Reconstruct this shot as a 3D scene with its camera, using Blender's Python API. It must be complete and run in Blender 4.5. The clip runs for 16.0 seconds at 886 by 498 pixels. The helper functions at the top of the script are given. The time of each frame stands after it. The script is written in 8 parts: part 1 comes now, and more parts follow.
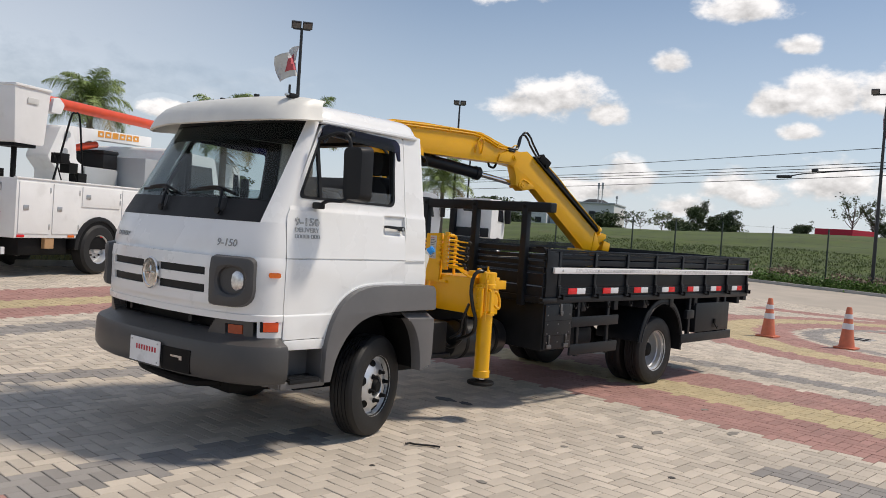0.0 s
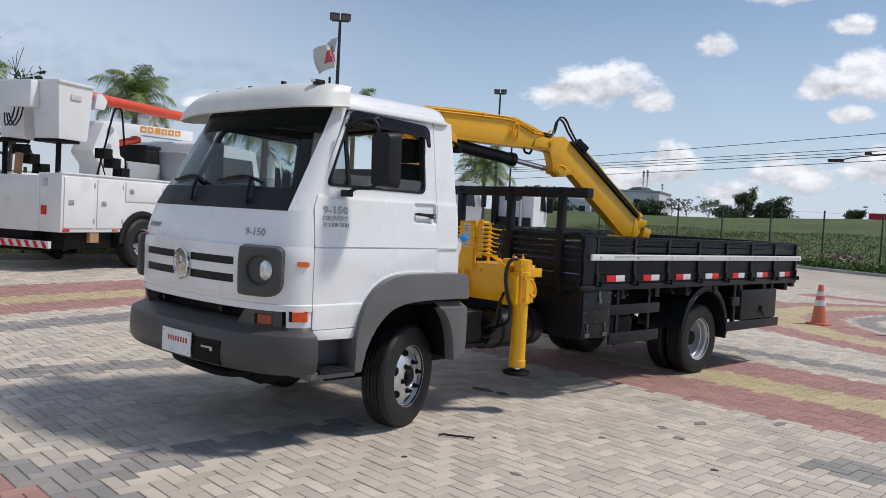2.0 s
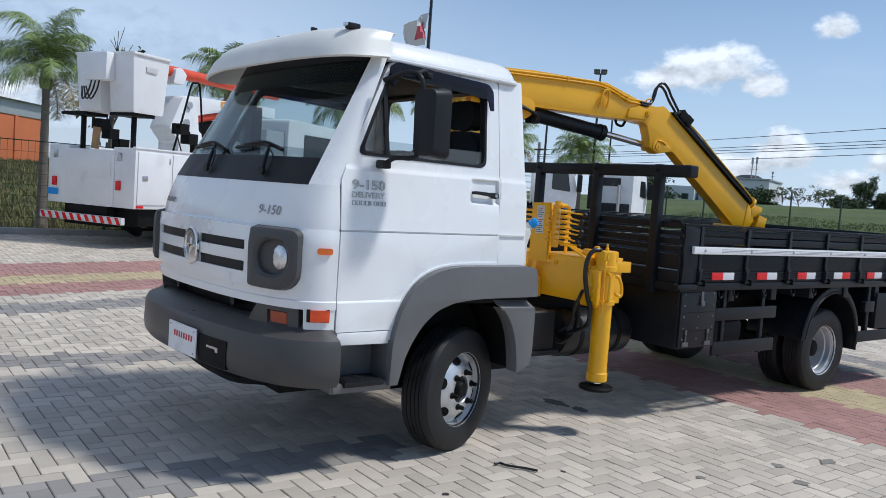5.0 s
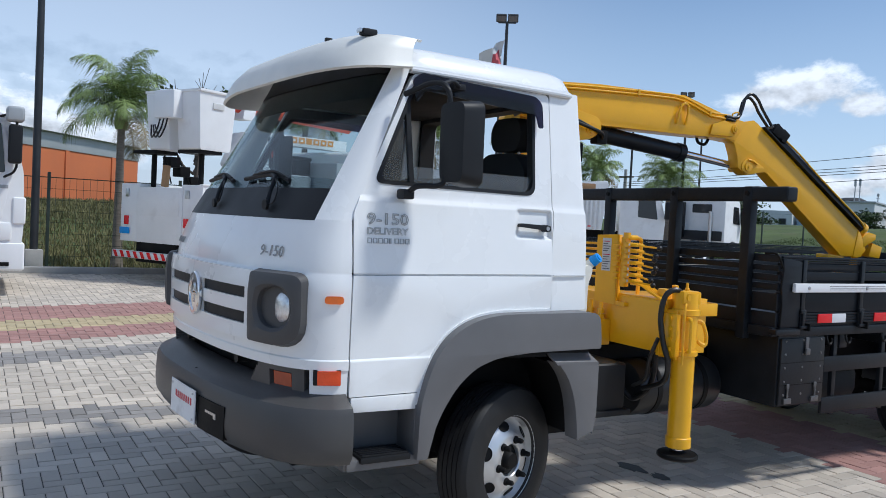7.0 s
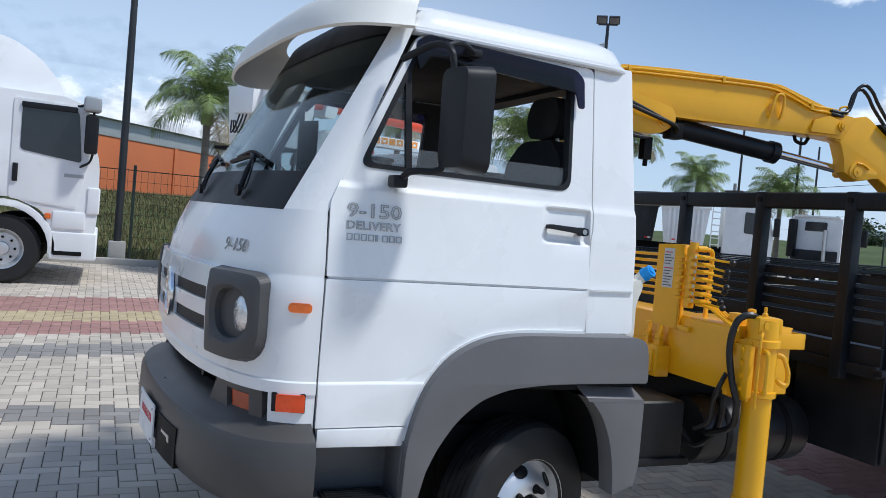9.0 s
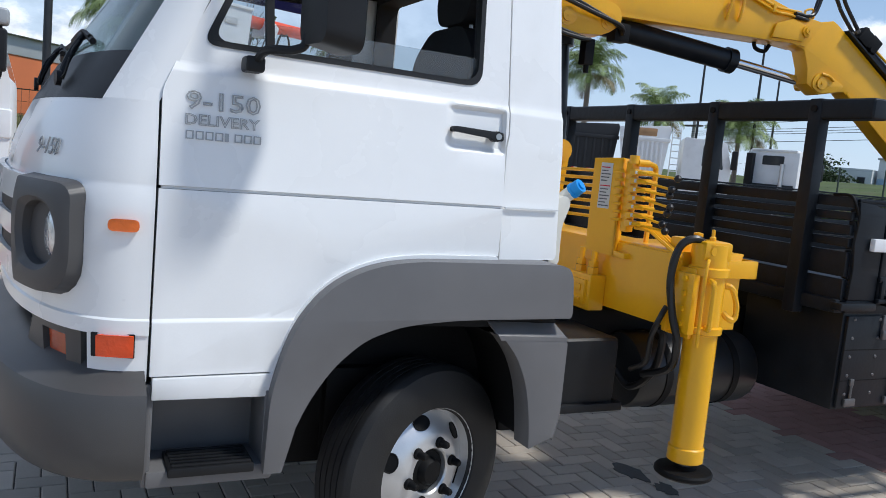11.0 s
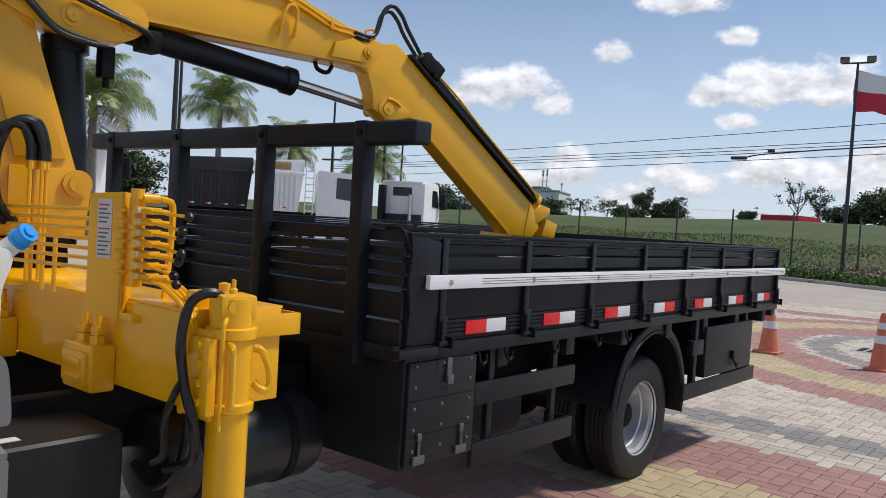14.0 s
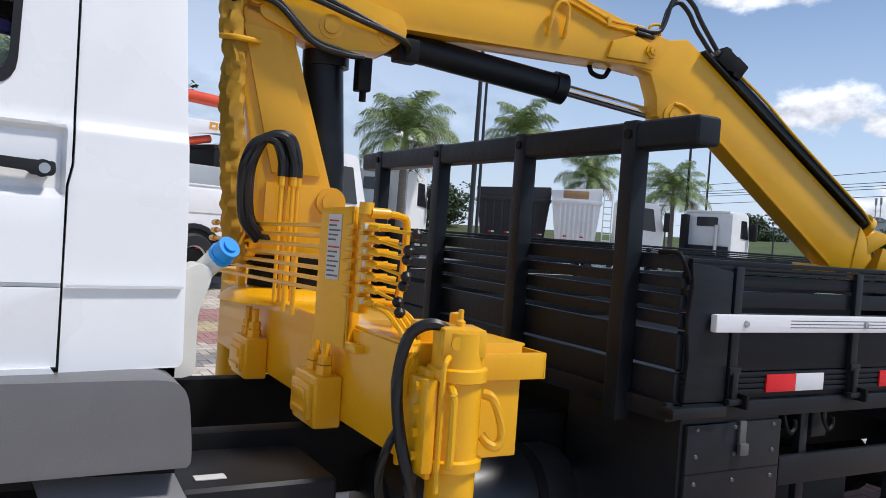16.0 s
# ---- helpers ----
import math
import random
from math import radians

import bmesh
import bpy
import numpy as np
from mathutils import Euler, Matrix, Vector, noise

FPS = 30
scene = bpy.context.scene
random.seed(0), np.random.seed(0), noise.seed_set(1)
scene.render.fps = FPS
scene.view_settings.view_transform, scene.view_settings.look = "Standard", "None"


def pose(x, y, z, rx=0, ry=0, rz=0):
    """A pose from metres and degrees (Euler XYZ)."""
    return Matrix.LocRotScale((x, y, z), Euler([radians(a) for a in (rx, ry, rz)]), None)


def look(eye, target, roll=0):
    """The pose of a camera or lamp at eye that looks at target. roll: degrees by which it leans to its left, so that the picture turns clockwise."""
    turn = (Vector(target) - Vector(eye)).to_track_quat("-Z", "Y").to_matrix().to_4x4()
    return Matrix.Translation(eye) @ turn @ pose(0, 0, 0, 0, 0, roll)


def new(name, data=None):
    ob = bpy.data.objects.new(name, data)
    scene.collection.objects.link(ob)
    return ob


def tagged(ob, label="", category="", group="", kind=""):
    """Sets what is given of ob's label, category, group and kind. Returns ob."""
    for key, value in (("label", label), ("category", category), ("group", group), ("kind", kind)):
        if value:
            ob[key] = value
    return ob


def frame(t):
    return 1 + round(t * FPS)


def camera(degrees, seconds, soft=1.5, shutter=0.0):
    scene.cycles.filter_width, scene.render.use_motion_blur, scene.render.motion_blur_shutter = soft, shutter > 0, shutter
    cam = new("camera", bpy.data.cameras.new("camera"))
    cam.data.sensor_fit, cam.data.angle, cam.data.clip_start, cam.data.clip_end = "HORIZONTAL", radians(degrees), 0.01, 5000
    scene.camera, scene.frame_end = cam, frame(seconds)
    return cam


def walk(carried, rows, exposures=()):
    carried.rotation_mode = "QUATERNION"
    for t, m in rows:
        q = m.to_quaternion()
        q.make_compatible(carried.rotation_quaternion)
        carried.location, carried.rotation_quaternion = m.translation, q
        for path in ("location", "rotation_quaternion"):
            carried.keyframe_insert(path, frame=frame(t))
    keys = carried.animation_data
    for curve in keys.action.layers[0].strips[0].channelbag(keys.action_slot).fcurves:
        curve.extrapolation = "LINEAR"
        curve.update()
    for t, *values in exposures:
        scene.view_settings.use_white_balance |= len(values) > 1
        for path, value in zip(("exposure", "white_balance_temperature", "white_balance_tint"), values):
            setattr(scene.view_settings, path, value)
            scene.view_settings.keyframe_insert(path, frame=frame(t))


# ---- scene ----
cam = camera(57.6, 16.0, soft=0.9)
PATH = [
    (0, (-2.989, -4.395, 1.627), (-1.538, -3.02, 1.572), 3.9),
    (0.5, (-2.997, -4.39, 1.617), (-1.551, -3.01, 1.558), 3.9),
    (1, (-3.004, -4.383, 1.62), (-1.555, -3.005, 1.564), 4.0),
    (1.5, (-2.976, -4.389, 1.612), (-1.536, -3.002, 1.544), 3.5),
    (2, (-2.838, -4.37, 1.602), (-1.463, -2.92, 1.518), 3.1),
    (2.5, (-2.697, -4.344, 1.605), (-1.39, -2.832, 1.521), 3.4),
    (3, (-2.592, -4.21, 1.595), (-1.287, -2.697, 1.493), 3.8),
    (3.2, (-2.549, -4.136, 1.583), (-1.236, -2.631, 1.473), 3.8),
    (5.3, (-1.851, -3.645, 1.579), (-0.672, -2.035, 1.443), 3.9),
    (5.5, (-1.804, -3.598, 1.579), (-0.629, -1.985, 1.448), 3.6),
    (6, (-1.577, -3.486, 1.57), (-0.47, -1.824, 1.459), 3.2),
    (6.5, (-1.402, -3.408, 1.602), (-0.389, -1.687, 1.506), 3.2),
    (7, (-1.284, -3.228, 1.607), (-0.274, -1.504, 1.534), 2.9),
    (7.5, (-1.158, -3.077, 1.608), (-0.165, -1.342, 1.557), 2.9),
    (8, (-0.909, -2.981, 1.592), (-0.026, -1.187, 1.54), 4.0),
    (8.2, (-0.83, -2.956, 1.596), (0.026, -1.149, 1.536), 4.4),
    (10.3, (-0.254, -2.491, 1.546), (0.47, -0.629, 1.459), 4.7),
    (10.5, (-0.194, -2.469, 1.539), (0.527, -0.609, 1.394), 5.0),
    (11, (-0.109, -2.357, 1.496), (0.772, -0.575, 1.274), 5.3),
    (11.5, (0.003, -2.242, 1.509), (1.128, -0.606, 1.269), 5.9),
    (12, (0.151, -2.203, 1.493), (1.428, -0.683, 1.247), 5.6),
    (12.5, (0.358, -2.229, 1.496), (1.718, -0.783, 1.255), 5.1),
    (12.8, (0.452, -2.242, 1.498), (1.895, -0.876, 1.268), 5.0),
    (13, (0.529, -2.259, 1.495), (2.019, -0.944, 1.27), 4.8),
    (13.5, (0.64, -2.195, 1.516), (2.205, -0.963, 1.341), 4.3),
    (14, (0.718, -2.086, 1.543), (2.258, -0.811, 1.471), 3.5),
    (14.5, (0.825, -2.026, 1.548), (2.198, -0.572, 1.566), 2.2),
    (15, (1.012, -1.991, 1.562), (2.138, -0.34, 1.625), 1.9),
    (15.5, (1.111, -1.94, 1.538), (2.13, -0.219, 1.576), 2.5),
    (16, (1.176, -1.778, 1.517), (2.15, -0.032, 1.472), 4.1),
]
EXPOSURES = [(0, 0.1, 7050, 12), (1, 0.02, 6950, 12), (1.5, -0.08, 6500, 11), (2, 0.02, 6450, 11), (2.5, 0.12, 6700, 11), (3, 0.11, 6600, 11), (5.3, 0.09, 5880, 8), (8.2, 0.13, 5830, 8), (10.4, 0.13, 5830, 8), (11.5, 0.27, 6150, 10), (12.5, 0.29, 6200, 12), (13, 0.29, 6330, 12), (13.5, 0.26, 6480, 13), (14, 0.08, 6480, 13), (14.5, -0.09, 6350, 12), (15, 0.1, 6250, 12), (15.5, 0.14, 6200, 12), (16, 0.22, 6200, 13)]
walk(cam, [(t, look(eye, target, roll)) for t, eye, target, roll in PATH], EXPOSURES)

# ---- world and light ----
SUN_ELEV, SUN_AZ = radians(57), radians(-38)      # azimuth from +x towards +y


def build_world():
    w = bpy.data.worlds.new("sky")
    scene.world = w
    w.use_nodes = True
    nt = w.node_tree
    nt.nodes.clear()
    out = nt.nodes.new("ShaderNodeOutputWorld")
    bg = nt.nodes.new("ShaderNodeBackground")
    sky = nt.nodes.new("ShaderNodeTexSky")
    sky.sky_type = 'NISHITA'
    sky.sun_disc = False
    sky.sun_elevation = SUN_ELEV
    sky.sun_rotation = radians(90) - SUN_AZ
    sky.air_density, sky.dust_density, sky.ozone_density = 1.0, 0.35, 2.2
    tc = nt.nodes.new("ShaderNodeTexCoord")

    def math_node(op, a, b=None, clamp=False):
        n = nt.nodes.new("ShaderNodeMath")
        n.operation, n.use_clamp = op, clamp
        for i, v in enumerate((a, b)):
            if v is None:
                continue
            if isinstance(v, (int, float)):
                n.inputs[i].default_value = v
            else:
                nt.links.new(v, n.inputs[i])
        return n.outputs[0]

    sep = nt.nodes.new("ShaderNodeSeparateXYZ")
    nt.links.new(tc.outputs["Generated"], sep.inputs[0])
    z = sep.outputs[2]
    # clouds on a flat layer high over the lot: direction / (height + small)
    zc = math_node('ADD', math_node('MAXIMUM', z, 0.0), 0.13)
    comb = nt.nodes.new("ShaderNodeCombineXYZ")
    nt.links.new(math_node('DIVIDE', sep.outputs[0], zc), comb.inputs[0])
    nt.links.new(math_node('DIVIDE', sep.outputs[1], zc), comb.inputs[1])
    comb.inputs[2].default_value = 3.7
    big = nt.nodes.new("ShaderNodeTexNoise")
    big.inputs["Scale"].default_value = 0.75
    big.inputs["Detail"].default_value = 9
    big.inputs["Roughness"].default_value = 0.56
    nt.links.new(comb.outputs[0], big.inputs["Vector"])
    thin = nt.nodes.new("ShaderNodeTexNoise")
    thin.inputs["Scale"].default_value = 0.28
    thin.inputs["Detail"].default_value = 6
    nt.links.new(comb.outputs[0], thin.inputs["Vector"])
    # single cumulus clouds by direction: azimuth, elevation, half width, half height (degrees)
    def cloud_noise(shift):
        mp = nt.nodes.new("ShaderNodeMapping")
        mp.inputs["Location"].default_value = shift
        mp.inputs["Scale"].default_value = (1.0, 1.0, 1.7)
        nt.links.new(tc.outputs["Generated"], mp.inputs[0])
        n = nt.nodes.new("ShaderNodeTexNoise")
        n.inputs["Scale"].default_value = 19
        n.inputs["Detail"].default_value = 9
        n.inputs["Roughness"].default_value = 0.58
        nt.links.new(mp.outputs[0], n.inputs["Vector"])
        return n.outputs["Fac"]
    lump, lump_up = cloud_noise((0, 0, 0)), cloud_noise((0.006, -0.005, 0.018))
    rough = math_node('MULTIPLY', math_node('SUBTRACT', lump, 0.5), 1.9)
    az = math_node('MULTIPLY', math_node('ARCTAN2', sep.outputs[1], sep.outputs[0]), 57.2958)
    el = math_node('MULTIPLY', math_node('ARCSINE', z), 57.2958)
    cumulus, high, weight = None, None, None
    for a0, e0, ha, he in CUMULUS:
        ha, he = ha * 1.3, he * 1.3
        da = math_node('DIVIDE', math_node('SUBTRACT', az, a0), ha)
        up = math_node('DIVIDE', math_node('SUBTRACT', el, e0), he)
        de = math_node('MAXIMUM', up, math_node('MULTIPLY', up, -1.55))      # flatter below than above
        d = math_node('SQRT', math_node('ADD', math_node('MULTIPLY', da, da), math_node('MULTIPLY', de, de)))
        m = math_node('SUBTRACT', 1.0, d)
        w = math_node('ADD', math_node('MAXIMUM', m, 0.0), 0.001)
        cumulus = m if cumulus is None else math_node('MAXIMUM', cumulus, m)
        high = math_node('MULTIPLY', w, up) if high is None else math_node('ADD', high, math_node('MULTIPLY', w, up))
        weight = w if weight is None else math_node('ADD', weight, w)
    high = math_node('DIVIDE', high, weight)
    puff = nt.nodes.new("ShaderNodeMapRange")
    puff.interpolation_type = 'SMOOTHSTEP'
    puff.inputs["From Min"].default_value, puff.inputs["From Max"].default_value = 0.08, 0.56
    nt.links.new(math_node('ADD', cumulus, rough), puff.inputs["Value"])
    layer = nt.nodes.new("ShaderNodeMapRange")
    layer.interpolation_type = 'SMOOTHSTEP'
    layer.inputs["From Min"].default_value, layer.inputs["From Max"].default_value = 0.52, 0.92
    nt.links.new(math_node('ADD', big.outputs["Fac"], math_node('MULTIPLY', math_node('SUBTRACT', thin.outputs["Fac"], 0.5), 0.5)), layer.inputs["Value"])
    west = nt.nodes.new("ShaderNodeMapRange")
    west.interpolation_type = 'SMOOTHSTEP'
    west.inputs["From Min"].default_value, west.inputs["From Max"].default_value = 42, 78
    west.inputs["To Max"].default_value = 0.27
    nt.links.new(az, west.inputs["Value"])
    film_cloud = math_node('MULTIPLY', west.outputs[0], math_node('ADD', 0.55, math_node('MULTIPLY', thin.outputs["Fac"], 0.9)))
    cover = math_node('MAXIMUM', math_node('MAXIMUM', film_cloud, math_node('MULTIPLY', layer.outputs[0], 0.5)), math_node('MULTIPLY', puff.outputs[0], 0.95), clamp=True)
    # a thin veil that thickens towards the horizon
    haze = nt.nodes.new("ShaderNodeMapRange")
    haze.inputs["From Min"].default_value, haze.inputs["From Max"].default_value = 0.0, 0.30
    haze.inputs["To Min"].default_value, haze.inputs["To Max"].default_value = 0.74, 0.05
    nt.links.new(z, haze.inputs["Value"])
    mix1 = nt.nodes.new("ShaderNodeMix")
    mix1.data_type = 'RGBA'
    nt.links.new(haze.outputs[0], mix1.inputs["Factor"])
    nt.links.new(sky.outputs[0], mix1.inputs["A"])
    mix1.inputs["B"].default_value = (*VEIL, 1)
    # lumps are brighter on the side turned up to the sun
    lit = math_node('ADD', math_node('ADD', 0.62, math_node('MULTIPLY', high, 0.42)), math_node('MULTIPLY', math_node('SUBTRACT', lump, lump_up), 2.6), clamp=True)
    body = nt.nodes.new("ShaderNodeMix")
    body.data_type = 'RGBA'
    nt.links.new(lit, body.inputs["Factor"])
    body.inputs["A"].default_value = (*[c * 0.52 for c in CLOUD], 1)
    body.inputs["B"].default_value = (*[c * 1.12 for c in CLOUD], 1)
    mix2 = nt.nodes.new("ShaderNodeMix")
    mix2.data_type = 'RGBA'
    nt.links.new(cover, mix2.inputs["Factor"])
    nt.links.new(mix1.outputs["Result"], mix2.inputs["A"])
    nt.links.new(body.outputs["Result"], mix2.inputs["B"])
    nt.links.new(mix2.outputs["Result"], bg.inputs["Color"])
    bg.inputs["Strength"].default_value = SKY_STRENGTH
    nt.links.new(bg.outputs[0], out.inputs[0])


CUMULUS = [(36.2, 9.2, 3.3, 1.9), (38.9, 8.8, 2.1, 1.2), (32.6, 8.5, 1.7, 1.0), (28.6, 12.0, 1.2, 0.85), (18.8, 9.7, 2.6, 1.7), (21.8, 9.4, 1.8, 1.1), (15.0, 9.7, 2.8, 1.9), (20.3, 7.6, 1.3, 0.65),
           (40, 16.6, 4.6, 1.3), (34, 16.9, 4.0, 1.1), (24.4, 15.4, 2.6, 1.2), (20.5, 13.0, 1.5, 0.7), (31, 4.1, 2.0, 1.5), (34, 3.1, 2.6, 1.1), (23.6, 3.7, 3.0, 1.4), (18.2, 4.4, 2.8, 1.7),
           (27.2, 2.4, 2.4, 1.0), (12, 4.2, 4, 2.2), (63, 6.6, 1.6, 0.8), (92, 4, 14, 3), (-10, 5, 14, 5)]
SKY_STRENGTH = 0.098
VEIL = (5.8, 6.95, 8.7)
CLOUD = (8.6, 8.8, 9.2)
build_world()
sun = new("sun", bpy.data.lights.new("sun", 'SUN'))
sun.data.energy, sun.data.angle, sun.data.color = 2.8, radians(6.0), (1.0, 0.945, 0.86)
sun.matrix_world = look((math.cos(SUN_ELEV) * math.cos(SUN_AZ) * 40, math.cos(SUN_ELEV) * math.sin(SUN_AZ) * 40, math.sin(SUN_ELEV) * 40), (0, 0, 0))

# ---- materials ----


def material(name, base, rough=0.5, metal=0.0, var=0.12, scale=6.0, grain=60.0, bump=0.1, island=0.0, rand=0.0, coat=0.0,
             stain=0.0, stain_col=(0.05, 0.045, 0.04), stain_scale=2.0, stretch=(1, 1, 1), trans=0.0, ior=1.45, spec=0.5, rough_var=0.1):
    m = bpy.data.materials.new(name)
    m.use_nodes = True
    nt = m.node_tree
    b = nt.nodes["Principled BSDF"]
    b.inputs["Metallic"].default_value = metal
    b.inputs["IOR"].default_value = ior
    b.inputs["Specular IOR Level"].default_value = spec
    b.inputs["Coat Weight"].default_value = coat
    b.inputs["Coat Roughness"].default_value = 0.06
    b.inputs["Transmission Weight"].default_value = trans
    tc = nt.nodes.new("ShaderNodeTexCoord")
    mp = nt.nodes.new("ShaderNodeMapping")
    mp.inputs["Scale"].default_value = stretch
    nt.links.new(tc.outputs["Object"], mp.inputs[0])

    def noise_node(s, detail):
        n = nt.nodes.new("ShaderNodeTexNoise")
        n.inputs["Scale"].default_value, n.inputs["Detail"].default_value = s, detail
        nt.links.new(mp.outputs[0], n.inputs["Vector"])
        return n.outputs["Fac"]

    def mix(fac, a, c):
        n = nt.nodes.new("ShaderNodeMix")
        n.data_type = 'RGBA'
        for key, v in (("Factor", fac), ("A", a), ("B", c)):
            if isinstance(v, tuple):
                n.inputs[key].default_value = (*v, 1)
            elif isinstance(v, (int, float)):
                n.inputs[key].default_value = v
            else:
                nt.links.new(v, n.inputs[key])
        return n.outputs["Result"]

    def ranged(v, lo, hi, a=0.0, c=1.0):
        n = nt.nodes.new("ShaderNodeMapRange")
        nt.links.new(v, n.inputs["Value"])
        n.inputs["From Min"].default_value, n.inputs["From Max"].default_value = lo, hi
        n.inputs["To Min"].default_value, n.inputs["To Max"].default_value = a, c
        return n.outputs[0]

    dark = tuple(c * (1 - var) for c in base)
    light = tuple(min(1, c * (1 + var)) for c in base)
    fine = noise_node(grain, 4)
    coarse = noise_node(scale, 5)
    col = mix(ranged(coarse, 0.3, 0.7), dark, light)
    col = mix(ranged(fine, 0.3, 0.7, 0, 0.35), col, dark)
    if island or rand:
        if island:
            g = nt.nodes.new("ShaderNodeNewGeometry")
            r = g.outputs["Random Per Island"]
        else:
            g = nt.nodes.new("ShaderNodeObjectInfo")
            r = g.outputs["Random"]
        k = island or rand
        hsv = nt.nodes.new("ShaderNodeHueSaturation")
        nt.links.new(col, hsv.inputs["Color"])
        nt.links.new(ranged(r, 0, 1, 1 - k, 1 + k), hsv.inputs["Value"])
        col = hsv.outputs[0]
    if stain:
        s = noise_node(stain_scale, 8)
        col = mix(ranged(s, 0.58, 0.72, 0, stain), col, stain_col)
    nt.links.new(col, b.inputs["Base Color"])
    nt.links.new(ranged(coarse, 0.3, 0.7, max(0.02, rough - rough_var * rough), min(1, rough + rough_var * rough)), b.inputs["Roughness"])
    if bump:
        bn = nt.nodes.new("ShaderNodeBump")
        bn.inputs["Strength"].default_value = bump
        bn.inputs["Distance"].default_value = 0.004
        nt.links.new(fine, bn.inputs["Height"])
        nt.links.new(bn.outputs[0], b.inputs["Normal"])
    return m


def glass(name, tint, dull=0.0):
    """A thin pane: mostly clear, with a mirror's gloss at grazing angles."""
    m = bpy.data.materials.new(name)
    m.use_nodes = True
    nt = m.node_tree
    nt.nodes.clear()
    out = nt.nodes.new("ShaderNodeOutputMaterial")
    tr = nt.nodes.new("ShaderNodeBsdfTransparent")
    tr.inputs[0].default_value = (*tint, 1)
    gl = nt.nodes.new("ShaderNodeBsdfGlossy")
    gl.inputs["Roughness"].default_value = 0.03
    lw = nt.nodes.new("ShaderNodeLayerWeight")
    lw.inputs[0].default_value = 0.5
    pw = nt.nodes.new("ShaderNodeMath")
    pw.operation = 'POWER'
    pw.inputs[1].default_value = 4.5
    nt.links.new(lw.outputs["Facing"], pw.inputs[0])
    fr = nt.nodes.new("ShaderNodeMath")
    fr.operation = 'MULTIPLY_ADD'
    fr.inputs[1].default_value, fr.inputs[2].default_value = 0.6, 0.025
    nt.links.new(pw.outputs[0], fr.inputs[0])
    mx = nt.nodes.new("ShaderNodeMixShader")
    nt.links.new(fr.outputs[0], mx.inputs[0])
    nt.links.new(tr.outputs[0], mx.inputs[1])
    nt.links.new(gl.outputs[0], mx.inputs[2])
    last = mx.outputs[0]
    if dull:
        df = nt.nodes.new("ShaderNodeBsdfDiffuse")
        df.inputs[0].default_value = (0.5, 0.5, 0.48, 1)
        m2 = nt.nodes.new("ShaderNodeMixShader")
        m2.inputs[0].default_value = dull
        nt.links.new(last, m2.inputs[1])
        nt.links.new(df.outputs[0], m2.inputs[2])
        last = m2.outputs[0]
    nt.links.new(last, out.inputs[0])
    return m


WHITE = material("white_paint", (0.855, 0.86, 0.85), 0.28, var=0.03, scale=2.5, grain=180, bump=0.02, coat=0.5, stain=0.12, stain_col=(0.5, 0.47, 0.42), stain_scale=3)
VISOR = material("aged_fibreglass", (0.76, 0.75, 0.70), 0.4, var=0.06, scale=5, grain=150, bump=0.04, stain=0.3, stain_col=(0.62, 0.58, 0.46), stain_scale=5)
GREYPL = material("grey_plastic", (0.148, 0.145, 0.146), 0.40, var=0.1, scale=4, grain=400, bump=0.12, stain=0.2, stain_col=(0.15, 0.142, 0.135), stain_scale=5)
DARKPL = material("dark_plastic", (0.011, 0.0115, 0.013), 0.5, var=0.15, grain=300, bump=0.1, spec=0.35)
BLACKPT = material("black_paint", (0.0100, 0.0125, 0.0165), 0.40, var=0.25, scale=9, grain=60, bump=0.14, stain=0.3, stain_col=(0.017, 0.0195, 0.023), stain_scale=4, spec=0.36)
BLACKWD = material("black_painted_wood", (0.0095, 0.0122, 0.0165), 0.46, var=0.3, scale=8, grain=30, bump=0.45, stretch=(0.12, 1, 1), stain=0.3, stain_col=(0.016, 0.0185, 0.0225), stain_scale=9, spec=0.30)
WHITEWD = material("white_painted_wood", (0.85, 0.85, 0.85), 0.45, var=0.05, scale=8, grain=30, bump=0.4, stretch=(0.12, 1, 1), stain=0.35, stain_col=(0.4, 0.39, 0.37), stain_scale=7)
TANKBLACK = material("tank_black", (0.014, 0.0150, 0.017), 0.36, var=0.2, scale=5, grain=150, bump=0.08, stain=0.3, stain_col=(0.032, 0.031, 0.030), stain_scale=5)
CHASSIS = material("chassis_black", (0.005, 0.005, 0.0055), 0.6, var=0.3, grain=120, bump=0.2, stain=0.3, stain_col=(0.014, 0.0135, 0.013), stain_scale=6, spec=0.22)
YELLOW = material("crane_yellow", (0.86, 0.435, 0.004), 0.33, var=0.06, scale=3, grain=90, bump=0.07, coat=0.3, stain=0.15, stain_col=(0.55, 0.27, 0.02), stain_scale=5)
SLEEVE = material("yellow_cloth", (0.50, 0.27, 0.018), 0.75, var=0.2, scale=14, grain=300, bump=0.3)
RUBBER = material("tyre_rubber", (0.014, 0.014, 0.0145), 0.62, var=0.3, scale=8, grain=200, bump=0.25, stain=0.35, stain_col=(0.032, 0.030, 0.028), stain_scale=5)
HOSE = material("hose_rubber", (0.012, 0.012, 0.013), 0.38, var=0.2, grain=200, bump=0.05)
RIM = material("silver_rim", (0.62, 0.63, 0.64), 0.33, metal=0.65, var=0.08, grain=200, bump=0.04, stain=0.3, stain_col=(0.35, 0.33, 0.3), stain_scale=8)
CHROME = material("chrome", (0.78, 0.78, 0.79), 0.12, metal=1.0, var=0.03, bump=0)
WORNSTEEL = material("worn_steel", (0.16, 0.16, 0.165), 0.4, metal=0.7, var=0.2, scale=20, grain=120, bump=0.15)
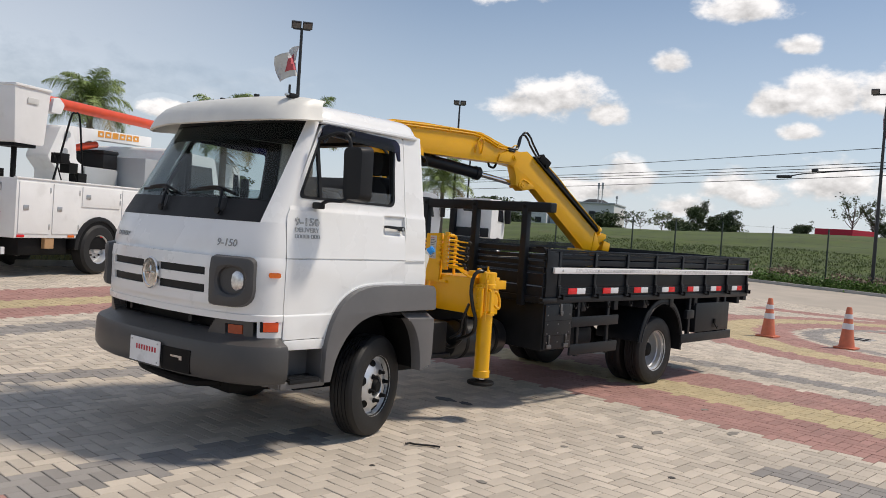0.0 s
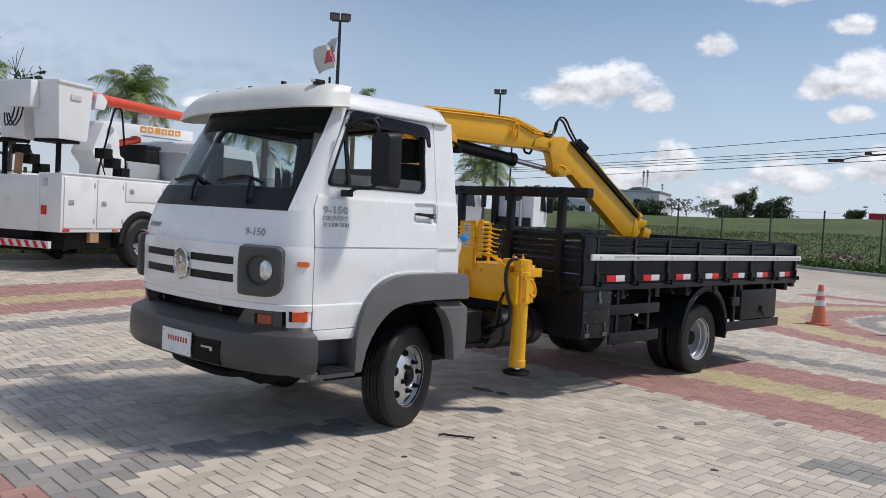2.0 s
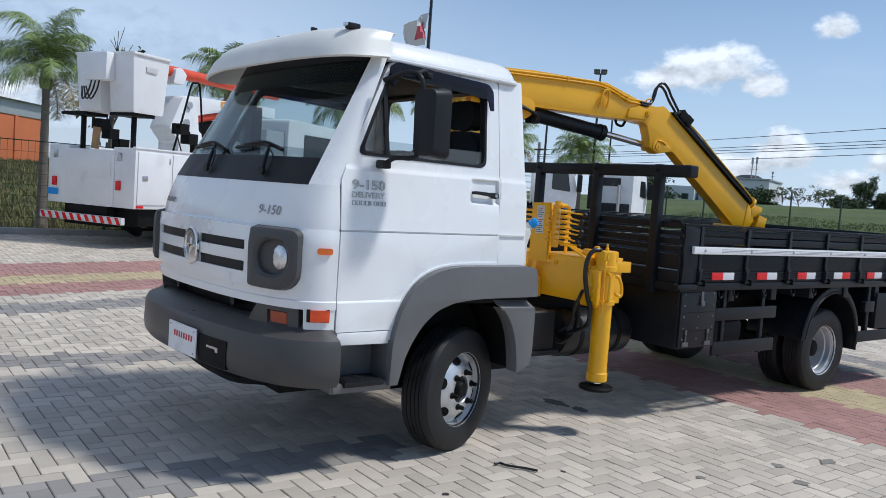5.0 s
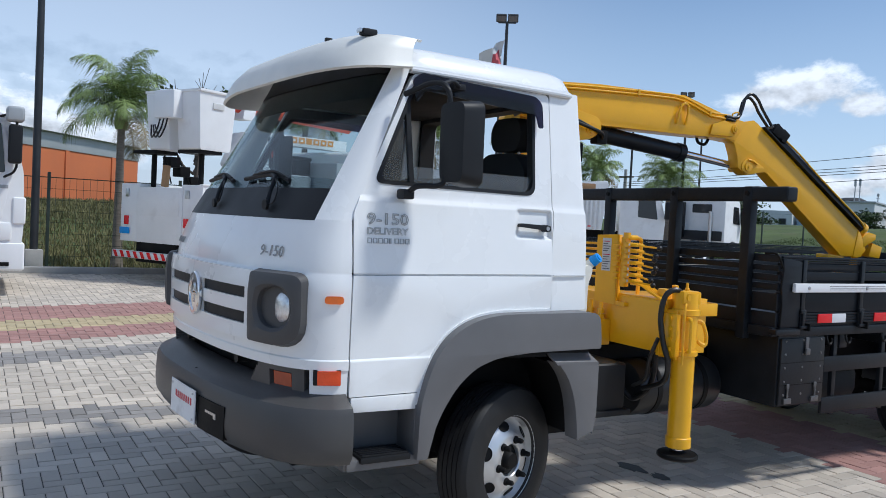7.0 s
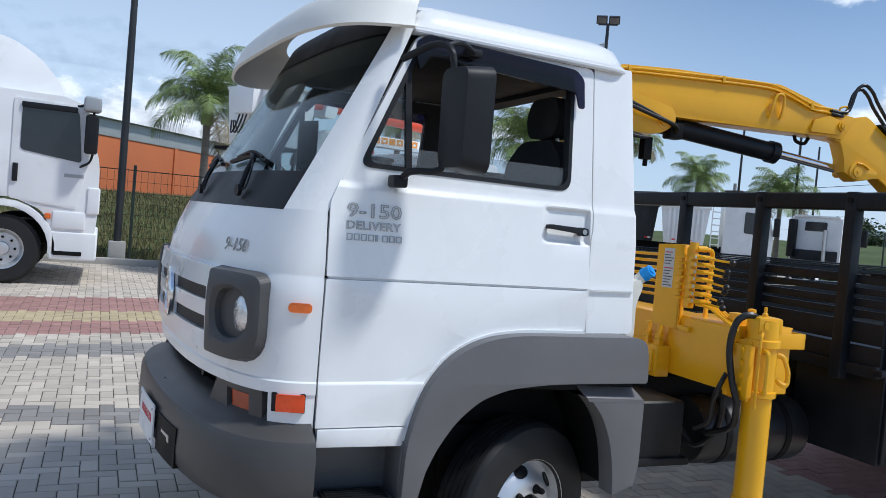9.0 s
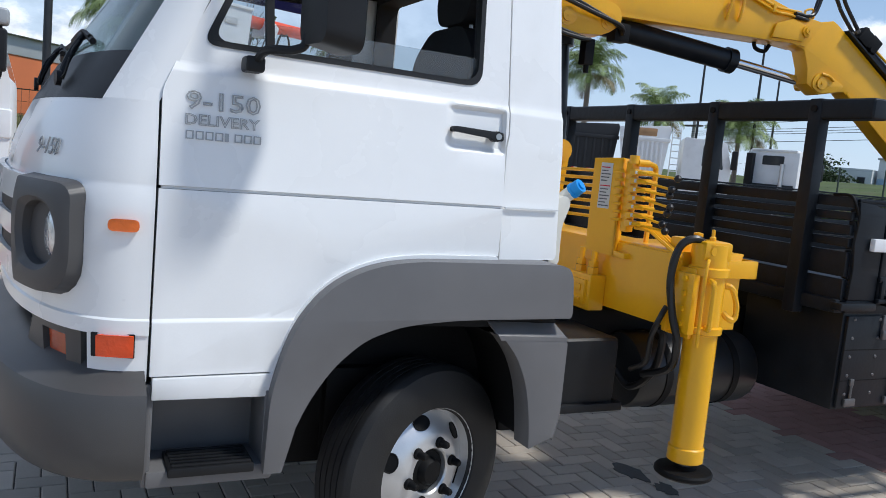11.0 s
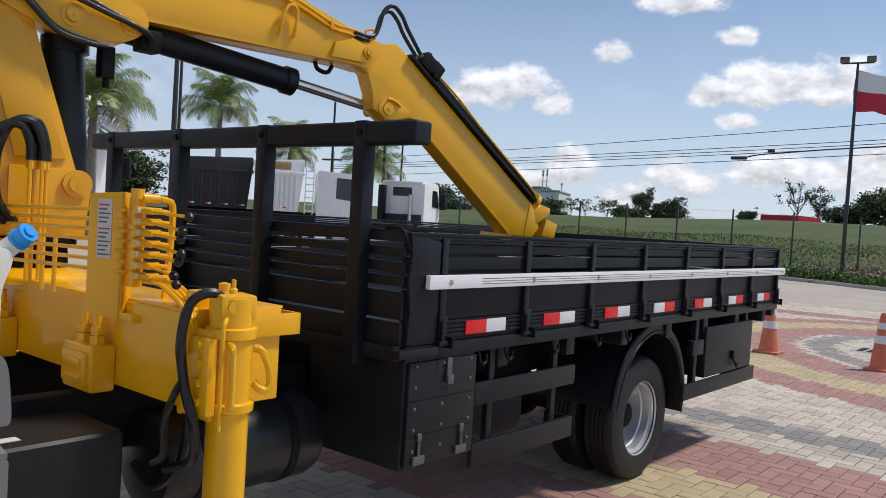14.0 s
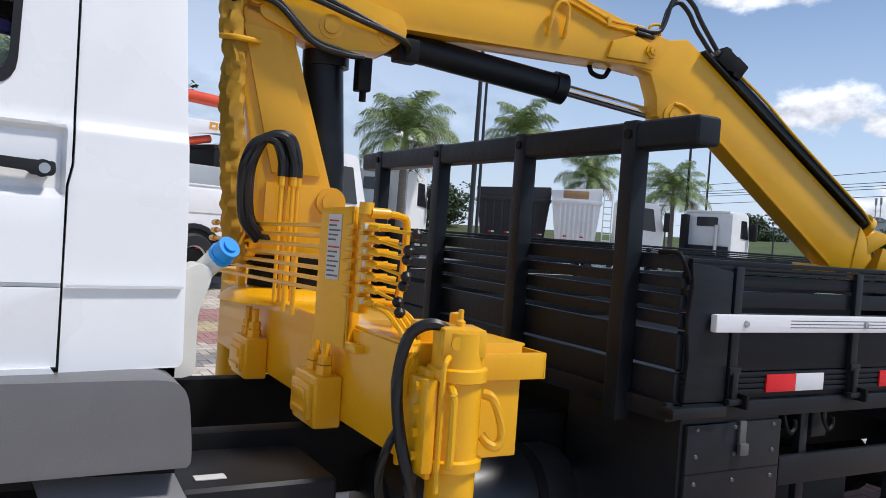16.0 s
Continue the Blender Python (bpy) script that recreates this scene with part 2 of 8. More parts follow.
STEEL = material("bright_steel", (0.55, 0.55, 0.56), 0.3, metal=1.0, var=0.1, bump=0.04)
ORANGE = material("orange_lens", (0.75, 0.15, 0.015), 0.2, var=0.1, scale=30, grain=90, bump=0.3, coat=0.5)
REDORANGE = material("red_orange_lens", (0.78, 0.075, 0.01), 0.2, var=0.1, scale=30, grain=90, bump=0.3, coat=0.5)
BUMPERPL = material("bumper_plastic", (0.070, 0.067, 0.065), 0.40, var=0.1, scale=4, grain=400, bump=0.12, stain=0.25, stain_col=(0.14, 0.132, 0.125), stain_scale=4)
DARKGREY = material("dark_grey_plastic", (0.075, 0.073, 0.073), 0.48, var=0.1, scale=4, grain=400, bump=0.12)
DECALDARK = material("grey_decal", (0.30, 0.305, 0.30), 0.4, metal=0.1, var=0.05, bump=0)
FRONTLENS = material("tinted_orange_lens", (0.40, 0.055, 0.012), 0.2, var=0.15, scale=30, grain=90, bump=0.3, coat=0.4)
REDLENS = material("red_reflector", (0.72, 0.015, 0.02), 0.25, var=0.1, grain=120, bump=0.2)
WHITELENS = material("white_reflector", (0.72, 0.73, 0.75), 0.3, var=0.06, grain=120, bump=0.2)
LAMPGLASS = material("lamp_glass", (0.7, 0.72, 0.74), 0.12, metal=0.7, var=0.25, scale=40, grain=90, bump=0.5)
WSGLASS = glass("windscreen_glass", (0.74, 0.81, 0.82))
SIDEGLASS = glass("side_glass", (0.82, 0.86, 0.88), 0.09)
INTERIOR = material("cab_trim", (0.02, 0.02, 0.022), 0.8, var=0.2, grain=200, bump=0.1)
INTGREY = material("cab_trim_grey", (0.07, 0.073, 0.076), 0.75, var=0.1, grain=200, bump=0.1)
BLUE = material("blue_plastic", (0.02, 0.30, 0.75), 0.4, var=0.1, bump=0.1)
MILKY = material("milky_plastic", (0.72, 0.70, 0.62), 0.45, var=0.1, bump=0.05)
STICKER = material("sticker", (0.62, 0.62, 0.60), 0.5, var=0.05, bump=0)
INK = material("print_ink", (0.12, 0.12, 0.13), 0.6, var=0.1, bump=0)
REDINK = material("red_print", (0.55, 0.03, 0.05), 0.5, var=0.1, bump=0)
DECAL = material("silver_decal", (0.40, 0.41, 0.41), 0.4, metal=0.1, var=0.05, bump=0)
PAVE = material("paver_grey", (0.535, 0.467, 0.387), 0.85, var=0.12, scale=1.3, grain=70, bump=0.45, island=0.16, stain=0.30, stain_col=(0.24, 0.22, 0.195), stain_scale=0.8)
PAVERED = material("paver_red", (0.385, 0.215, 0.185), 0.85, var=0.12, scale=1.3, grain=120, bump=0.35, island=0.10, stain=0.25, stain_col=(0.27, 0.19, 0.165), stain_scale=0.9)
PAVEYEL = material("paver_yellow", (0.49, 0.395, 0.235), 0.85, var=0.12, scale=1.3, grain=120, bump=0.35, island=0.09, stain=0.25, stain_col=(0.36, 0.31, 0.22), stain_scale=0.9)
PAVEDARK = material("paver_dark", (0.285, 0.265, 0.245), 0.85, var=0.12, scale=1.3, grain=120, bump=0.35, island=0.13)
JOINT = material("joint_sand", (0.085, 0.078, 0.068), 0.95, var=0.3, scale=2, grain=60, bump=0.3)
BRICK = material("paver_grey_single", (0.535, 0.467, 0.387), 0.85, var=0.12, scale=1.3, grain=70, bump=0.45, rand=0.16, stain=0.30, stain_col=(0.24, 0.22, 0.195), stain_scale=0.8)
CONCRETE = material("concrete", (0.40, 0.39, 0.37), 0.85, var=0.15, scale=3, grain=60, bump=0.3, stain=0.4, stain_col=(0.16, 0.15, 0.14), stain_scale=2)
DRYGRASS = material("dry_grass", (0.18, 0.165, 0.07), 0.8, var=0.35, scale=0.6, grain=20, bump=0.1, island=0.35)
GRASS = material("grass_blades", (0.115, 0.150, 0.048), 0.7, var=0.35, scale=0.6, grain=20, bump=0.1, island=0.35)
BLUEWALL = material("pale_blue_wall", (0.35, 0.48, 0.60), 0.8, var=0.08, bump=0.05)
HEDGE = material("hedge_leaf", (0.10, 0.185, 0.036), 0.6, var=0.3, scale=3, grain=20, bump=0.1, island=0.4)
PINKLEAF = material("purple_shrub", (0.27, 0.20, 0.145), 0.7, var=0.3, scale=3, grain=20, bump=0.1, island=0.4)
PALMLEAF = material("palm_leaf", (0.225, 0.30, 0.095), 0.5, var=0.3, scale=2, grain=30, bump=0.05, island=0.4)
PALMDRY = material("palm_dry_leaf", (0.20, 0.16, 0.07), 0.6, var=0.3, scale=2, grain=30, bump=0.05, island=0.3)
PALMTRUNK = material("palm_trunk", (0.22, 0.19, 0.155), 0.9, var=0.25, scale=6, grain=40, bump=0.8, stretch=(1, 1, 5))
TREELEAF = material("tree_leaf", (0.055, 0.085, 0.030), 0.6, var=0.35, scale=0.5, grain=10, bump=0.05, island=0.45)
PALELEAF = material("pale_tree_leaf", (0.15, 0.18, 0.075), 0.6, var=0.35, scale=0.5, grain=10, bump=0.05, island=0.45)
BARK = material("bark", (0.11, 0.09, 0.075), 0.9, var=0.3, scale=4, grain=20, bump=0.8)
FENCE = material("green_fence", (0.03, 0.045, 0.035), 0.5, var=0.2, bump=0.05)
POLE = material("pole_paint", (0.03, 0.032, 0.035), 0.45, var=0.2, scale=3, bump=0.08)
ORANGEWALL = material("orange_wall", (0.55, 0.16, 0.06), 0.8, var=0.08, scale=0.5, grain=6, bump=0.2)
CORRUG = material("corrugated_metal", (0.42, 0.44, 0.45), 0.5, metal=0.3, var=0.1, scale=0.3, grain=4, bump=0.3)
FARWHITE = material("far_white_wall", (0.66, 0.67, 0.66), 0.7, var=0.06, scale=0.4, grain=5, bump=0.1)
FARDARK = material("dark_tarpaulin", (0.03, 0.032, 0.035), 0.7, var=0.2, scale=1, grain=8, bump=0.2)
BUCKETW = material("fibreglass_white", (0.82, 0.825, 0.82), 0.4, var=0.05, scale=2, grain=60, bump=0.05, stain=0.2, stain_col=(0.5, 0.48, 0.45), stain_scale=3)
REDBOOM = material("red_boom", (0.72, 0.085, 0.035), 0.4, var=0.1, bump=0.05)
CONE = material("cone_orange", (0.62, 0.17, 0.09), 0.6, var=0.12, scale=12, grain=80, bump=0.1, stain=0.3, stain_col=(0.35, 0.16, 0.11), stain_scale=14)
RUST = material("rusty_load", (0.45, 0.27, 0.14), 0.9, var=0.25, scale=2, grain=10, bump=0.3)

# ---- building helpers ----
ROOT = {}


def thing(name, at, label, category, group="", kind=""):
    e = new(name)
    e.location = at
    e.empty_display_size = 0.2
    ROOT[e.name] = Matrix.Translation(at)
    return tagged(e, label, category, group, kind)


def finish(name, bm, mat, sharp=34):
    me = bpy.data.meshes.new(name)
    bmesh.ops.recalc_face_normals(bm, faces=bm.faces[:])
    bm.to_mesh(me)
    bm.free()
    for p in me.polygons:
        p.use_smooth = True
    me.set_sharp_from_angle(angle=radians(sharp))
    me.materials.append(mat)
    return me


def part(name, bm, mat, parent, label="", sharp=34):
    """One mesh in world coordinates under a thing or under a part."""
    ob = new(name, finish(name, bm, mat, sharp))
    ob.parent = parent
    if parent.name in ROOT:
        ob.matrix_parent_inverse = ROOT[parent.name].inverted()
    if label:
        ob["label"] = label
    return ob


def solo(name, bm, mat, label, category, group="", kind="", sharp=34):
    return tagged(new(name, finish(name, bm, mat, sharp)), label, category, group, kind)


def bevelled(bm, w=0.008, seg=2, angle=30):
    es = [e for e in bm.edges if len(e.link_faces) == 2 and e.calc_face_angle(0) > radians(angle)]
    if es and w > 0:
        bmesh.ops.bevel(bm, geom=es, offset=w, segments=seg, affect='EDGES', profile=0.6, clamp_overlap=True)
    return bm


def join(*bms):
    out = bmesh.new()
    for b in bms:
        me = bpy.data.meshes.new("t")
        b.to_mesh(me)
        b.free()
        out.from_mesh(me)
        bpy.data.meshes.remove(me)
    return out


def box(x0, x1, y0, y1, z0, z1, w=0.006, seg=2, m=None):
    bm = bmesh.new()
    bmesh.ops.create_cube(bm, size=1)
    for v in bm.verts:
        v.co = Vector(((x0 + x1) / 2 + v.co.x * (x1 - x0), (y0 + y1) / 2 + v.co.y * (y1 - y0), (z0 + z1) / 2 + v.co.z * (z1 - z0)))
    bevelled(bm, min(w, abs(x1 - x0) / 3, abs(y1 - y0) / 3, abs(z1 - z0) / 3), seg)
    if m is not None:
        bm.transform(m)
    return bm


def lathe(profile, n=32, m=None, cap=True):
    """profile: (radius, height) pairs, turned round z."""
    bm = bmesh.new()
    rings = []
    for r, h in profile:
        if r < 1e-5:
            rings.append([bm.verts.new((0, 0, h))])
        else:
            rings.append([bm.verts.new((r * math.cos(2 * math.pi * i / n), r * math.sin(2 * math.pi * i / n), h)) for i in range(n)])
    for a, b in zip(rings, rings[1:]):
        for i in range(n):
            j = (i + 1) % n
            if len(a) == 1 and len(b) == 1:
                continue
            if len(a) == 1:
                bm.faces.new((a[0], b[i], b[j]))
            elif len(b) == 1:
                bm.faces.new((a[i], a[j], b[0]))
            else:
                bm.faces.new((a[i], a[j], b[j], b[i]))
    if cap:
        for r in (rings[0], rings[-1]):
            if len(r) > 2:
                bm.faces.new(r)
    if m is not None:
        bm.transform(m)
    return bm


def aim(p0, p1):
    d = Vector(p1) - Vector(p0)
    return Matrix.Translation(p0) @ d.to_track_quat('Z', 'Y').to_matrix().to_4x4(), d.length


def rod(p0, p1, r, n=16, r1=None, w=0.0):
    m, l = aim(p0, p1)
    bm = lathe([(r, 0), (r if r1 is None else r1, l)], n)
    if w:
        bevelled(bm, w, 2, 60)
    bm.transform(m)
    return bm


def smooth_line(pts, k=6):
    pts = [Vector(p) for p in pts]
    p = [pts[0] * 2 - pts[1]] + pts + [pts[-1] * 2 - pts[-2]]
    out = []
    for i in range(1, len(p) - 2):
        for j in range(k):
            t = j / k
            a, b, c, d = p[i - 1], p[i], p[i + 1], p[i + 2]
            out.append(0.5 * ((2 * b) + (c - a) * t + (2 * a - 5 * b + 4 * c - d) * t * t + (3 * b - a - 3 * c + d) * t ** 3))
    out.append(pts[-1])
    return out


def tube(pts, r, n=8, k=6, taper=None, wrinkle=0.0):
    line = smooth_line(pts, k) if k else [Vector(p) for p in pts]
    bm = bmesh.new()
    up = Vector((0.13, 0.31, 0.94))
    rings = []
    for i, p in enumerate(line):
        d = (line[min(i + 1, len(line) - 1)] - line[max(i - 1, 0)]).normalized()
        s = d.cross(up)
        if s.length < 0.05:
            s = d.cross(Vector((1, 0, 0)))
        s.normalize()
        u = s.cross(d)
        rr = r if taper is None else r + (taper - r) * i / (len(line) - 1)
        ring = []
        for j in range(n):
            q = rr * (1 + (wrinkle * noise.noise(Vector((p.x * 9, p.z * 22 + j * 1.7, p.y * 9))) if wrinkle else 0))
            a = 2 * math.pi * j / n
            ring.append(bm.verts.new(p + s * math.cos(a) * q + u * math.sin(a) * q))
        rings.append(ring)
    for a, b in zip(rings, rings[1:]):
        for j in range(n):
            bm.faces.new((a[j], a[(j + 1) % n], b[(j + 1) % n], b[j]))
    bm.faces.new(rings[0])
    bm.faces.new(rings[-1])
    return bm


def sheet(rows, close=False):
    """A grid surface through rows of points."""
    bm = bmesh.new()
    vs = [[bm.verts.new(p) for p in r] for r in rows]
    for a, b in zip(vs, vs[1:]):
        m = len(a)
        for j in range(m if close else m - 1):
            bm.faces.new((a[j], a[(j + 1) % m], b[(j + 1) % m], b[j]))
    return bm


def slab(rows_out, rows_in, close=False):
    """A closed shell between two grids of the same size."""
    bm = bmesh.new()
    o = [[bm.verts.new(p) for p in r] for r in rows_out]
    q = [[bm.verts.new(p) for p in r] for r in rows_in]
    R, C = len(o), len(o[0])
    for i in range(R - 1):
        for j in range(C if close else C - 1):
            k = (j + 1) % C
            bm.faces.new((o[i][j], o[i][k], o[i + 1][k], o[i + 1][j]))
            bm.faces.new((q[i][j], q[i + 1][j], q[i + 1][k], q[i][k]))
    for j in range(C if close else C - 1):
        k = (j + 1) % C
        bm.faces.new((o[0][j], q[0][j], q[0][k], o[0][k]))
        bm.faces.new((o[-1][j], o[-1][k], q[-1][k], q[-1][j]))
    if not close:
        for i in range(R - 1):
            bm.faces.new((o[i][0], o[i + 1][0], q[i + 1][0], q[i][0]))
            bm.faces.new((o[i][-1], q[i][-1], q[i + 1][-1], o[i + 1][-1]))
    return bm


def plate(outer, holes, front, back, w=0.0):
    """A panel with holes: 2D outlines carried to its two faces by front(u, v) and back(u, v)."""
    from mathutils.geometry import tessellate_polygon
    loops = [outer] + list(holes)
    flat = [p for l in loops for p in l]
    tris = tessellate_polygon([[Vector((u, v, 0)) for u, v in l] for l in loops])
    bm = bmesh.new()
    f = [bm.verts.new(front(*p)) for p in flat]
    b = [bm.verts.new(back(*p)) for p in flat]
    for a, c, d in tris:
        try:
            bm.faces.new((f[a], f[c], f[d]))
            bm.faces.new((b[d], b[c], b[a]))
        except ValueError:
            pass
    k = 0
    for l in loops:
        n = len(l)
        for i in range(n):
            j = (i + 1) % n
            bm.faces.new((f[k + i], f[k + j], b[k + j], b[k + i]))
        k += n
    bmesh.ops.recalc_face_normals(bm, faces=bm.faces[:])
    if w:
        es = [e for e in bm.edges if len(e.link_faces) == 2 and e.calc_face_angle(0) > radians(40)]
        bmesh.ops.bevel(bm, geom=es, offset=w, segments=2, affect='EDGES', profile=0.6, clamp_overlap=True)
    return bm


def round_poly(pts, r, n=5):
    """A 2D outline with rounded corners; r one radius or one for each corner."""
    out = []
    m = len(pts)
    for i in range(m):
        p, a, b = Vector(pts[i]), Vector(pts[i - 1]), Vector(pts[(i + 1) % m])
        rr = r[i] if isinstance(r, (list, tuple)) else r
        if rr <= 0:
            out.append(tuple(p))
            continue
        da, db = (a - p), (b - p)
        d = min(rr, da.length * 0.45, db.length * 0.45)
        s, e = p + da.normalized() * d, p + db.normalized() * d
        for k in range(n + 1):
            t = k / n
            out.append(tuple((1 - t) ** 2 * s + 2 * t * (1 - t) * p + t * t * e))
    return out


def text_part(name, body, size, m, mat, parent, depth=0.0015, outline=0.0, width=0.0, bend=False):
    cu = bpy.data.curves.new(name, 'FONT')
    cu.body, cu.size, cu.extrude, cu.resolution_u = body, size, depth, 2
    if outline:
        cu.fill_mode = 'NONE'
        cu.extrude = 0
        cu.bevel_depth = outline
    tmp = bpy.data.objects.new(name, cu)
    scene.collection.objects.link(tmp)
    me = bpy.data.meshes.new_from_object(tmp.evaluated_get(bpy.context.evaluated_depsgraph_get()))
    bpy.data.objects.remove(tmp)
    bm = bmesh.new()
    bm.from_mesh(me)
    bpy.data.meshes.remove(me)
    if width:
        x0, x1 = min(v.co.x for v in bm.verts), max(v.co.x for v in bm.verts)
        for v in bm.verts:
            v.co.x = (v.co.x - x0) * width / (x1 - x0)
    bm.transform(m)
    for v in bm.verts if bend else ():
        v.co.y += taper(v.co.x)
    return part(name, bm, mat, parent)

# ---- ground, lot, terrain ----


def smoothstep(t):
    t = np.clip(t, 0, 1)
    return t * t * (3 - 2 * t)


def lot_fall(y):
    """The lot rises gently away from the truck."""
    return 0.02 * np.clip(np.asarray(y, float) - 3, 0, 13)


def terrain(x, y):
    x, y = np.asarray(x, float), np.asarray(y, float)
    right = 2.9 * smoothstep((x - 34.5) / 34) * (1 - 0.17 * smoothstep((y - 8) / 36))
    back_left = 1.3 * smoothstep((y - 15) / 20) * (1 - smoothstep((x - 8) / 8))
    back = 1.9 * smoothstep((y - 40) / 24)
    bumps = 0.10 * np.sin(x * 0.23 + 1) * np.cos(y * 0.19) + 0.06 * np.sin(x * 0.61 + y * 0.5)
    h = np.maximum(np.maximum(right, back_left), back)
    return h + bumps * np.clip(h, 0, 1) - 0.010 + lot_fall(y)


def in_lot(x, y):
    return x < 32.3 and y < (13.75 if x < 7 else 38.0)


GROUNDPAVE = material("lot_paving", (0.44, 0.385, 0.32), 0.88, var=0.14, scale=0.7, grain=18, bump=0.3, stain=0.35, stain_col=(0.24, 0.22, 0.2), stain_scale=0.35)
GROUNDGRASS = material("meadow", (0.072, 0.100, 0.024), 0.9, var=0.34, scale=0.7, grain=9, bump=0.6, stain=0.75, stain_col=(0.105, 0.090, 0.046), stain_scale=0.22)


def build_ground():
    xs = np.unique(np.concatenate([np.linspace(-600, -60, 12), np.linspace(-60, 31, 40), [32.3], np.linspace(34, 110, 55), np.linspace(115, 900, 26), [7.0]]))
    ys_ = np.unique(np.concatenate([np.linspace(-600, -60, 12), np.linspace(-60, 16, 34), [3.0, 13.75], np.linspace(17, 75, 45), [38.0], np.linspace(80, 900, 26)]))
    X, Y = np.meshgrid(xs, ys_, indexing='ij')
    Z = terrain(X, Y)
    n, m = X.shape
    verts = np.stack([X, Y, Z], -1).reshape(-1, 3).tolist()
    faces, mats = [], []
    for i in range(n - 1):
        for j in range(m - 1):
            faces.append((i * m + j, (i + 1) * m + j, (i + 1) * m + j + 1, i * m + j + 1))
            mats.append(0 if in_lot((xs[i] + xs[i + 1]) / 2, (ys_[j] + ys_[j + 1]) / 2) else 1)
    me = bpy.data.meshes.new("ground")
    me.from_pydata(verts, [], faces)
    me.materials.append(GROUNDPAVE)
    me.materials.append(GROUNDGRASS)
    me.polygons.foreach_set("material_index", mats)
    me.polygons.foreach_set("use_smooth", [True] * len(faces))
    return tagged(new("ground", me), "paved vehicle lot with grassy banks beyond its kerbs", "ground", kind="structure")


ground = build_ground()

# paving: pairs of blocks laid in herringbone along x and y
PL, PW = 0.20, 0.10
NEAR = (-0.4, 2.5, -1.9, 0.1)          # the stretch whose blocks are single objects


def block_zone(x, y):
    if y > 4.5:
        s = y - 0.2 * x
        if 6.6 < s < 7.43 or 8.08 < s < 9.3:
            return 1
        if 7.43 <= s <= 8.08:
            return 2
        if 5.5 < s < 6.05:
            return 3
        return 0
    if 4.10 < x < 5.07 or 5.82 < x < 6.80:
        return 1
    if 5.07 <= x <= 5.82:
        return 2
    if 7.35 < x < 7.80 or (2.85 < x < 3.3 and y < -2.1):
        return 3
    # rings of coloured blocks round the drain past the end of the truck
    r = math.hypot(x - 14.5, y + 1.5)
    if 8.6 < x and y < 4.4:
        if 4.65 < r < 5.3 or 3.15 < r < 3.9:
            return 1
        if 3.9 <= r <= 4.65:
            return 2
        if 2.6 < r < 3.0:
            return 3
    if 8.6 < x and (19.4 < x + 0.25 * y < 20.4 or 15.9 < x + 0.25 * y < 16.7):
        return 1
    u = x + 1.437 - (1.053 - y) * 0.31          # the edge of the round pattern before the truck
    if y < 2.6 and u < 0.02:
        return 3 if u > -0.27 else 1 if u > -0.52 else 2 if u > -0.75 else 1 if u > -1.0 else 0
    if x < 0.9 and 0.19 < y < 0.56:
        return 3
    if x < 1.6 and abs(y - 3.26 + 0.12 * x) < 0.19:
        return 3
    return 0


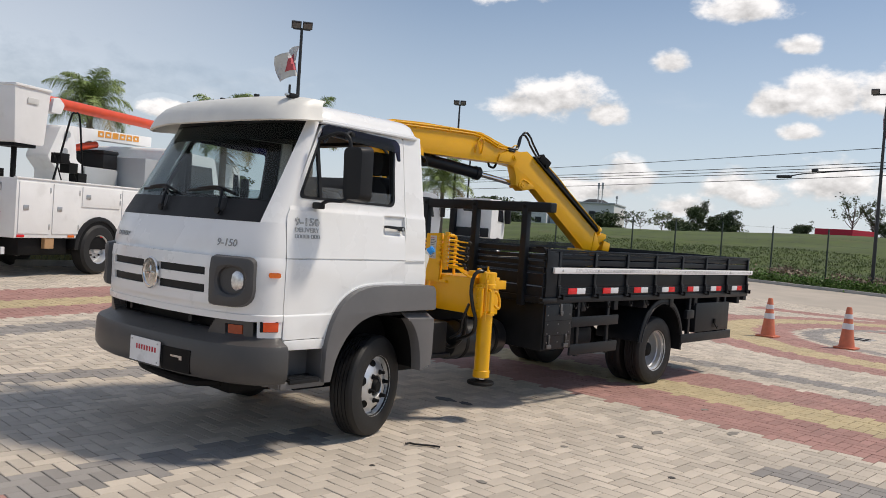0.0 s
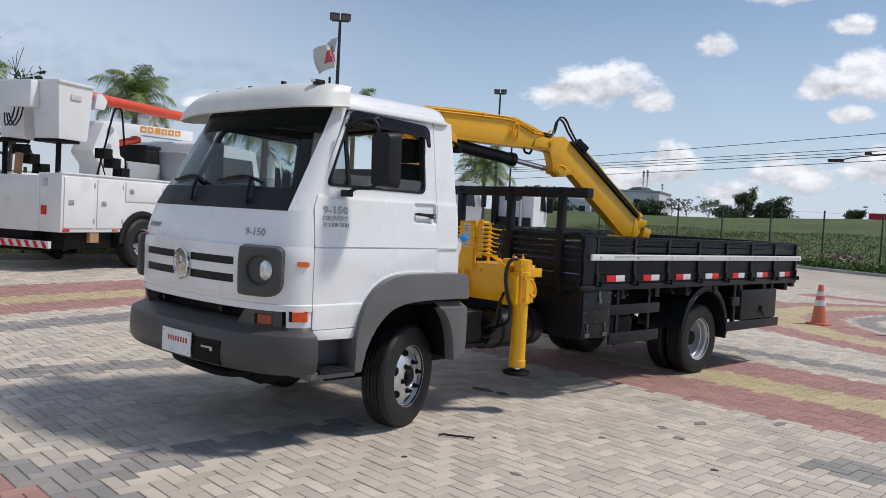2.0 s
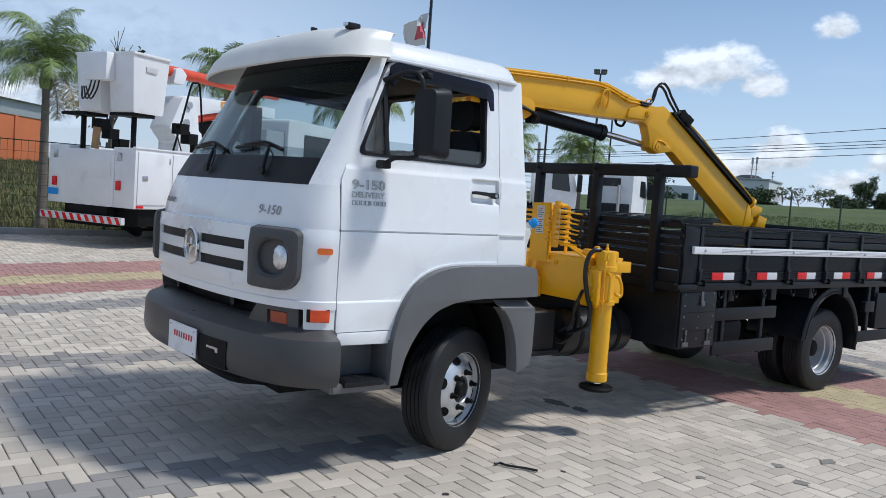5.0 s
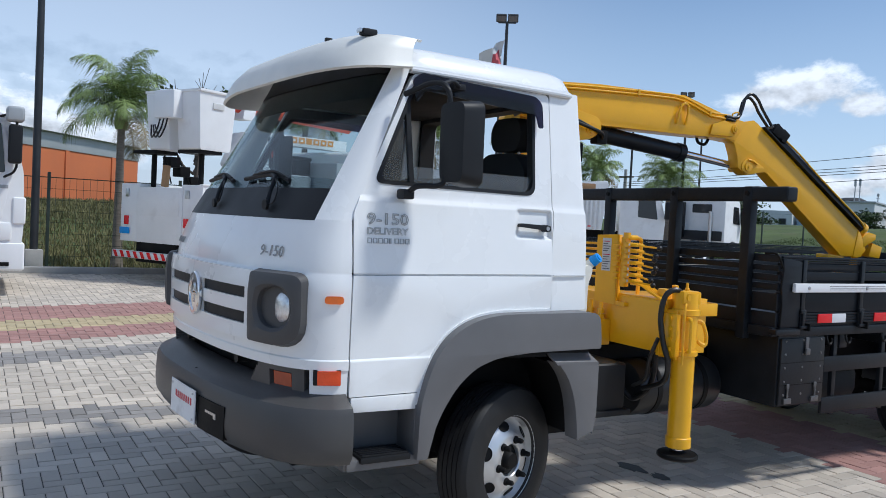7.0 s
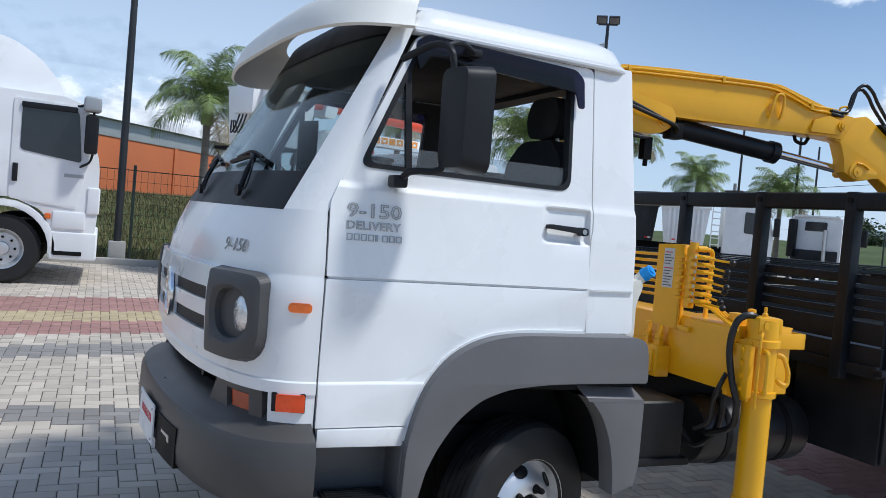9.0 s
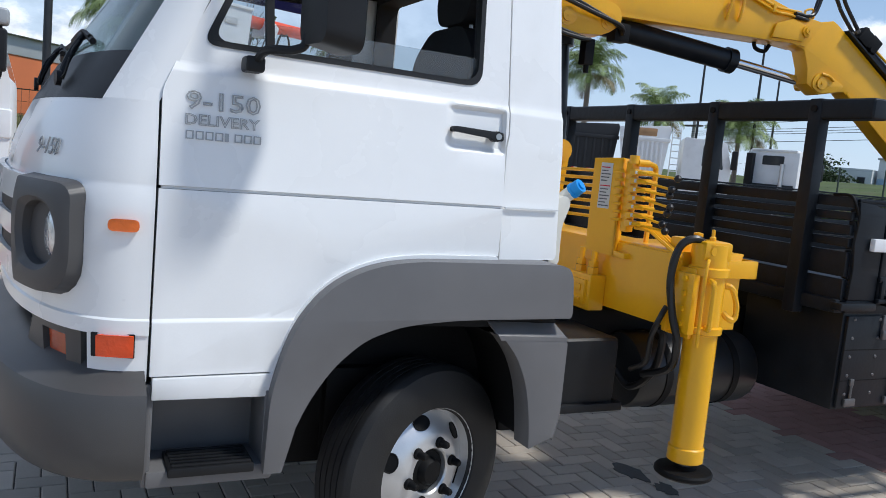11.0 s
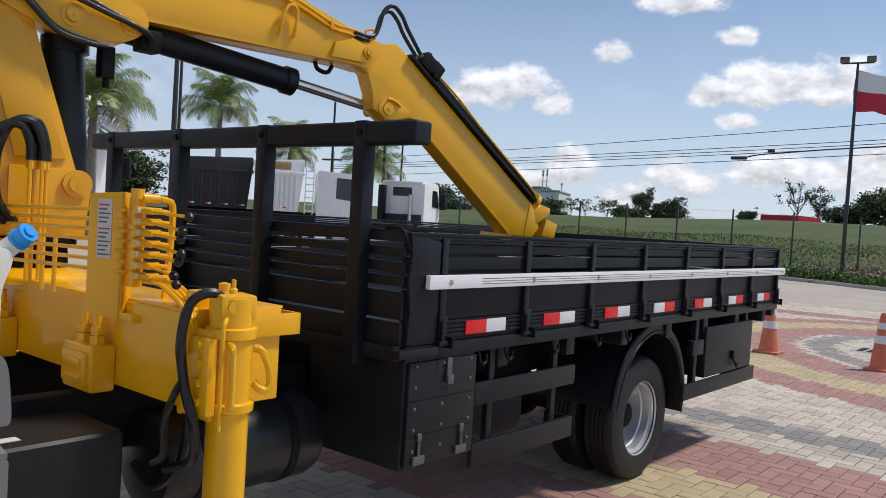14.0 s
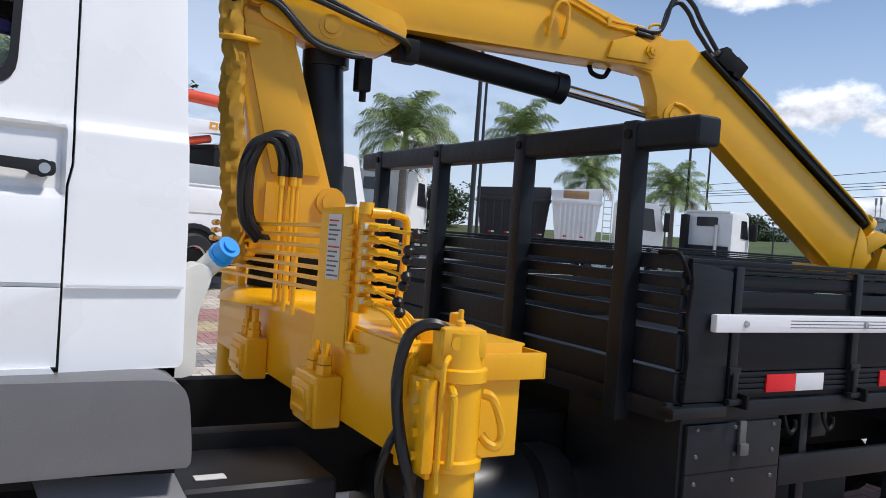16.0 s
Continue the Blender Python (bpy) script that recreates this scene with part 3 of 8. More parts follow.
def build_paving():
    rng = np.random.RandomState(5)
    zones = [[], [], [], []]
    near = []
    x0, x1, y0, y1 = -8.0, 22.0, -5.0, 13.6
    # the herringbone cell repeats along the diagonal
    K = int(max(x1 - x0, y1 - y0) / PW) + 4
    for i in range(-K, K * 2):
        for j in range(-K, K * 2):
            r = (i - j) % 4
            # cells of a PW grid: horizontal block covers (i, j), (i+1, j) when r == 0; vertical covers (i, j), (i, j+1) when r == 2
            if r == 0:
                w, h = 2, 1
            elif r == 3:
                w, h = 1, 2
            else:
                continue
            cx, cy = x0 + (i + w / 2) * PW, y0 + (j + h / 2) * PW
            if not (x0 < cx < x1 and y0 < cy < y1):
                continue
            if NEAR[0] < cx < NEAR[1] and NEAR[2] < cy < NEAR[3] and block_zone(cx, cy) == 0:
                near.append((cx, cy, w, h))
            else:
                zones[block_zone(cx, cy)].append((cx, cy, w, h))
    g, bv = 0.0028, 0.0045
    for k, (blocks, mat, name, label) in enumerate(zip(zones, (PAVE, PAVERED, PAVEYEL, PAVEDARK), ("paving_grey", "paving_red", "paving_yellow", "paving_dark"),
                                        ("pale grey interlocking paving blocks", "brick-red band of paving blocks", "ochre yellow band of paving blocks", "dark grey border of paving blocks"))):
        n = len(blocks)
        B = np.array(blocks)
        hw, hh = B[:, 2] * PW / 2 - g, B[:, 3] * PW / 2 - g
        lift = lot_fall(B[:, 1])
        dz = rng.uniform(-0.002, 0.0015, n) + lift
        tx, ty = rng.uniform(-0.003, 0.003, n), rng.uniform(-0.003, 0.003, n)
        V = np.zeros((n, 8, 3))
        for c, (sx, sy) in enumerate(((-1, -1), (1, -1), (1, 1), (-1, 1))):
            V[:, c, 0], V[:, c, 1], V[:, c, 2] = B[:, 0] + sx * hw, B[:, 1] + sy * hh, -0.028 + lift
            V[:, 4 + c, 0], V[:, 4 + c, 1] = B[:, 0] + sx * (hw - bv), B[:, 1] + sy * (hh - bv)
            V[:, 4 + c, 2] = dz + tx * sx * hw + ty * sy * hh
        V2 = np.zeros((n, 12, 3))
        V2[:, :4] = V[:, :4]
        V2[:, 4:8] = V[:, :4]
        V2[:, 4:8, 2] = V[:, 4:8, 2] - 0.0035
        V2[:, 8:] = V[:, 4:8]
        F = []
        for c in range(4):
            d = (c + 1) % 4
            F += [(c, d, 4 + d, 4 + c), (4 + c, 4 + d, 8 + d, 8 + c)]
        F.append((8, 9, 10, 11))
        F = (np.array(F)[None] + (np.arange(n) * 12)[:, None, None]).reshape(-1, 4)
        me = bpy.data.meshes.new(name)
        me.from_pydata(V2.reshape(-1, 3).tolist(), [], F.tolist())
        me.materials.append(mat)
        tagged(new(name, me), label, "paving", kind="stuff")
    # dark sand in the joints
    bm = bmesh.new()
    vs = [[bm.verts.new((x, y, -0.0065 + float(lot_fall(y)))) for x in (x0, x1)] for y in (y0, 3.0, y1)]
    for a, b in zip(vs, vs[1:]):
        bm.faces.new((a[0], a[1], b[1], b[0]))
    tagged(new("joint_sand", finish("joint_sand", bm, JOINT)), "dark dirty sand in the joints of the paving", "paving", kind="structure")
    # single blocks of the near stretch, on two shared meshes
    def one(w, h):
        bm = box(-w * PW / 2 + g, w * PW / 2 - g, -h * PW / 2 + g, h * PW / 2 - g, -0.03, 0.0, 0.0035, 1)
        return finish("brick", bm, BRICK, 12)
    shapes = {(2, 1): one(2, 1), (1, 2): one(1, 2)}
    for cx, cy, w, h in near:
        b = new("brick", shapes[(w, h)])
        b.location = (cx, cy, rng.uniform(-0.002, 0.0015))
        b.rotation_euler = (rng.uniform(-0.004, 0.004), rng.uniform(-0.004, 0.004), rng.uniform(-0.006, 0.006))
        b.parent = ground


def kerb(name, p0, p1, label):
    a, b = Vector((*p0, float(lot_fall(p0[1])))), Vector((*p1, float(lot_fall(p1[1]))))
    m, l = aim(a, b)
    d = (b - a).normalized()
    s = Vector((-d.y, d.x, 0))
    bm = plate([(-0.07, -0.05), (0.07, -0.05), (0.07, 0.11), (-0.05, 0.12), (-0.07, 0.10)], [], lambda u, v: a + s * u + Vector((0, 0, v)), lambda u, v: b + s * u + Vector((0, 0, v)), 0.01)
    solo(name, bm, CONCRETE, label, "kerb", kind="structure")


def stain(at, size, seed, name="oil_stain", mat=None, label="dark blot on the paving"):
    rng = random.Random(seed)
    pts = [(at[0] + size[0] * math.cos(a) * rng.uniform(0.55, 1.1), at[1] + size[1] * math.sin(a) * rng.uniform(0.55, 1.1)) for a in [2 * math.pi * k / 18 for k in range(18)]]
    solo(name, plate(round_poly(pts, 0.004, 2), [], lambda x, y: Vector((x, y, 0.0035)), lambda x, y: Vector((x, y, 0.001))), mat or DARKBLOT, label, "stain", kind="stuff")


DARKBLOT = material("oil_stain", (0.06, 0.055, 0.05), 0.6, var=0.3, scale=12, grain=200, bump=0.3)
FAINTSTAIN = material("faint_stain", (0.24, 0.22, 0.19), 0.8, var=0.25, scale=12, grain=200, bump=0.3)
# the first two are plain dark blots; the third and fourth are oil spots
for k, (at, sz, m) in enumerate((((2.60, 0.74), (0.07, 0.14), 0), ((2.64, 0.51), (0.06, 0.10), 0), ((1.49, -0.46), (0.014, 0.02), 0), ((0.64, -0.44), (0.025, 0.02), 0), ((2.72, -1.24), (0.05, 0.06), 1),
                               ((2.19, -1.81), (0.03, 0.03), 0), ((2.89, -0.99), (0.04, 0.05), 1), ((3.3, -1.1), (0.09, 0.05), 1), ((2.2, -0.9), (0.04, 0.03), 1), ((3.9, -1.5), (0.12, 0.05), 1), ((1.0, -1.1), (0.03, 0.05), 1), ((4.6, -0.9), (0.05, 0.04), 1))):
    stain(at, sz, k, mat=(DARKBLOT, FAINTSTAIN)[m], label=("dark blot on the paving", "faint grey stain on the paving")[m])
solo("rubber_strap", tube([(1.18, -0.20, 0.012), (1.215, -0.205, 0.012), (1.225, -0.25, 0.012), (1.26, -0.30, 0.012), (1.30, -0.345, 0.012), (1.335, -0.405, 0.012)], 0.008, 6, 4), HOSE, "black rubber scrap lying on the paving", "debris")
part("drain_frame", box(13.6, 14.2, 0.15, 0.75, -0.02, 0.006, 0.004), CONCRETE, ground)
for k in range(5):
    for j in range(4):
        part("drain_slot", box(13.66 + 0.10 * k, 13.73 + 0.10 * k, 0.21 + 0.13 * j, 0.30 + 0.13 * j, 0.0, 0.009, 0.001), CHASSIS, ground)
kerb("kerb_left", (-30, 13.8), (7.0, 13.8), "low concrete kerb before the fence")
kerb("kerb_right", (32.3, -40), (32.3, 3), "low concrete kerb before the grass bank")
kerb("kerb_right_upper", (32.3, 3), (32.3, 16), "low concrete kerb before the grass bank")

# ---- the crane truck ----
CW = 2.02                 # cab width; its near side is the plane y = 0
truck = thing("crane_truck", (3.5, 1.05, 0), "white flatbed truck with black wooden bed and folded yellow crane", "truck")


def ys(z):
    return max(0.0, z - 1.35) * 0.137


def front_curve(z, u):
    """The cab's nose in plan: u from 0 (near door seam) to 1 (far door seam)."""
    zs = (0.75, 0.95, 1.26, 1.36, 1.47, 1.58, 2.33, 2.45)
    xf = np.interp(z, zs, (-0.235, -0.255, -0.262, -0.25, -0.215, -0.165, 0.27, 0.33))
    xs = np.interp(z, zs, (0.156, 0.156, 0.156, 0.156, 0.156, 0.156, 0.47, 0.50))
    th = math.pi * u
    n = 2.6
    half = CW / 2 - ys(z)
    c, s = math.cos(th), math.sin(th)
    y = CW / 2 - half * math.copysign(abs(c) ** (2 / n), c)
    e = abs(s) ** (2 / n)
    return float(xs + (xf - xs) * e + 0.07 * (CW / 2 - y) * e), y


def nose(y, z, off=0.0):
    """A point of the nose at a given y, lifted by off."""
    half = CW / 2 - ys(z)
    k = min(1.0, abs(y - CW / 2) / half)
    u = math.acos(min(1, k ** 1.3)) / math.pi
    if y > CW / 2:
        u = 1 - u
    p0, p1 = front_curve(z, max(0, u - 0.01)), front_curve(z, min(1, u + 0.01))
    x, _ = front_curve(z, u)
    t = Vector((p1[0] - p0[0], p1[1] - p0[1], 0)).normalized()
    return Vector((x, y, z)) + Vector((-t.y, t.x, 0)) * off


def nose_patch(y0, y1, z0, z1, lo, hi, ny=16, nz=4):
    """A block lying on the nose between two heights over it."""
    g = lambda off: [[nose(y0 + (y1 - y0) * i / ny, z0 + (z1 - z0) * j / nz, off) for i in range(ny + 1)] for j in range(nz + 1)]
    return slab(g(hi), g(lo))


def drawn(x):
    """Where a line of the straight cab side comes to lie on the tapered one."""
    return float(np.interp(x, (0.16, 1.275, 1.56), (0.16, 1.305, 1.578))) if x > 0.16 else x


def undrawn(x):
    return float(np.interp(x, (0.16, 1.305, 1.578), (0.16, 1.275, 1.56))) if x > 0.16 else x


def taper(x):
    """The cab narrows towards its rear."""
    return float(np.interp(x, (0.16, 0.5, 1.305, 1.45, 1.58), (0.0, 0.012, 0.060, 0.073, 0.100)))


def side(yfun, flip, straight=False):
    """Maps (x, z) to the near or the far flank, at yfun metres outside of it."""
    def f(x, z):
        y = ys(z) - yfun
        if not straight:
            x = drawn(x)
            y += taper(x)
        return Vector((x, CW - y if flip else y, z))
    return f


def flank(name, outer, holes, mat, parent, flip, out=0.0, thick=0.03, w=0.0, label="", straight=False):
    return part(name, plate(outer, holes, side(out, flip, straight), side(out - thick, flip, straight), w), mat, parent, label)


def swell(x, z):
    """How far the pressed door skin stands proud: belt shoulder, lower ledge, and the hollow behind the handle."""
    if z > 1.672:
        d = 0.011 * max(0.0, (1.702 - z) / 0.03)
    else:
        d = 0.011 * max(0.0, (z - 1.37) / 0.302)
    d += 0.007 * float(smoothstep((0.972 - z) / 0.012))
    step = lambda t: float(smoothstep(t))
    return d - 0.020 * step((x - 1.035) / 0.045) * step((1.272 - x) / 0.010) * step((z - 1.525) / 0.022) * step((1.682 - z) / 0.016)


def pressed(ob, flip):
    """Cuts a panel into a fine grid and gives it the pressed shape."""
    bm = bmesh.new()
    bm.from_mesh(ob.data)
    cut = lambda co, no: bmesh.ops.bisect_plane(bm, geom=bm.verts[:] + bm.edges[:] + bm.faces[:], plane_co=co, plane_no=no)
    for x in (0.20, 0.30, 0.40, 0.50, 0.60, 0.75, 0.90, 1.0, 1.035, 1.045, 1.055, 1.065, 1.08, 1.12, 1.16, 1.20, 1.24, 1.262, 1.266, 1.271, 1.30, 1.35, 1.40, 1.44, 1.48, 1.51, 1.53):
        cut((drawn(x), 0, 0), (1, 0, 0))
    for z in (0.958, 0.962, 0.966, 0.972, 1.37, 1.41, 1.46, 1.525, 1.531, 1.537, 1.547, 1.58, 1.62, 1.66, 1.666, 1.672, 1.677, 1.683, 1.692, 1.702, 1.72):
        cut((0, 0, z), (0, 0, 1))
    for v in bm.verts:
        v.co.y += swell(undrawn(v.co.x), v.co.z) * (1 if flip else -1)
    bm.to_mesh(ob.data)
    bm.free()
    for p in ob.data.polygons:
        p.use_smooth = True
    ob.data.set_sharp_from_angle(angle=radians(30))


def arch(cx, cz, rx, rz, a0, a1, n=14):
    return [(cx + rx * math.cos(radians(a0 + (a1 - a0) * i / n)), cz + rz * math.sin(radians(a0 + (a1 - a0) * i / n))) for i in range(n + 1)]


def build_nose():
    N = 40
    zs = [0.925, 0.95, 0.966, 0.972, 0.978, 1.05, 1.15, 1.26, 1.33, 1.342, 1.352, 1.40, 1.47, 1.53, 1.58]

    def grid(off):
        rows = []
        for z in zs:
            dip = -0.006 if abs(z - 1.347) < 0.006 else (0.006 if z < 0.968 else 0.0)
            rows.append([nose_by_u(i / N, z, off + dip) for i in range(N + 1)])
        return rows
    body = part("nose_panel", slab(grid(0), grid(-0.025)), WHITE, truck)
    for flip in (False, True):
        def corner(off):
            return [[nose_by_u(1 - 0.12 * i / 8 if flip else 0.12 * i / 8, z, off) for i in range(9)] for z in (0.79, 0.85, 0.926)]
        part("nose_corner", slab(corner(0), corner(-0.09)), WHITE, body)
    # A pillars and windscreen between nose and roof
    vs = [1.58, 1.66, 1.72, 1.9, 2.1, 2.25, 2.35]
    e0 = lambda z: np.interp(z, (1.58, 2.35), (0.15, 0.125))
    for flip in (False, True):
        def strip(off):
            rows = []
            for z in vs:
                us = [e0(z) * i / 6 for i in range(7)]
                rows.append([nose_by_u(1 - u if flip else u, z, off) for u in us])
            return rows
        part("windscreen_pillar", slab(strip(0), strip(-0.03)), WHITE, truck)

    def pane(z0, z1, off, n=5):
        rows = []
        for k in range(n + 1):
            z = z0 + (z1 - z0) * k / n
            rows.append([nose_by_u(e0(z) + (1 - 2 * e0(z)) * i / 28, z, off) for i in range(29)])
        return rows
    ws = part("windscreen", slab(pane(1.70, 2.35, -0.004), pane(1.70, 2.35, -0.010)), WSGLASS, truck, "clear curved windscreen")
    ws.visible_shadow = False
    part("windscreen_cowl", slab(pane(1.575, 1.72, 0.001), pane(1.575, 1.72, -0.02)), DARKPL, truck, "matt dark grey cowl band")
    part("windscreen_seal", slab(pane(2.28, 2.41, 0.001), pane(2.28, 2.41, -0.02)), DARKPL, truck)
    # grille
    g = part("grille", join(nose_patch(0.36, 1.63, 1.255, 1.335, 0.004, 0.022), nose_patch(0.36, 1.63, 1.015, 1.085, 0.004, 0.022),
                            nose_patch(0.36, 1.63, 1.14, 1.203, 0.004, 0.020), nose_patch(0.36, 0.41, 1.085, 1.255, 0.004, 0.020, 3),
                            nose_patch(1.55, 1.63, 1.085, 1.255, 0.004, 0.020, 3), nose_patch(0.89, 1.09, 1.085, 1.255, 0.004, 0.018, 5)), WHITE, truck)
    for y0, y1 in ((0.41, 0.89), (1.09, 1.55)):
        for z0, z1 in ((1.085, 1.14), (1.203, 1.255)):
            part("grille_slot", nose_patch(y0, y1, z0, z1, 0.002, 0.007, 8, 1), DARKPL, g, "dark grille slot")
    # round emblem: a plain ring and disc
    m = Matrix.Translation(nose(0.985, 1.168, 0.018)) @ Matrix.Rotation(radians(-90), 4, 'Y')
    em = part("emblem", lathe([(0.112, 0), (0.112, 0.012), (0.104, 0.018), (0.09, 0.018), (0.086, 0.012), (0.0, 0.012)], 36, m), CHROME, truck, "round chrome emblem, plain")
    part("emblem_bar", join(box(-0.05, 0.05, -0.008, 0.008, 0.012, 0.017, 0.002, m=m), box(-0.008, 0.008, -0.06, 0.06, 0.012, 0.017, 0.002, m=m)), CHROME, em)
    # headlamps
    for flip in (False, True):
        yc, zc = 0.200, 1.185
        Y = lambda y: CW - y if flip else y

        def ringpts(k):
            t = (0.0, 0.05, 0.22, 0.55, 0.88, 1.0)[k]
            out = round_poly([(0.068, 1.01), (0.36, 1.01), (0.36, 1.345), (0.068, 1.345)], [0.11, 0.02, 0.02, 0.05], 5)
            out = [(a[0] + (b[0] - a[0]) * q / 4, a[1] + (b[1] - a[1]) * q / 4) for a, b in zip(out, out[1:] + out[:1]) for q in range(4)]
            res = []
            for (yy, zz) in out:
                a = math.atan2(zz - zc, yy - yc)
                ci = (yc + 0.088 * math.cos(a), zc + 0.088 * math.sin(a))
                q = (ci[0] + (yy - ci[0]) * t, ci[1] + (zz - ci[1]) * t)
                lift = (-0.022, 0.038, 0.054, 0.056, 0.044, 0.0)[k]
                res.append(nose(Y(q[0]), q[1], lift))
            return res
        bez = part("headlamp_bezel", sheet([ringpts(k) for k in range(6)], close=True), DARKGREY, truck, "dark grey plastic headlamp surround")
        c = nose(Y(yc), zc, -0.006)
        ax = (nose(Y(yc), zc, 1.0) - nose(Y(yc), zc, 0.0)).normalized()
        part("lamp_well", lathe([(0.10, 0.0), (0.10, 0.010), (0.0, 0.011)], 28, Matrix.Translation(nose(Y(yc), zc, 0.0)) @ ax.to_track_quat('Z', 'Y').to_matrix().to_4x4()), DARKGREY, bez)
        ax = (ax + Vector((-1.4, 0, 0))).normalized()
        hl = part("headlamp", lathe([(0.088, -0.02), (0.086, -0.002), (0.07, 0.010), (0.04, 0.017), (0.0, 0.019)], 28,
                               Matrix.Translation(c) @ ax.to_track_quat('Z', 'Y').to_matrix().to_4x4()), LAMPGLASS, bez, "round clear headlamp")
    # lower opening with indicator lamps
    lg = part("lower_grille", nose_patch(0.06, 1.96, 0.77, 0.945, -0.15, -0.12, 26, 3), CHASSIS, truck, "dark air opening behind the bumper")
    part("grille_lip", nose_patch(0.36, 1.66, 0.786, 0.822, -0.07, -0.016, 22, 2), BUMPERPL, lg, "grey plastic lip")
    for y in (0.62, 1.40):
        part("bonnet_stop", rod(nose(y, 0.885, -0.11), nose(y, 0.885, -0.05), 0.022, 14), DARKPL, lg)
    for flip in (False, True):
        Y = lambda y: CW - y if flip else y

        def piece(y0, y1, z0, z1, lo, hi, n=6):
            return nose_patch(min(Y(y0), Y(y1)), max(Y(y0), Y(y1)), z0, z1, lo, hi, n, 2)
        hs = part("indicator_housing", join(piece(0.075, 0.42, 0.776, 0.808, -0.07, -0.006, 12), piece(0.075, 0.335, 0.900, 0.924, -0.07, -0.006, 9),
                                            piece(0.075, 0.128, 0.808, 0.900, -0.07, -0.006, 4), piece(0.255, 0.335, 0.806, 0.902, -0.07, -0.0065, 4), *[piece(0.335 + 0.012 * q, 0.349 + 0.012 * q, 0.806, 0.902 - 0.016 * q, -0.07, -0.0065, 2) for q in range(6)], piece(0.075, 0.375, 0.80, 0.91, -0.09, -0.05, 8)), BUMPERPL, lg, "grey plastic indicator housing")
        part("front_indicator", piece(0.140, 0.242, 0.816, 0.893, -0.05, -0.020, 5), FRONTLENS, hs, "orange indicator lens")
    # lettering on the nose
    for txt, y, s, hw in (("9-150", 0.275, 0.072, 0.09), ("DELIVERY", 1.50, 0.05, 0.12)):
        p = nose(y - hw, 1.405, 0.005)
        q = nose(y + hw, 1.405, 0.005)
        ux = (p - q).normalized()
        # read from outside: the text runs towards smaller y
        uz = (nose(y, 1.46, 0.004) - nose(y, 1.40, 0.004)).normalized()
        un = ux.cross(uz).normalized()
        uz = un.cross(ux)
        mm = Matrix((ux, uz, un)).transposed().to_4x4()
        mm.translation = q + un * max(0.0, (nose(y, 1.42, 0.004) - (p + q) / 2).dot(un))
        text_part("model_lettering", txt, s, mm, DECALDARK, body)
    # wipers
    for p in (0.47, 1.12):
        base, mid = nose(p, 1.635, 0.02), nose(p + 0.05, 1.765, 0.035)
        w = part("wiper", join(tube([base, nose(p + 0.02, 1.70, 0.035), mid, nose(p + 0.12, 1.785, 0.03)], 0.011, 8), rod(base, nose(p, 1.635, 0.035), 0.024, 14)), DARKPL, truck, "black wiper arm and blade")
        part("wiper_blade", tube([nose(p - 0.06, 1.755, 0.016), nose(p + 0.12, 1.785, 0.018), nose(p + 0.44, 1.765, 0.016)], 0.011, 6), DARKPL, w)
        part("blade_spine", tube([nose(p - 0.02, 1.772, 0.026), nose(p + 0.13, 1.80, 0.034), nose(p + 0.34, 1.784, 0.024)], 0.007, 6), DARKPL, w)
        part("wiper_hose", tube([base, nose(p - 0.06, 1.65, 0.03), nose(p - 0.05, 1.72, 0.05), mid], 0.004, 6), DARKPL, w)


def nose_by_u(u, z, off):
    x, y = front_curve(z, u)
    p0, p1 = front_curve(z, max(0, u - 0.008)), front_curve(z, min(1, u + 0.008))
    t = Vector((p1[0] - p0[0], p1[1] - p0[1], 0)).normalized()
    return Vector((x, y, z)) + Vector((-t.y, t.x, 0)) * off


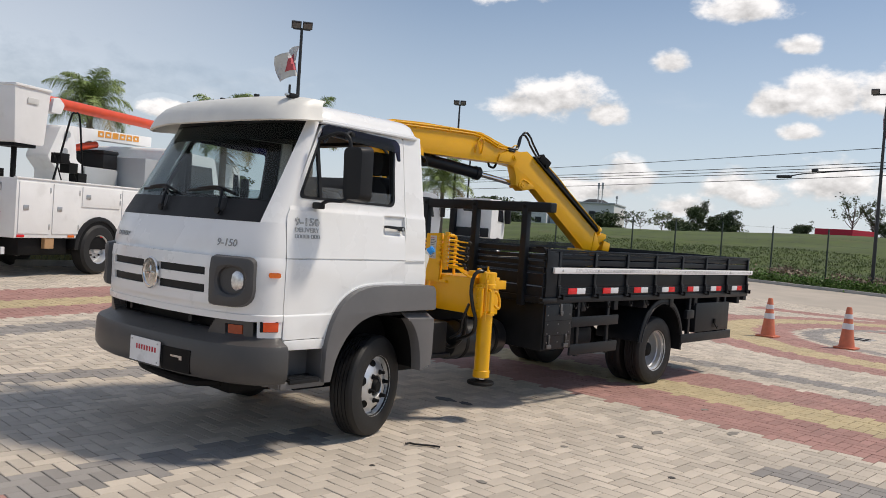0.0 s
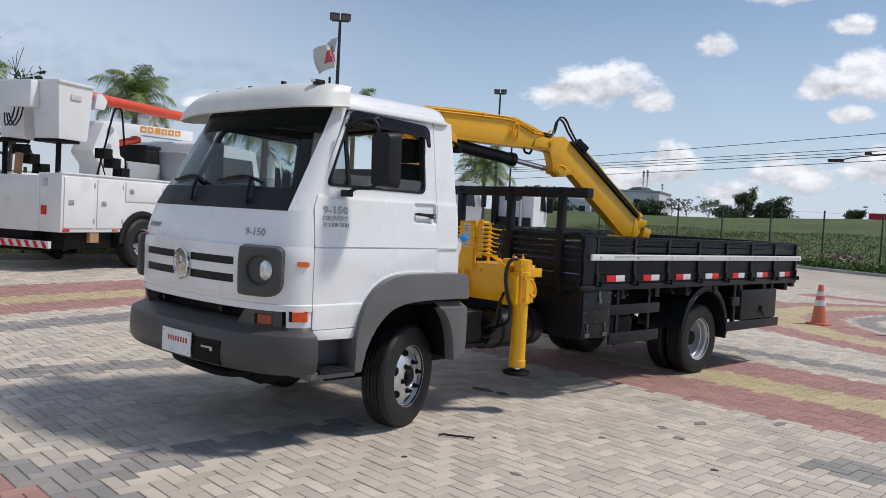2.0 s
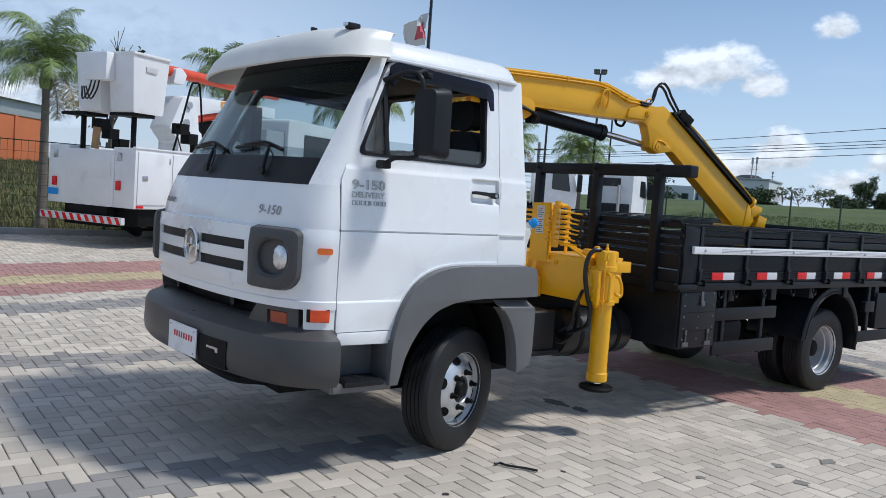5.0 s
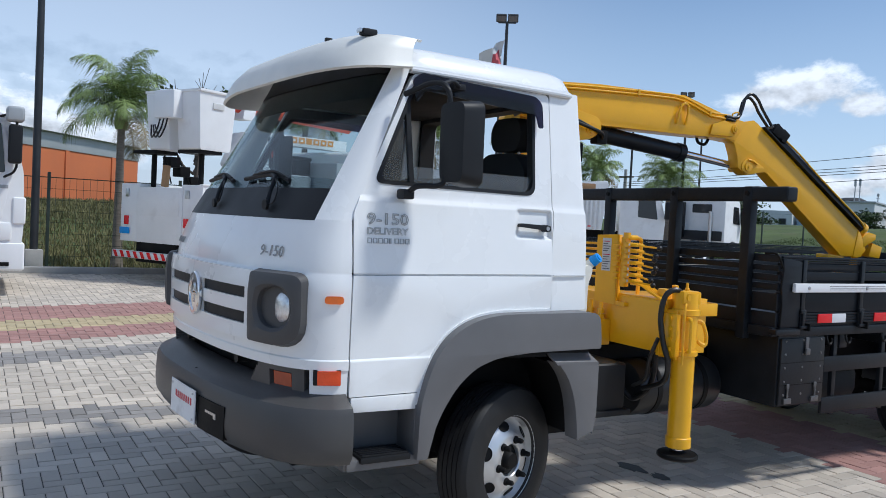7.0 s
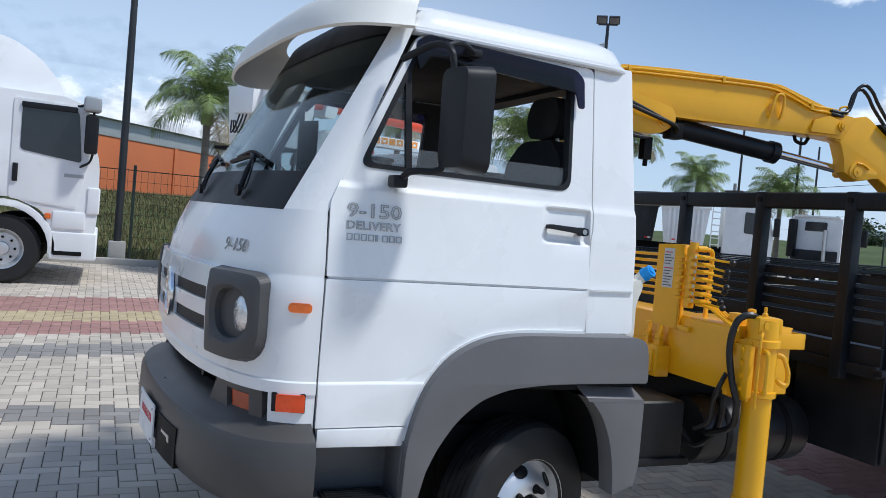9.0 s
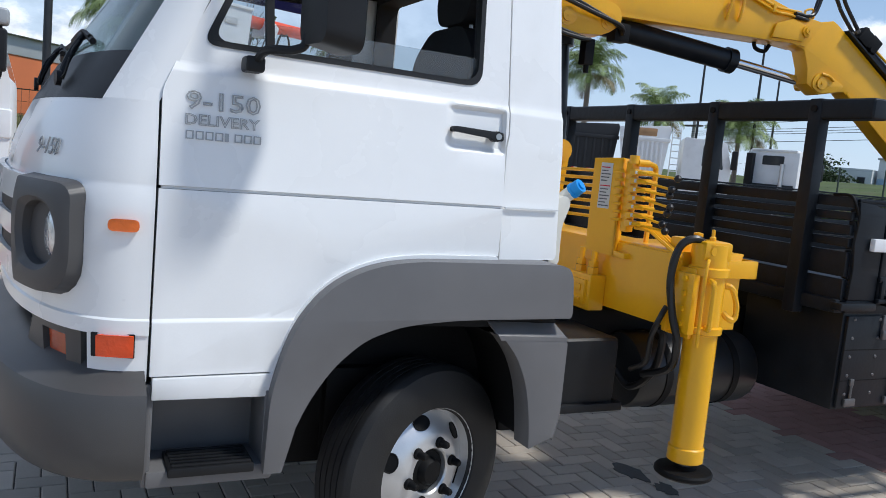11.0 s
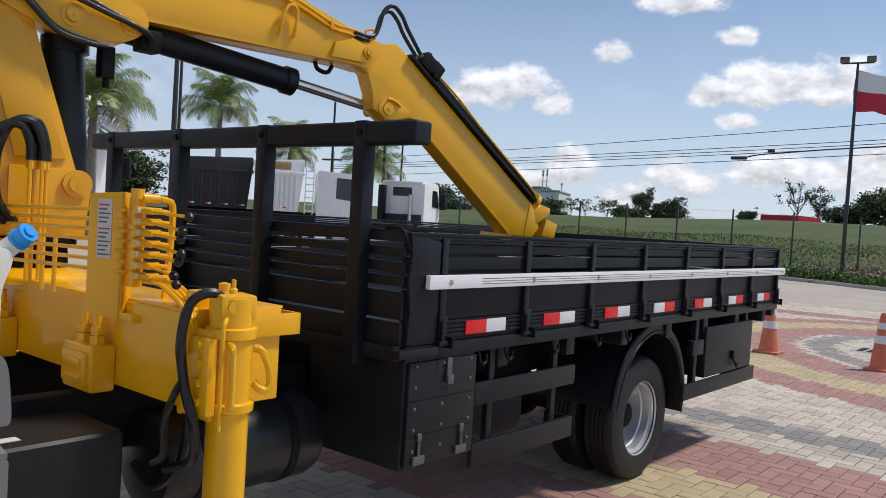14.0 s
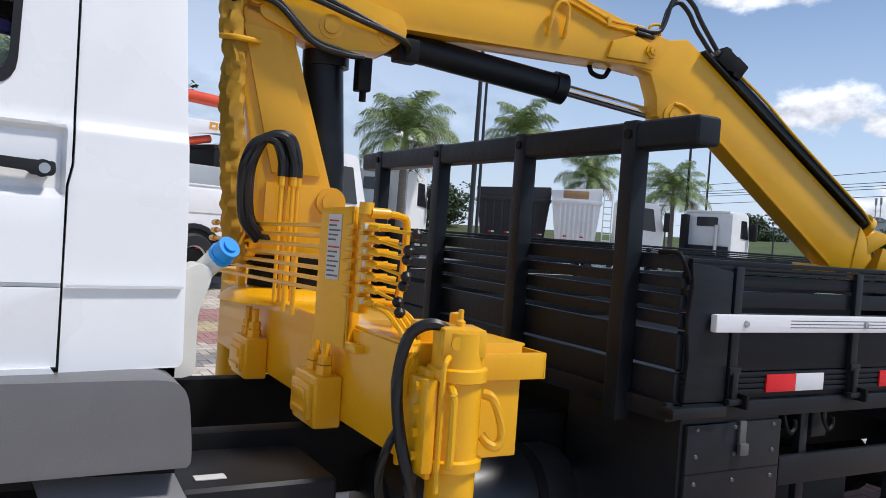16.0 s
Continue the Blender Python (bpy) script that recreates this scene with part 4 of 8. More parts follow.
def build_bumper():
    N = 36

    def ring(z, grow, xe):
        pts = []
        for i in range(N + 1):
            u = i / N
            x, y = front_curve(0.8, u)
            p0, p1 = front_curve(0.8, max(0, u - 0.02)), front_curve(0.8, min(1, u + 0.02))
            t = Vector((p1[0] - p0[0], p1[1] - p0[1], 0)).normalized()
            p = Vector((x, y, z)) + Vector((-t.y, t.x, 0)) * grow
            if i in (0, N):
                p.x = xe
            pts.append(p)
        return pts
    prof = [(0.845, -0.05), (0.832, -0.015), (0.80, 0.03), (0.786, 0.06), (0.775, 0.085), (0.745, 0.10), (0.62, 0.105), (0.565, 0.10), (0.528, 0.075), (0.512, 0.015)]
    outer = [ring(z, g, 0.150) for z, g in prof]
    inner = [ring(z, g - 0.03, 0.150) for z, g in prof]
    b = part("front_bumper", slab(outer, inner), BUMPERPL, truck, "matt grey plastic wraparound front bumper")
    f = lambda y, o, z: Vector((nose(y, 0.8, o).x, nose(y, 0.8, o).y, z))
    g = lambda y0, y1, z0, z1, a, c, n=5: slab([[f(y0 + (y1 - y0) * i / n, a, z) for i in range(n + 1)] for z in (z0, z1)], [[f(y0 + (y1 - y0) * i / n, c, z) for i in range(n + 1)] for z in (z0, z1)])
    rc = part("tow_recess", g(0.43, 0.70, 0.545, 0.70, 0.108, 0.07), CHASSIS, b, "dark recess for the tow pin")
    part("tow_plate", join(g(0.50, 0.61, 0.640, 0.652, 0.111, 0.104), g(0.50, 0.525, 0.625, 0.642, 0.111, 0.104)), STEEL, rc, "bare metal behind the recess")
    for y in (0.88, 1.52):
        part("bumper_slot", slab([[Vector((-0.285 + dx + 0.02 * j, y + 0.03 - 0.06 * j, 0.7935)) for j in (0, 1)] for dx in (0, 0.016)], [[Vector((-0.285 + dx + 0.02 * j, y + 0.03 - 0.06 * j, 0.775)) for j in (0, 1)] for dx in (0, 0.016)]), CHASSIS, b)
    pl = part("number_plate", g(0.705, 1.065, 0.555, 0.72, 0.123, 0.117, 8), WHITEWD, b, "white dealer plate with red lettering as bars")
    for k in range(8):
        y = 0.985 - 0.0315 * k
        part("plate_bar", g(y - 0.017, y, 0.640, 0.674, 0.1245, 0.122, 1), REDINK, pl)
    for y, z in ((0.73, 0.70), (1.04, 0.70), (0.73, 0.575)):
        part("plate_screw", rod(f(y, 0.121, z), f(y, 0.128, z), 0.006, 8), STEEL, pl)
    part("underrun", join(tube([(0.0, 0.45, 0.46), (-0.12, 0.7, 0.44), (-0.12, 1.3, 0.44), (0.0, 1.6, 0.46)], 0.03, 8), box(0.1, 0.5, 0.5, 1.5, 0.36, 0.46)), CHASSIS, truck)


ARCH_OUT = [(0.505, 0.70), (0.515, 0.77), (0.545, 0.88), (0.585, 0.97), (0.650, 1.052), (0.73, 1.108), (0.83, 1.145), (0.95, 1.162), (1.10, 1.165), (1.272, 1.165)]
ARCH_IN = [(0.59, 0.64), (0.63, 0.725), (0.69, 0.813), (0.745, 0.868), (0.80, 0.908), (0.86, 0.933), (0.933, 0.953), (1.06, 0.967), (1.20, 0.973), (1.555, 0.976)]


def smooth(pts, n=4):
    """A rounder line through the given points."""
    out = []
    for i in range(len(pts) - 1):
        p0, p1, p2, p3 = (Vector(pts[max(0, min(len(pts) - 1, j))]) for j in (i - 1, i, i + 1, i + 2))
        for k in range(n):
            t = k / n
            out.append(tuple(0.5 * (2 * p1 + (p2 - p0) * t + (2 * p0 - 5 * p1 + 4 * p2 - p3) * t * t + (3 * p1 - p0 - 3 * p2 + p3) * t ** 3)))
    return out + [tuple(pts[-1])]


ARCH_OUT, ARCH_IN = smooth(ARCH_OUT), smooth(ARCH_IN)


def build_flanks():
    for flip in (False, True):
        door = flank("door", [(0.163, 0.805), (0.163, 1.342)] + [(1.272, 1.342), (1.272, 1.178)] + [(x, z + 0.012) for x, z in ARCH_OUT[::-1]] + [(0.503, 0.805)],
                     [], WHITE, truck, flip, 0.0, 0.03, 0.004, "white cab door with window")
        pressed(door, flip)
        up = flank("door_upper", round_poly([(0.163, 1.352), (1.272, 1.352), (1.272, 1.555), (1.281, 1.60), (1.281, 2.285), (0.475, 2.285), (0.196, 1.70), (0.163, 1.62)], [0, 0, 0, 0, 0.03, 0.03, 0.03, 0.02]),
              [round_poly([(0.262, 1.755), (1.172, 1.748), (1.186, 2.235), (0.475, 2.24)], [0.05, 0.06, 0.03, 0.04])], WHITE, door, flip, 0.0, 0.03, 0.0)
        pressed(up, flip)
        flank("door_trim", [(0.20, 1.36), (1.26, 1.36), (1.275, 2.28), (0.48, 2.28), (0.215, 1.70)],
              [[(0.285, 1.77), (1.16, 1.765), (1.17, 2.225), (0.485, 2.228)]], INTERIOR, door, flip, -0.034, 0.012, 0, "dark inner door trim")
        # greyed strip in the groove, its shade partly put into the colour
        flank("door_crease", [(0.170, 1.343), (1.272, 1.343), (1.272, 1.351), (0.170, 1.351)], [], GREYW, door, flip, -0.008, 0.02)
        flank("door_sill", [(0.17, 0.735), (0.505, 0.728), (0.515, 0.80), (0.17, 0.80)], [], WHITE, door, flip, 0.012, 0.04, 0.006)
        flank("window_seal", round_poly([(0.262, 1.755), (1.172, 1.748), (1.186, 2.235), (0.475, 2.24)], [0.05, 0.06, 0.03, 0.04]),
              [round_poly([(0.292, 1.772), (1.156, 1.765), (1.168, 2.22), (0.485, 2.222)], [0.05, 0.06, 0.03, 0.04])], DARKPL, door, flip, 0.004, 0.03)
        # quarter light, its bar, and the lowered main pane
        q = flank("quarter_light", [(0.292, 1.772), (0.452, 1.77), (0.440, 2.117)], [], SIDEGLASS, door, flip, -0.012, 0.006, 0, "fixed quarter light")
        q.visible_shadow = False
        flank("window_bar", [(0.444, 1.765), (0.468, 1.765), (0.452, 2.17), (0.430, 2.12)], [], DARKPL, door, flip, 0.0, 0.02)
        g = flank("side_window", [(0.468, 1.765), (1.156, 1.765), (1.162, 1.845), (0.465, 1.845)], [], SIDEGLASS, door, flip, -0.014, 0.006, 0, "side window, wound almost down")
        g.visible_shadow = False
        # smoked rain visor over the window
        flank("rain_visor", round_poly([(0.47, 2.14), (0.52, 2.205), (1.175, 2.165), (1.19, 2.10), (1.215, 2.10), (1.212, 2.225), (1.17, 2.26), (0.50, 2.285), (0.455, 2.25)], 0.02), [], RAINVISOR, door, flip, 0.035, 0.012, 0.003, "smoked plastic rain visor")
        # handle in its hollow
        H = side(0.024, flip)
        inw = Vector((0, 0.04 if not flip else -0.04, 0))
        hd = part("door_handle", join(plate(round_poly([(1.055, 1.591), (1.075, 1.589), (1.20, 1.579), (1.207, 1.572), (1.246, 1.572), (1.252, 1.580), (1.250, 1.602), (1.205, 1.603), (1.075, 1.608), (1.057, 1.606)], 0.006), [], side(0.026, flip), side(0.008, flip), 0.005),
                                      rod(H(1.228, 1.587) + inw, H(1.228, 1.587), 0.018, 16), rod(H(1.068, 1.597), H(1.068, 1.597) + inw, 0.009, 10)), DARKPL, door, "black pull handle")
        part("lock_barrel", rod(H(1.231, 1.587), H(1.231, 1.587) - inw * 0.12, 0.011, 16), STEEL, hd, "steel lock barrel")
        # panel behind the door
        panel = flank("rear_corner_panel", round_poly([(1.278, 1.165), (1.548, 1.165), (1.543, 1.55), (1.510, 2.315), (1.287, 2.315), (1.287, 1.60), (1.278, 1.555)], [0, 0.02, 0, 0.01, 0, 0, 0]), [], WHITE, truck, flip, 0.0, 0.05, 0.006)
        pressed(panel, flip)
        flank("seam_backing", [(1.262, 1.17), (1.312, 1.17), (1.312, 2.28), (1.262, 2.28)], [], DARKPL, truck, flip, -0.010, 0.02)
        flank("seam_backing", [(0.145, 0.80), (0.175, 0.80), (0.175, 1.60), (0.145, 1.60)], [], DARKPL, truck, flip, -0.010, 0.02)
        # thin greyed strip that draws the crease's shade on the white panel
        flank("corner_crease", [(1.283, 1.344), (1.538, 1.344), (1.538, 1.349), (1.283, 1.349)], [], GREYW, truck, flip, 0.0006, 0.01)
        # wheel arch flare
        fl = flank("wheel_arch", ARCH_OUT + [(1.44, 1.166), (1.49, 1.165)] + smooth([(1.51, 1.163), (1.532, 1.155), (1.548, 1.138), (1.557, 1.11), (1.563, 1.06), (1.567, 1.01), (1.566, 0.985), (1.558, 0.976)], 3) + ARCH_IN[::-1] + [(0.555, 0.50), (0.50, 0.50)], [], GREYPL, truck, flip, 0.045, 0.17, 0.014, "grey plastic wheel arch flare", True)
        flank("arch_trim", [(x - 0.010, z + 0.012) for x, z in ARCH_OUT[1:]] + [(x, z - 0.004) for x, z in ARCH_OUT[1:]][::-1], [], WHITE, fl, flip, 0.012, 0.03)
        # mud guard behind the wheel
        flank("mudguard", smooth([(1.300, 0.908), (1.325, 0.885), (1.375, 0.82), (1.418, 0.72), (1.442, 0.60), (1.452, 0.50)], 3) + round_poly([(1.548, 0.515), (1.572, 0.62), (1.572, 0.885), (1.545, 0.905)], [0.02, 0.03, 0.01, 0.0]), [], GREYPL, truck, flip, 0.03, 0.10, 0.008, "grey plastic mudguard", True)
        flank("mudguard_inner", smooth([(1.310, 0.900), (1.335, 0.880), (1.385, 0.815), (1.428, 0.715), (1.452, 0.60), (1.460, 0.52)], 3) + [(1.535, 0.53), (1.56, 0.62), (1.56, 0.88)], [], CHASSIS, truck, flip, -0.071, 0.32, 0.004, "", True)
        flank("mudguard_top", [(1.295, 0.898), (1.568, 0.890), (1.568, 0.904), (1.285, 0.914)], [], GREYPL, truck, flip, 0.031, 0.03, 0.0, "", True)
        part("mudguard_slope", plate([(1.295, 0.898), (1.568, 0.890), (1.568, 0.904), (1.285, 0.914)], [], lambda x, z: Vector((x, CW + 0.028 if flip else -0.028, z)), lambda x, z: Vector((x - 0.03, CW - 0.07 if flip else 0.07, z + 0.066)), 0.003), GREYPL, truck)
        # step
        Y = (lambda y: CW - y) if flip else (lambda y: y)
        B = lambda x0, x1, y0, y1, z0, z1, w=0.006: box(x0, x1, min(Y(y0), Y(y1)), max(Y(y0), Y(y1)), z0, z1, w)
        st = part("cab_step", B(0.165, 0.535, -0.012, 0.20, 0.470, 0.522, 0.012), GREYPL, truck, "grey plastic cab step with a black tread")
        part("step_tread", B(0.225, 0.475, -0.030, 0.125, 0.505, 0.534, 0.006), DARKPL, st, "black ribbed tread plate")
        for k in range(6):
            y = -0.022 + k * 0.024
            part("step_rib", B(0.235, 0.465, y, y + 0.010, 0.533, 0.543, 0.003), DARKPL, st)
        part("step_well", B(0.16, 0.53, 0.165, 0.24, 0.46, 0.80, 0.004), GREYPL, truck)
        part("step_side", B(0.155, 0.178, 0.0, 0.20, 0.47, 0.78, 0.006), GREYPL, truck)
        part("step_side", B(0.50, 0.53, 0.0, 0.20, 0.47, 0.75, 0.004), GREYPL, truck)
        # arch lining
        part("arch_lining", plate([(0.55, 0.80), (0.62, 0.95), (0.80, 1.06), (1.5, 1.08), (1.55, 0.95), (1.54, 0.5), (1.50, 0.5), (1.47, 0.86), (1.38, 0.93), (0.9, 0.94), (0.70, 0.85), (0.60, 0.6), (0.55, 0.6)], [],
                                  lambda x, z: Vector((x, Y(0.03), z)), lambda x, z: Vector((x, Y(0.6), z))), CHASSIS, truck)
        # lamps on the flank
        mk = part("side_marker", nose_side(flip, 0.042, 0.118, 1.217, 1.251, 0.014, 0.016), ORANGE, truck, "oval orange side marker lamp")
        ind = part("side_indicator", nose_side(flip, 0.03, 0.118, 0.864, 0.925, 0.02, 0.004), REDORANGE, truck, "orange rectangular indicator lamp")
        part("indicator_foot", nose_side(flip, 0.014, 0.121, 0.860, 0.929, 0.010, 0.004), DARKPL, ind)


def nose_side(flip, x0, x1, z0, z1, out, r):
    """A lamp on the rounded front corner, between two x."""
    cols = []
    us = [i / 200 for i in range(0, 60)]
    pts = [(front_curve((z0 + z1) / 2, u)[0], u) for u in us]
    pts.sort()
    f = lambda x: float(np.interp(x, [p[0] for p in pts], [p[1] for p in pts]))
    poly = round_poly([(x0, z0), (x1, z0), (x1, z1), (x0, z1)], r, 4)

    def at(o):
        def g(x, z):
            u = f(x)
            p = nose_by_u(u, z, o)
            if flip:
                p.y = CW - p.y
            return p
        return g
    return plate(poly, [], at(out), at(-0.004), 0.003)


SMOKED = material("dark_glass", (0.02, 0.022, 0.026), 0.08, var=0.1, bump=0.0, coat=0.4)
RAINVISOR = glass("smoked_plastic", (0.13, 0.12, 0.21), 0.02)
# white paint greyed to carry the creases' shade; the drip rail has it too
GREYW = material("greyed_white_paint", (0.66, 0.67, 0.68), 0.35, var=0.03, bump=0.01)


def build_roof():
    N = 40
    # roof crown from the drip rail inwards
    prof = [(2.285, 0.0), (2.30, -0.018), (2.315, -0.015), (2.325, 0.0), (2.35, 0.012), (2.39, 0.035), (2.418, 0.08), (2.435, 0.16), (2.448, 0.35), (2.452, 0.6)]

    def outline(inset, z):
        half = CW / 2 - 0.128 - inset
        x0, x1 = 0.40 + inset * 0.6, 1.53 - inset * 0.8
        pts = []
        r = min(0.16, half * 0.5)
        poly = round_poly([(x0, CW / 2 - half), (x1, CW / 2 - half), (x1, CW / 2 + half), (x0, CW / 2 + half)], r, 6)
        return [Vector((x, y + 0.9 * taper(x) * (1 if y < CW / 2 else -1) * min(1.0, abs(y - CW / 2) / 0.6), z)) for x, y in poly]
    bm = sheet([outline(i, z) for z, i in prof], close=True)
    top = [v for v in bm.verts if v.co.z > 2.451]
    bmesh.ops.contextual_create(bm, geom=[e for e in bm.edges if all(v in top for v in e.verts)])
    part("roof", bm, WHITE, truck)
    part("drip_rail", tube([(0.46, 0.128, 2.296), (0.9, 0.150, 2.296), (1.40, 0.182, 2.297), (1.47, 0.23, 2.297)], 0.012, 8), GREYW, truck)
    # sun visor: a deep fibreglass hood over the windscreen
    M = 44

    def hood(d, drop):
        rows = []
        for k, (zz, fwd) in enumerate(((2.450, 0.0), (2.462, 0.05), (2.452, 0.11), (2.420, 0.17), (2.370, 0.215), (2.31, 0.242), (2.268, 0.249))):
            row = []
            f = k / 6
            for i in range(M + 1):
                th = math.pi * i / M
                c, s = math.cos(th), math.sin(th)
                ex = 0.66 - 0.14 * f
                half = CW / 2 - 0.165 + 0.09 * f - d
                y = CW / 2 - half * math.copysign(abs(c) ** ex, c)
                e = abs(s) ** ex
                x = 0.53 - e * 0.27 - (fwd - d) * (0.35 + 0.65 * e) + 0.062 * (CW / 2 - y) * e
                z = zz - drop - (0.03 - 0.062 * f if k else 0) * (1 - e) - 0.034 * smoothstep((y - 1.3) / 0.6)
                row.append(Vector((x, y, z)))
            rows.append(row)
        return rows
    v = part("sun_visor", slab(hood(0, 0), hood(0.012, 0.008)), VISOR, truck, "aged white fibreglass sun visor over the windscreen")
    for y, x in ((0.21, 0.27),):
        mk = part("roof_marker", box(x - 0.035, x + 0.04, y - 0.026, y + 0.026, 2.435, 2.466, 0.013, 3), DARKPL, v, "small dark roof marker lamp")
        part("marker_lens", box(x - 0.05, x - 0.035, y - 0.02, y + 0.02, 2.445, 2.464, 0.006, 2), LAMPGLASS, mk)
    for y in (0.56, 1.01, 1.50):
        part("roof_marker", box(0.20, 0.235, y - 0.012, y + 0.012, 2.455, 2.476, 0.005), DARKPL, v)
    # rear wall with window, floor, roof lining
    part("cab_rear_wall", plate([(0.125, 0.80), (CW - 0.125, 0.80), (CW - 0.125, 1.35), (CW - 0.245, 2.32), (0.245, 2.32), (0.125, 1.35)], [round_poly([(0.20, 1.66), (CW - 0.20, 1.66), (CW - 0.262, 2.268), (0.262, 2.268)], 0.05)],
                                lambda y, z: Vector((1.555 - max(0, z - 1.55) * 0.045, y, z)), lambda y, z: Vector((1.48 - max(0, z - 1.55) * 0.045, y, z))), WHITE, truck)
    part("rear_trim", plate([(0.17, 1.0), (CW - 0.17, 1.0), (CW - 0.17, 1.35), (CW - 0.26, 2.29), (0.26, 2.29), (0.17, 1.35)], [round_poly([(0.215, 1.67), (CW - 0.215, 1.67), (CW - 0.278, 2.262), (0.278, 2.262)], 0.05)],
                            lambda y, z: Vector((1.551 - max(0, z - 1.55) * 0.045, y, z)), lambda y, z: Vector((1.44 - max(0, z - 1.55) * 0.045, y, z))), INTERIOR, truck)
    part("roof_lining", box(0.42, 1.42, 0.23, CW - 0.23, 2.285, 2.30, 0.004), INTERIOR, truck)
    part("cab_floor", box(0.17, 1.47, 0.04, CW - 0.04, 0.99, 1.02, 0.004), INTERIOR, truck)


def build_interior():
    N = 26
    rows = [[nose_by_u(0.12 + 0.76 * i / N, 1.60, -0.04) for i in range(N + 1)], [nose_by_u(0.12 + 0.76 * i / N, 1.69, -0.10) for i in range(N + 1)],
            [Vector((0.30, 0.06 + (CW - 0.12) * i / N, 1.70)) for i in range(N + 1)], [Vector((0.36, 0.06 + (CW - 0.12) * i / N, 1.62)) for i in range(N + 1)], [Vector((0.36, 0.06 + (CW - 0.12) * i / N, 1.1)) for i in range(N + 1)]]
    part("dashboard", sheet(rows), INTGREY, truck, "grey plastic dashboard")
    m = Matrix.Translation((0.50, 0.52, 1.66)) @ Matrix.Rotation(radians(-38), 4, 'Y')
    w = part("steering_wheel", tube([(m @ Vector((0.22 * math.cos(a), 0.22 * math.sin(a), 0))) for a in [2 * math.pi * i / 24 for i in range(25)]], 0.016, 8, 1), DARKPL, truck, "black steering wheel")
    part("wheel_spoke", join(box(-0.20, 0.20, -0.025, 0.025, -0.012, 0.004, 0.005, m=m), box(-0.06, 0.06, -0.06, 0.06, -0.03, 0.01, 0.01, m=m)), DARKPL, w)
    part("steering_column", rod((0.50, 0.52, 1.65), (0.25, 0.52, 1.45), 0.035, 12), DARKPL, truck)
    for y0, y1, top in ((0.20, 0.75, 1.985), (0.86, 1.80, 1.86)):
        seat = part("seat", box(0.80, 1.33, y0, y1, 1.28, 1.44, 0.05, 3), INTERIOR, truck, "dark cloth cab seat")
        part("seat_back", plate(round_poly([(y0, 1.40), (y1, 1.40), (y1 - 0.02, top - 0.10), (y1 - 0.14, top), (y0 + 0.14, top), (y0 + 0.02, top - 0.10)], 0.05), [],
                                lambda y, z: Vector((1.16 + (z - 1.4) * 0.10, y, z)), lambda y, z: Vector((1.31 + (z - 1.4) * 0.10, y, z)), 0.03), INTERIOR, seat)
        if y1 < 0.8:
            part("headrest", plate(round_poly([(0.32, 1.995), (0.55, 1.995), (0.585, 2.09), (0.54, 2.175), (0.33, 2.175), (0.285, 2.09)], 0.055), [], lambda y, z: Vector((1.22, y, z)), lambda y, z: Vector((1.32, y, z)), 0.03), INTERIOR, seat)
            part("headrest_post", join(rod((1.27, 0.37, 1.96), (1.27, 0.37, 2.02), 0.008, 8), rod((1.27, 0.50, 1.96), (1.27, 0.50, 2.02), 0.008, 8)), STEEL, seat)
    part("sun_blind", slab([[nose_by_u(0.14 + 0.72 * i / 20, z, -0.03) for i in range(21)] for z in (2.16, 2.22, 2.34)], [[nose_by_u(0.14 + 0.72 * i / 20, z, -0.045) for i in range(21)] for z in (2.16, 2.22, 2.34)]), INTERIOR, truck, "dark sun blind behind the windscreen")


def build_mirrors():
    for flip in (False, True):
        Y = (lambda y: CW - y) if flip else (lambda y: y)
        P = lambda x, y, z: Vector((x, Y(y), z))
        arm = part("mirror_arm", join(tube([P(0.405, 0.0, 1.715), P(0.415, -0.06, 1.745), P(0.44, -0.10, 1.752), P(0.485, -0.135, 1.755), P(0.512, -0.145, 1.79), P(0.515, -0.15, 1.95), P(0.518, -0.15, 2.13), P(0.505, -0.12, 2.20), P(0.47, -0.06, 2.212), P(0.425, 0.0, 2.185), P(0.395, 0.05, 2.165)], 0.013, 8),
                                      tube([P(0.515, -0.15, 1.85), P(0.56, -0.17, 1.85)], 0.011, 8, 0), tube([P(0.517, -0.15, 2.05), P(0.56, -0.17, 2.05)], 0.011, 8, 0),
                                      tube([P(0.50, -0.11, 2.205), P(0.58, -0.06, 2.235), P(0.68, 0.05, 2.235)], 0.010, 8),
                                      box(0.375, 0.430, min(Y(-0.03), Y(0.05)), max(Y(-0.03), Y(0.05)), 1.690, 1.735, 0.012, 3),
                                      box(0.655, 0.72, min(Y(0.05), Y(0.10)), max(Y(0.05), Y(0.10)), 2.22, 2.25, 0.008, 2)), DARKPL, truck, "black tubular mirror arm")
        yaw = radians(12 if not flip else -12)
        m = Matrix.Translation(P(0.572, -0.180, 1.945)) @ Matrix.Rotation(yaw, 4, 'Z')
        poly = round_poly([(-0.09, -0.19), (0.085, -0.19), (0.10, 0.19), (-0.085, 0.19)], 0.05, 6)
        bm = plate(poly, [], lambda u, v: m @ Vector((-0.062, u * 0.84, v * 0.92)), lambda u, v: m @ Vector((0.05, u, v)), 0.024)
        hs = part("mirror_housing", bm, DARKPL, arm, "black mirror housing")
        part("mirror_glass", plate(round_poly([(-0.08, -0.175), (0.075, -0.175), (0.09, 0.175), (-0.075, 0.175)], 0.04, 5), [], lambda u, v: m @ Vector((0.053, u, v)), lambda u, v: m @ Vector((0.049, u, v))), CHROME, arm, "mirror glass")


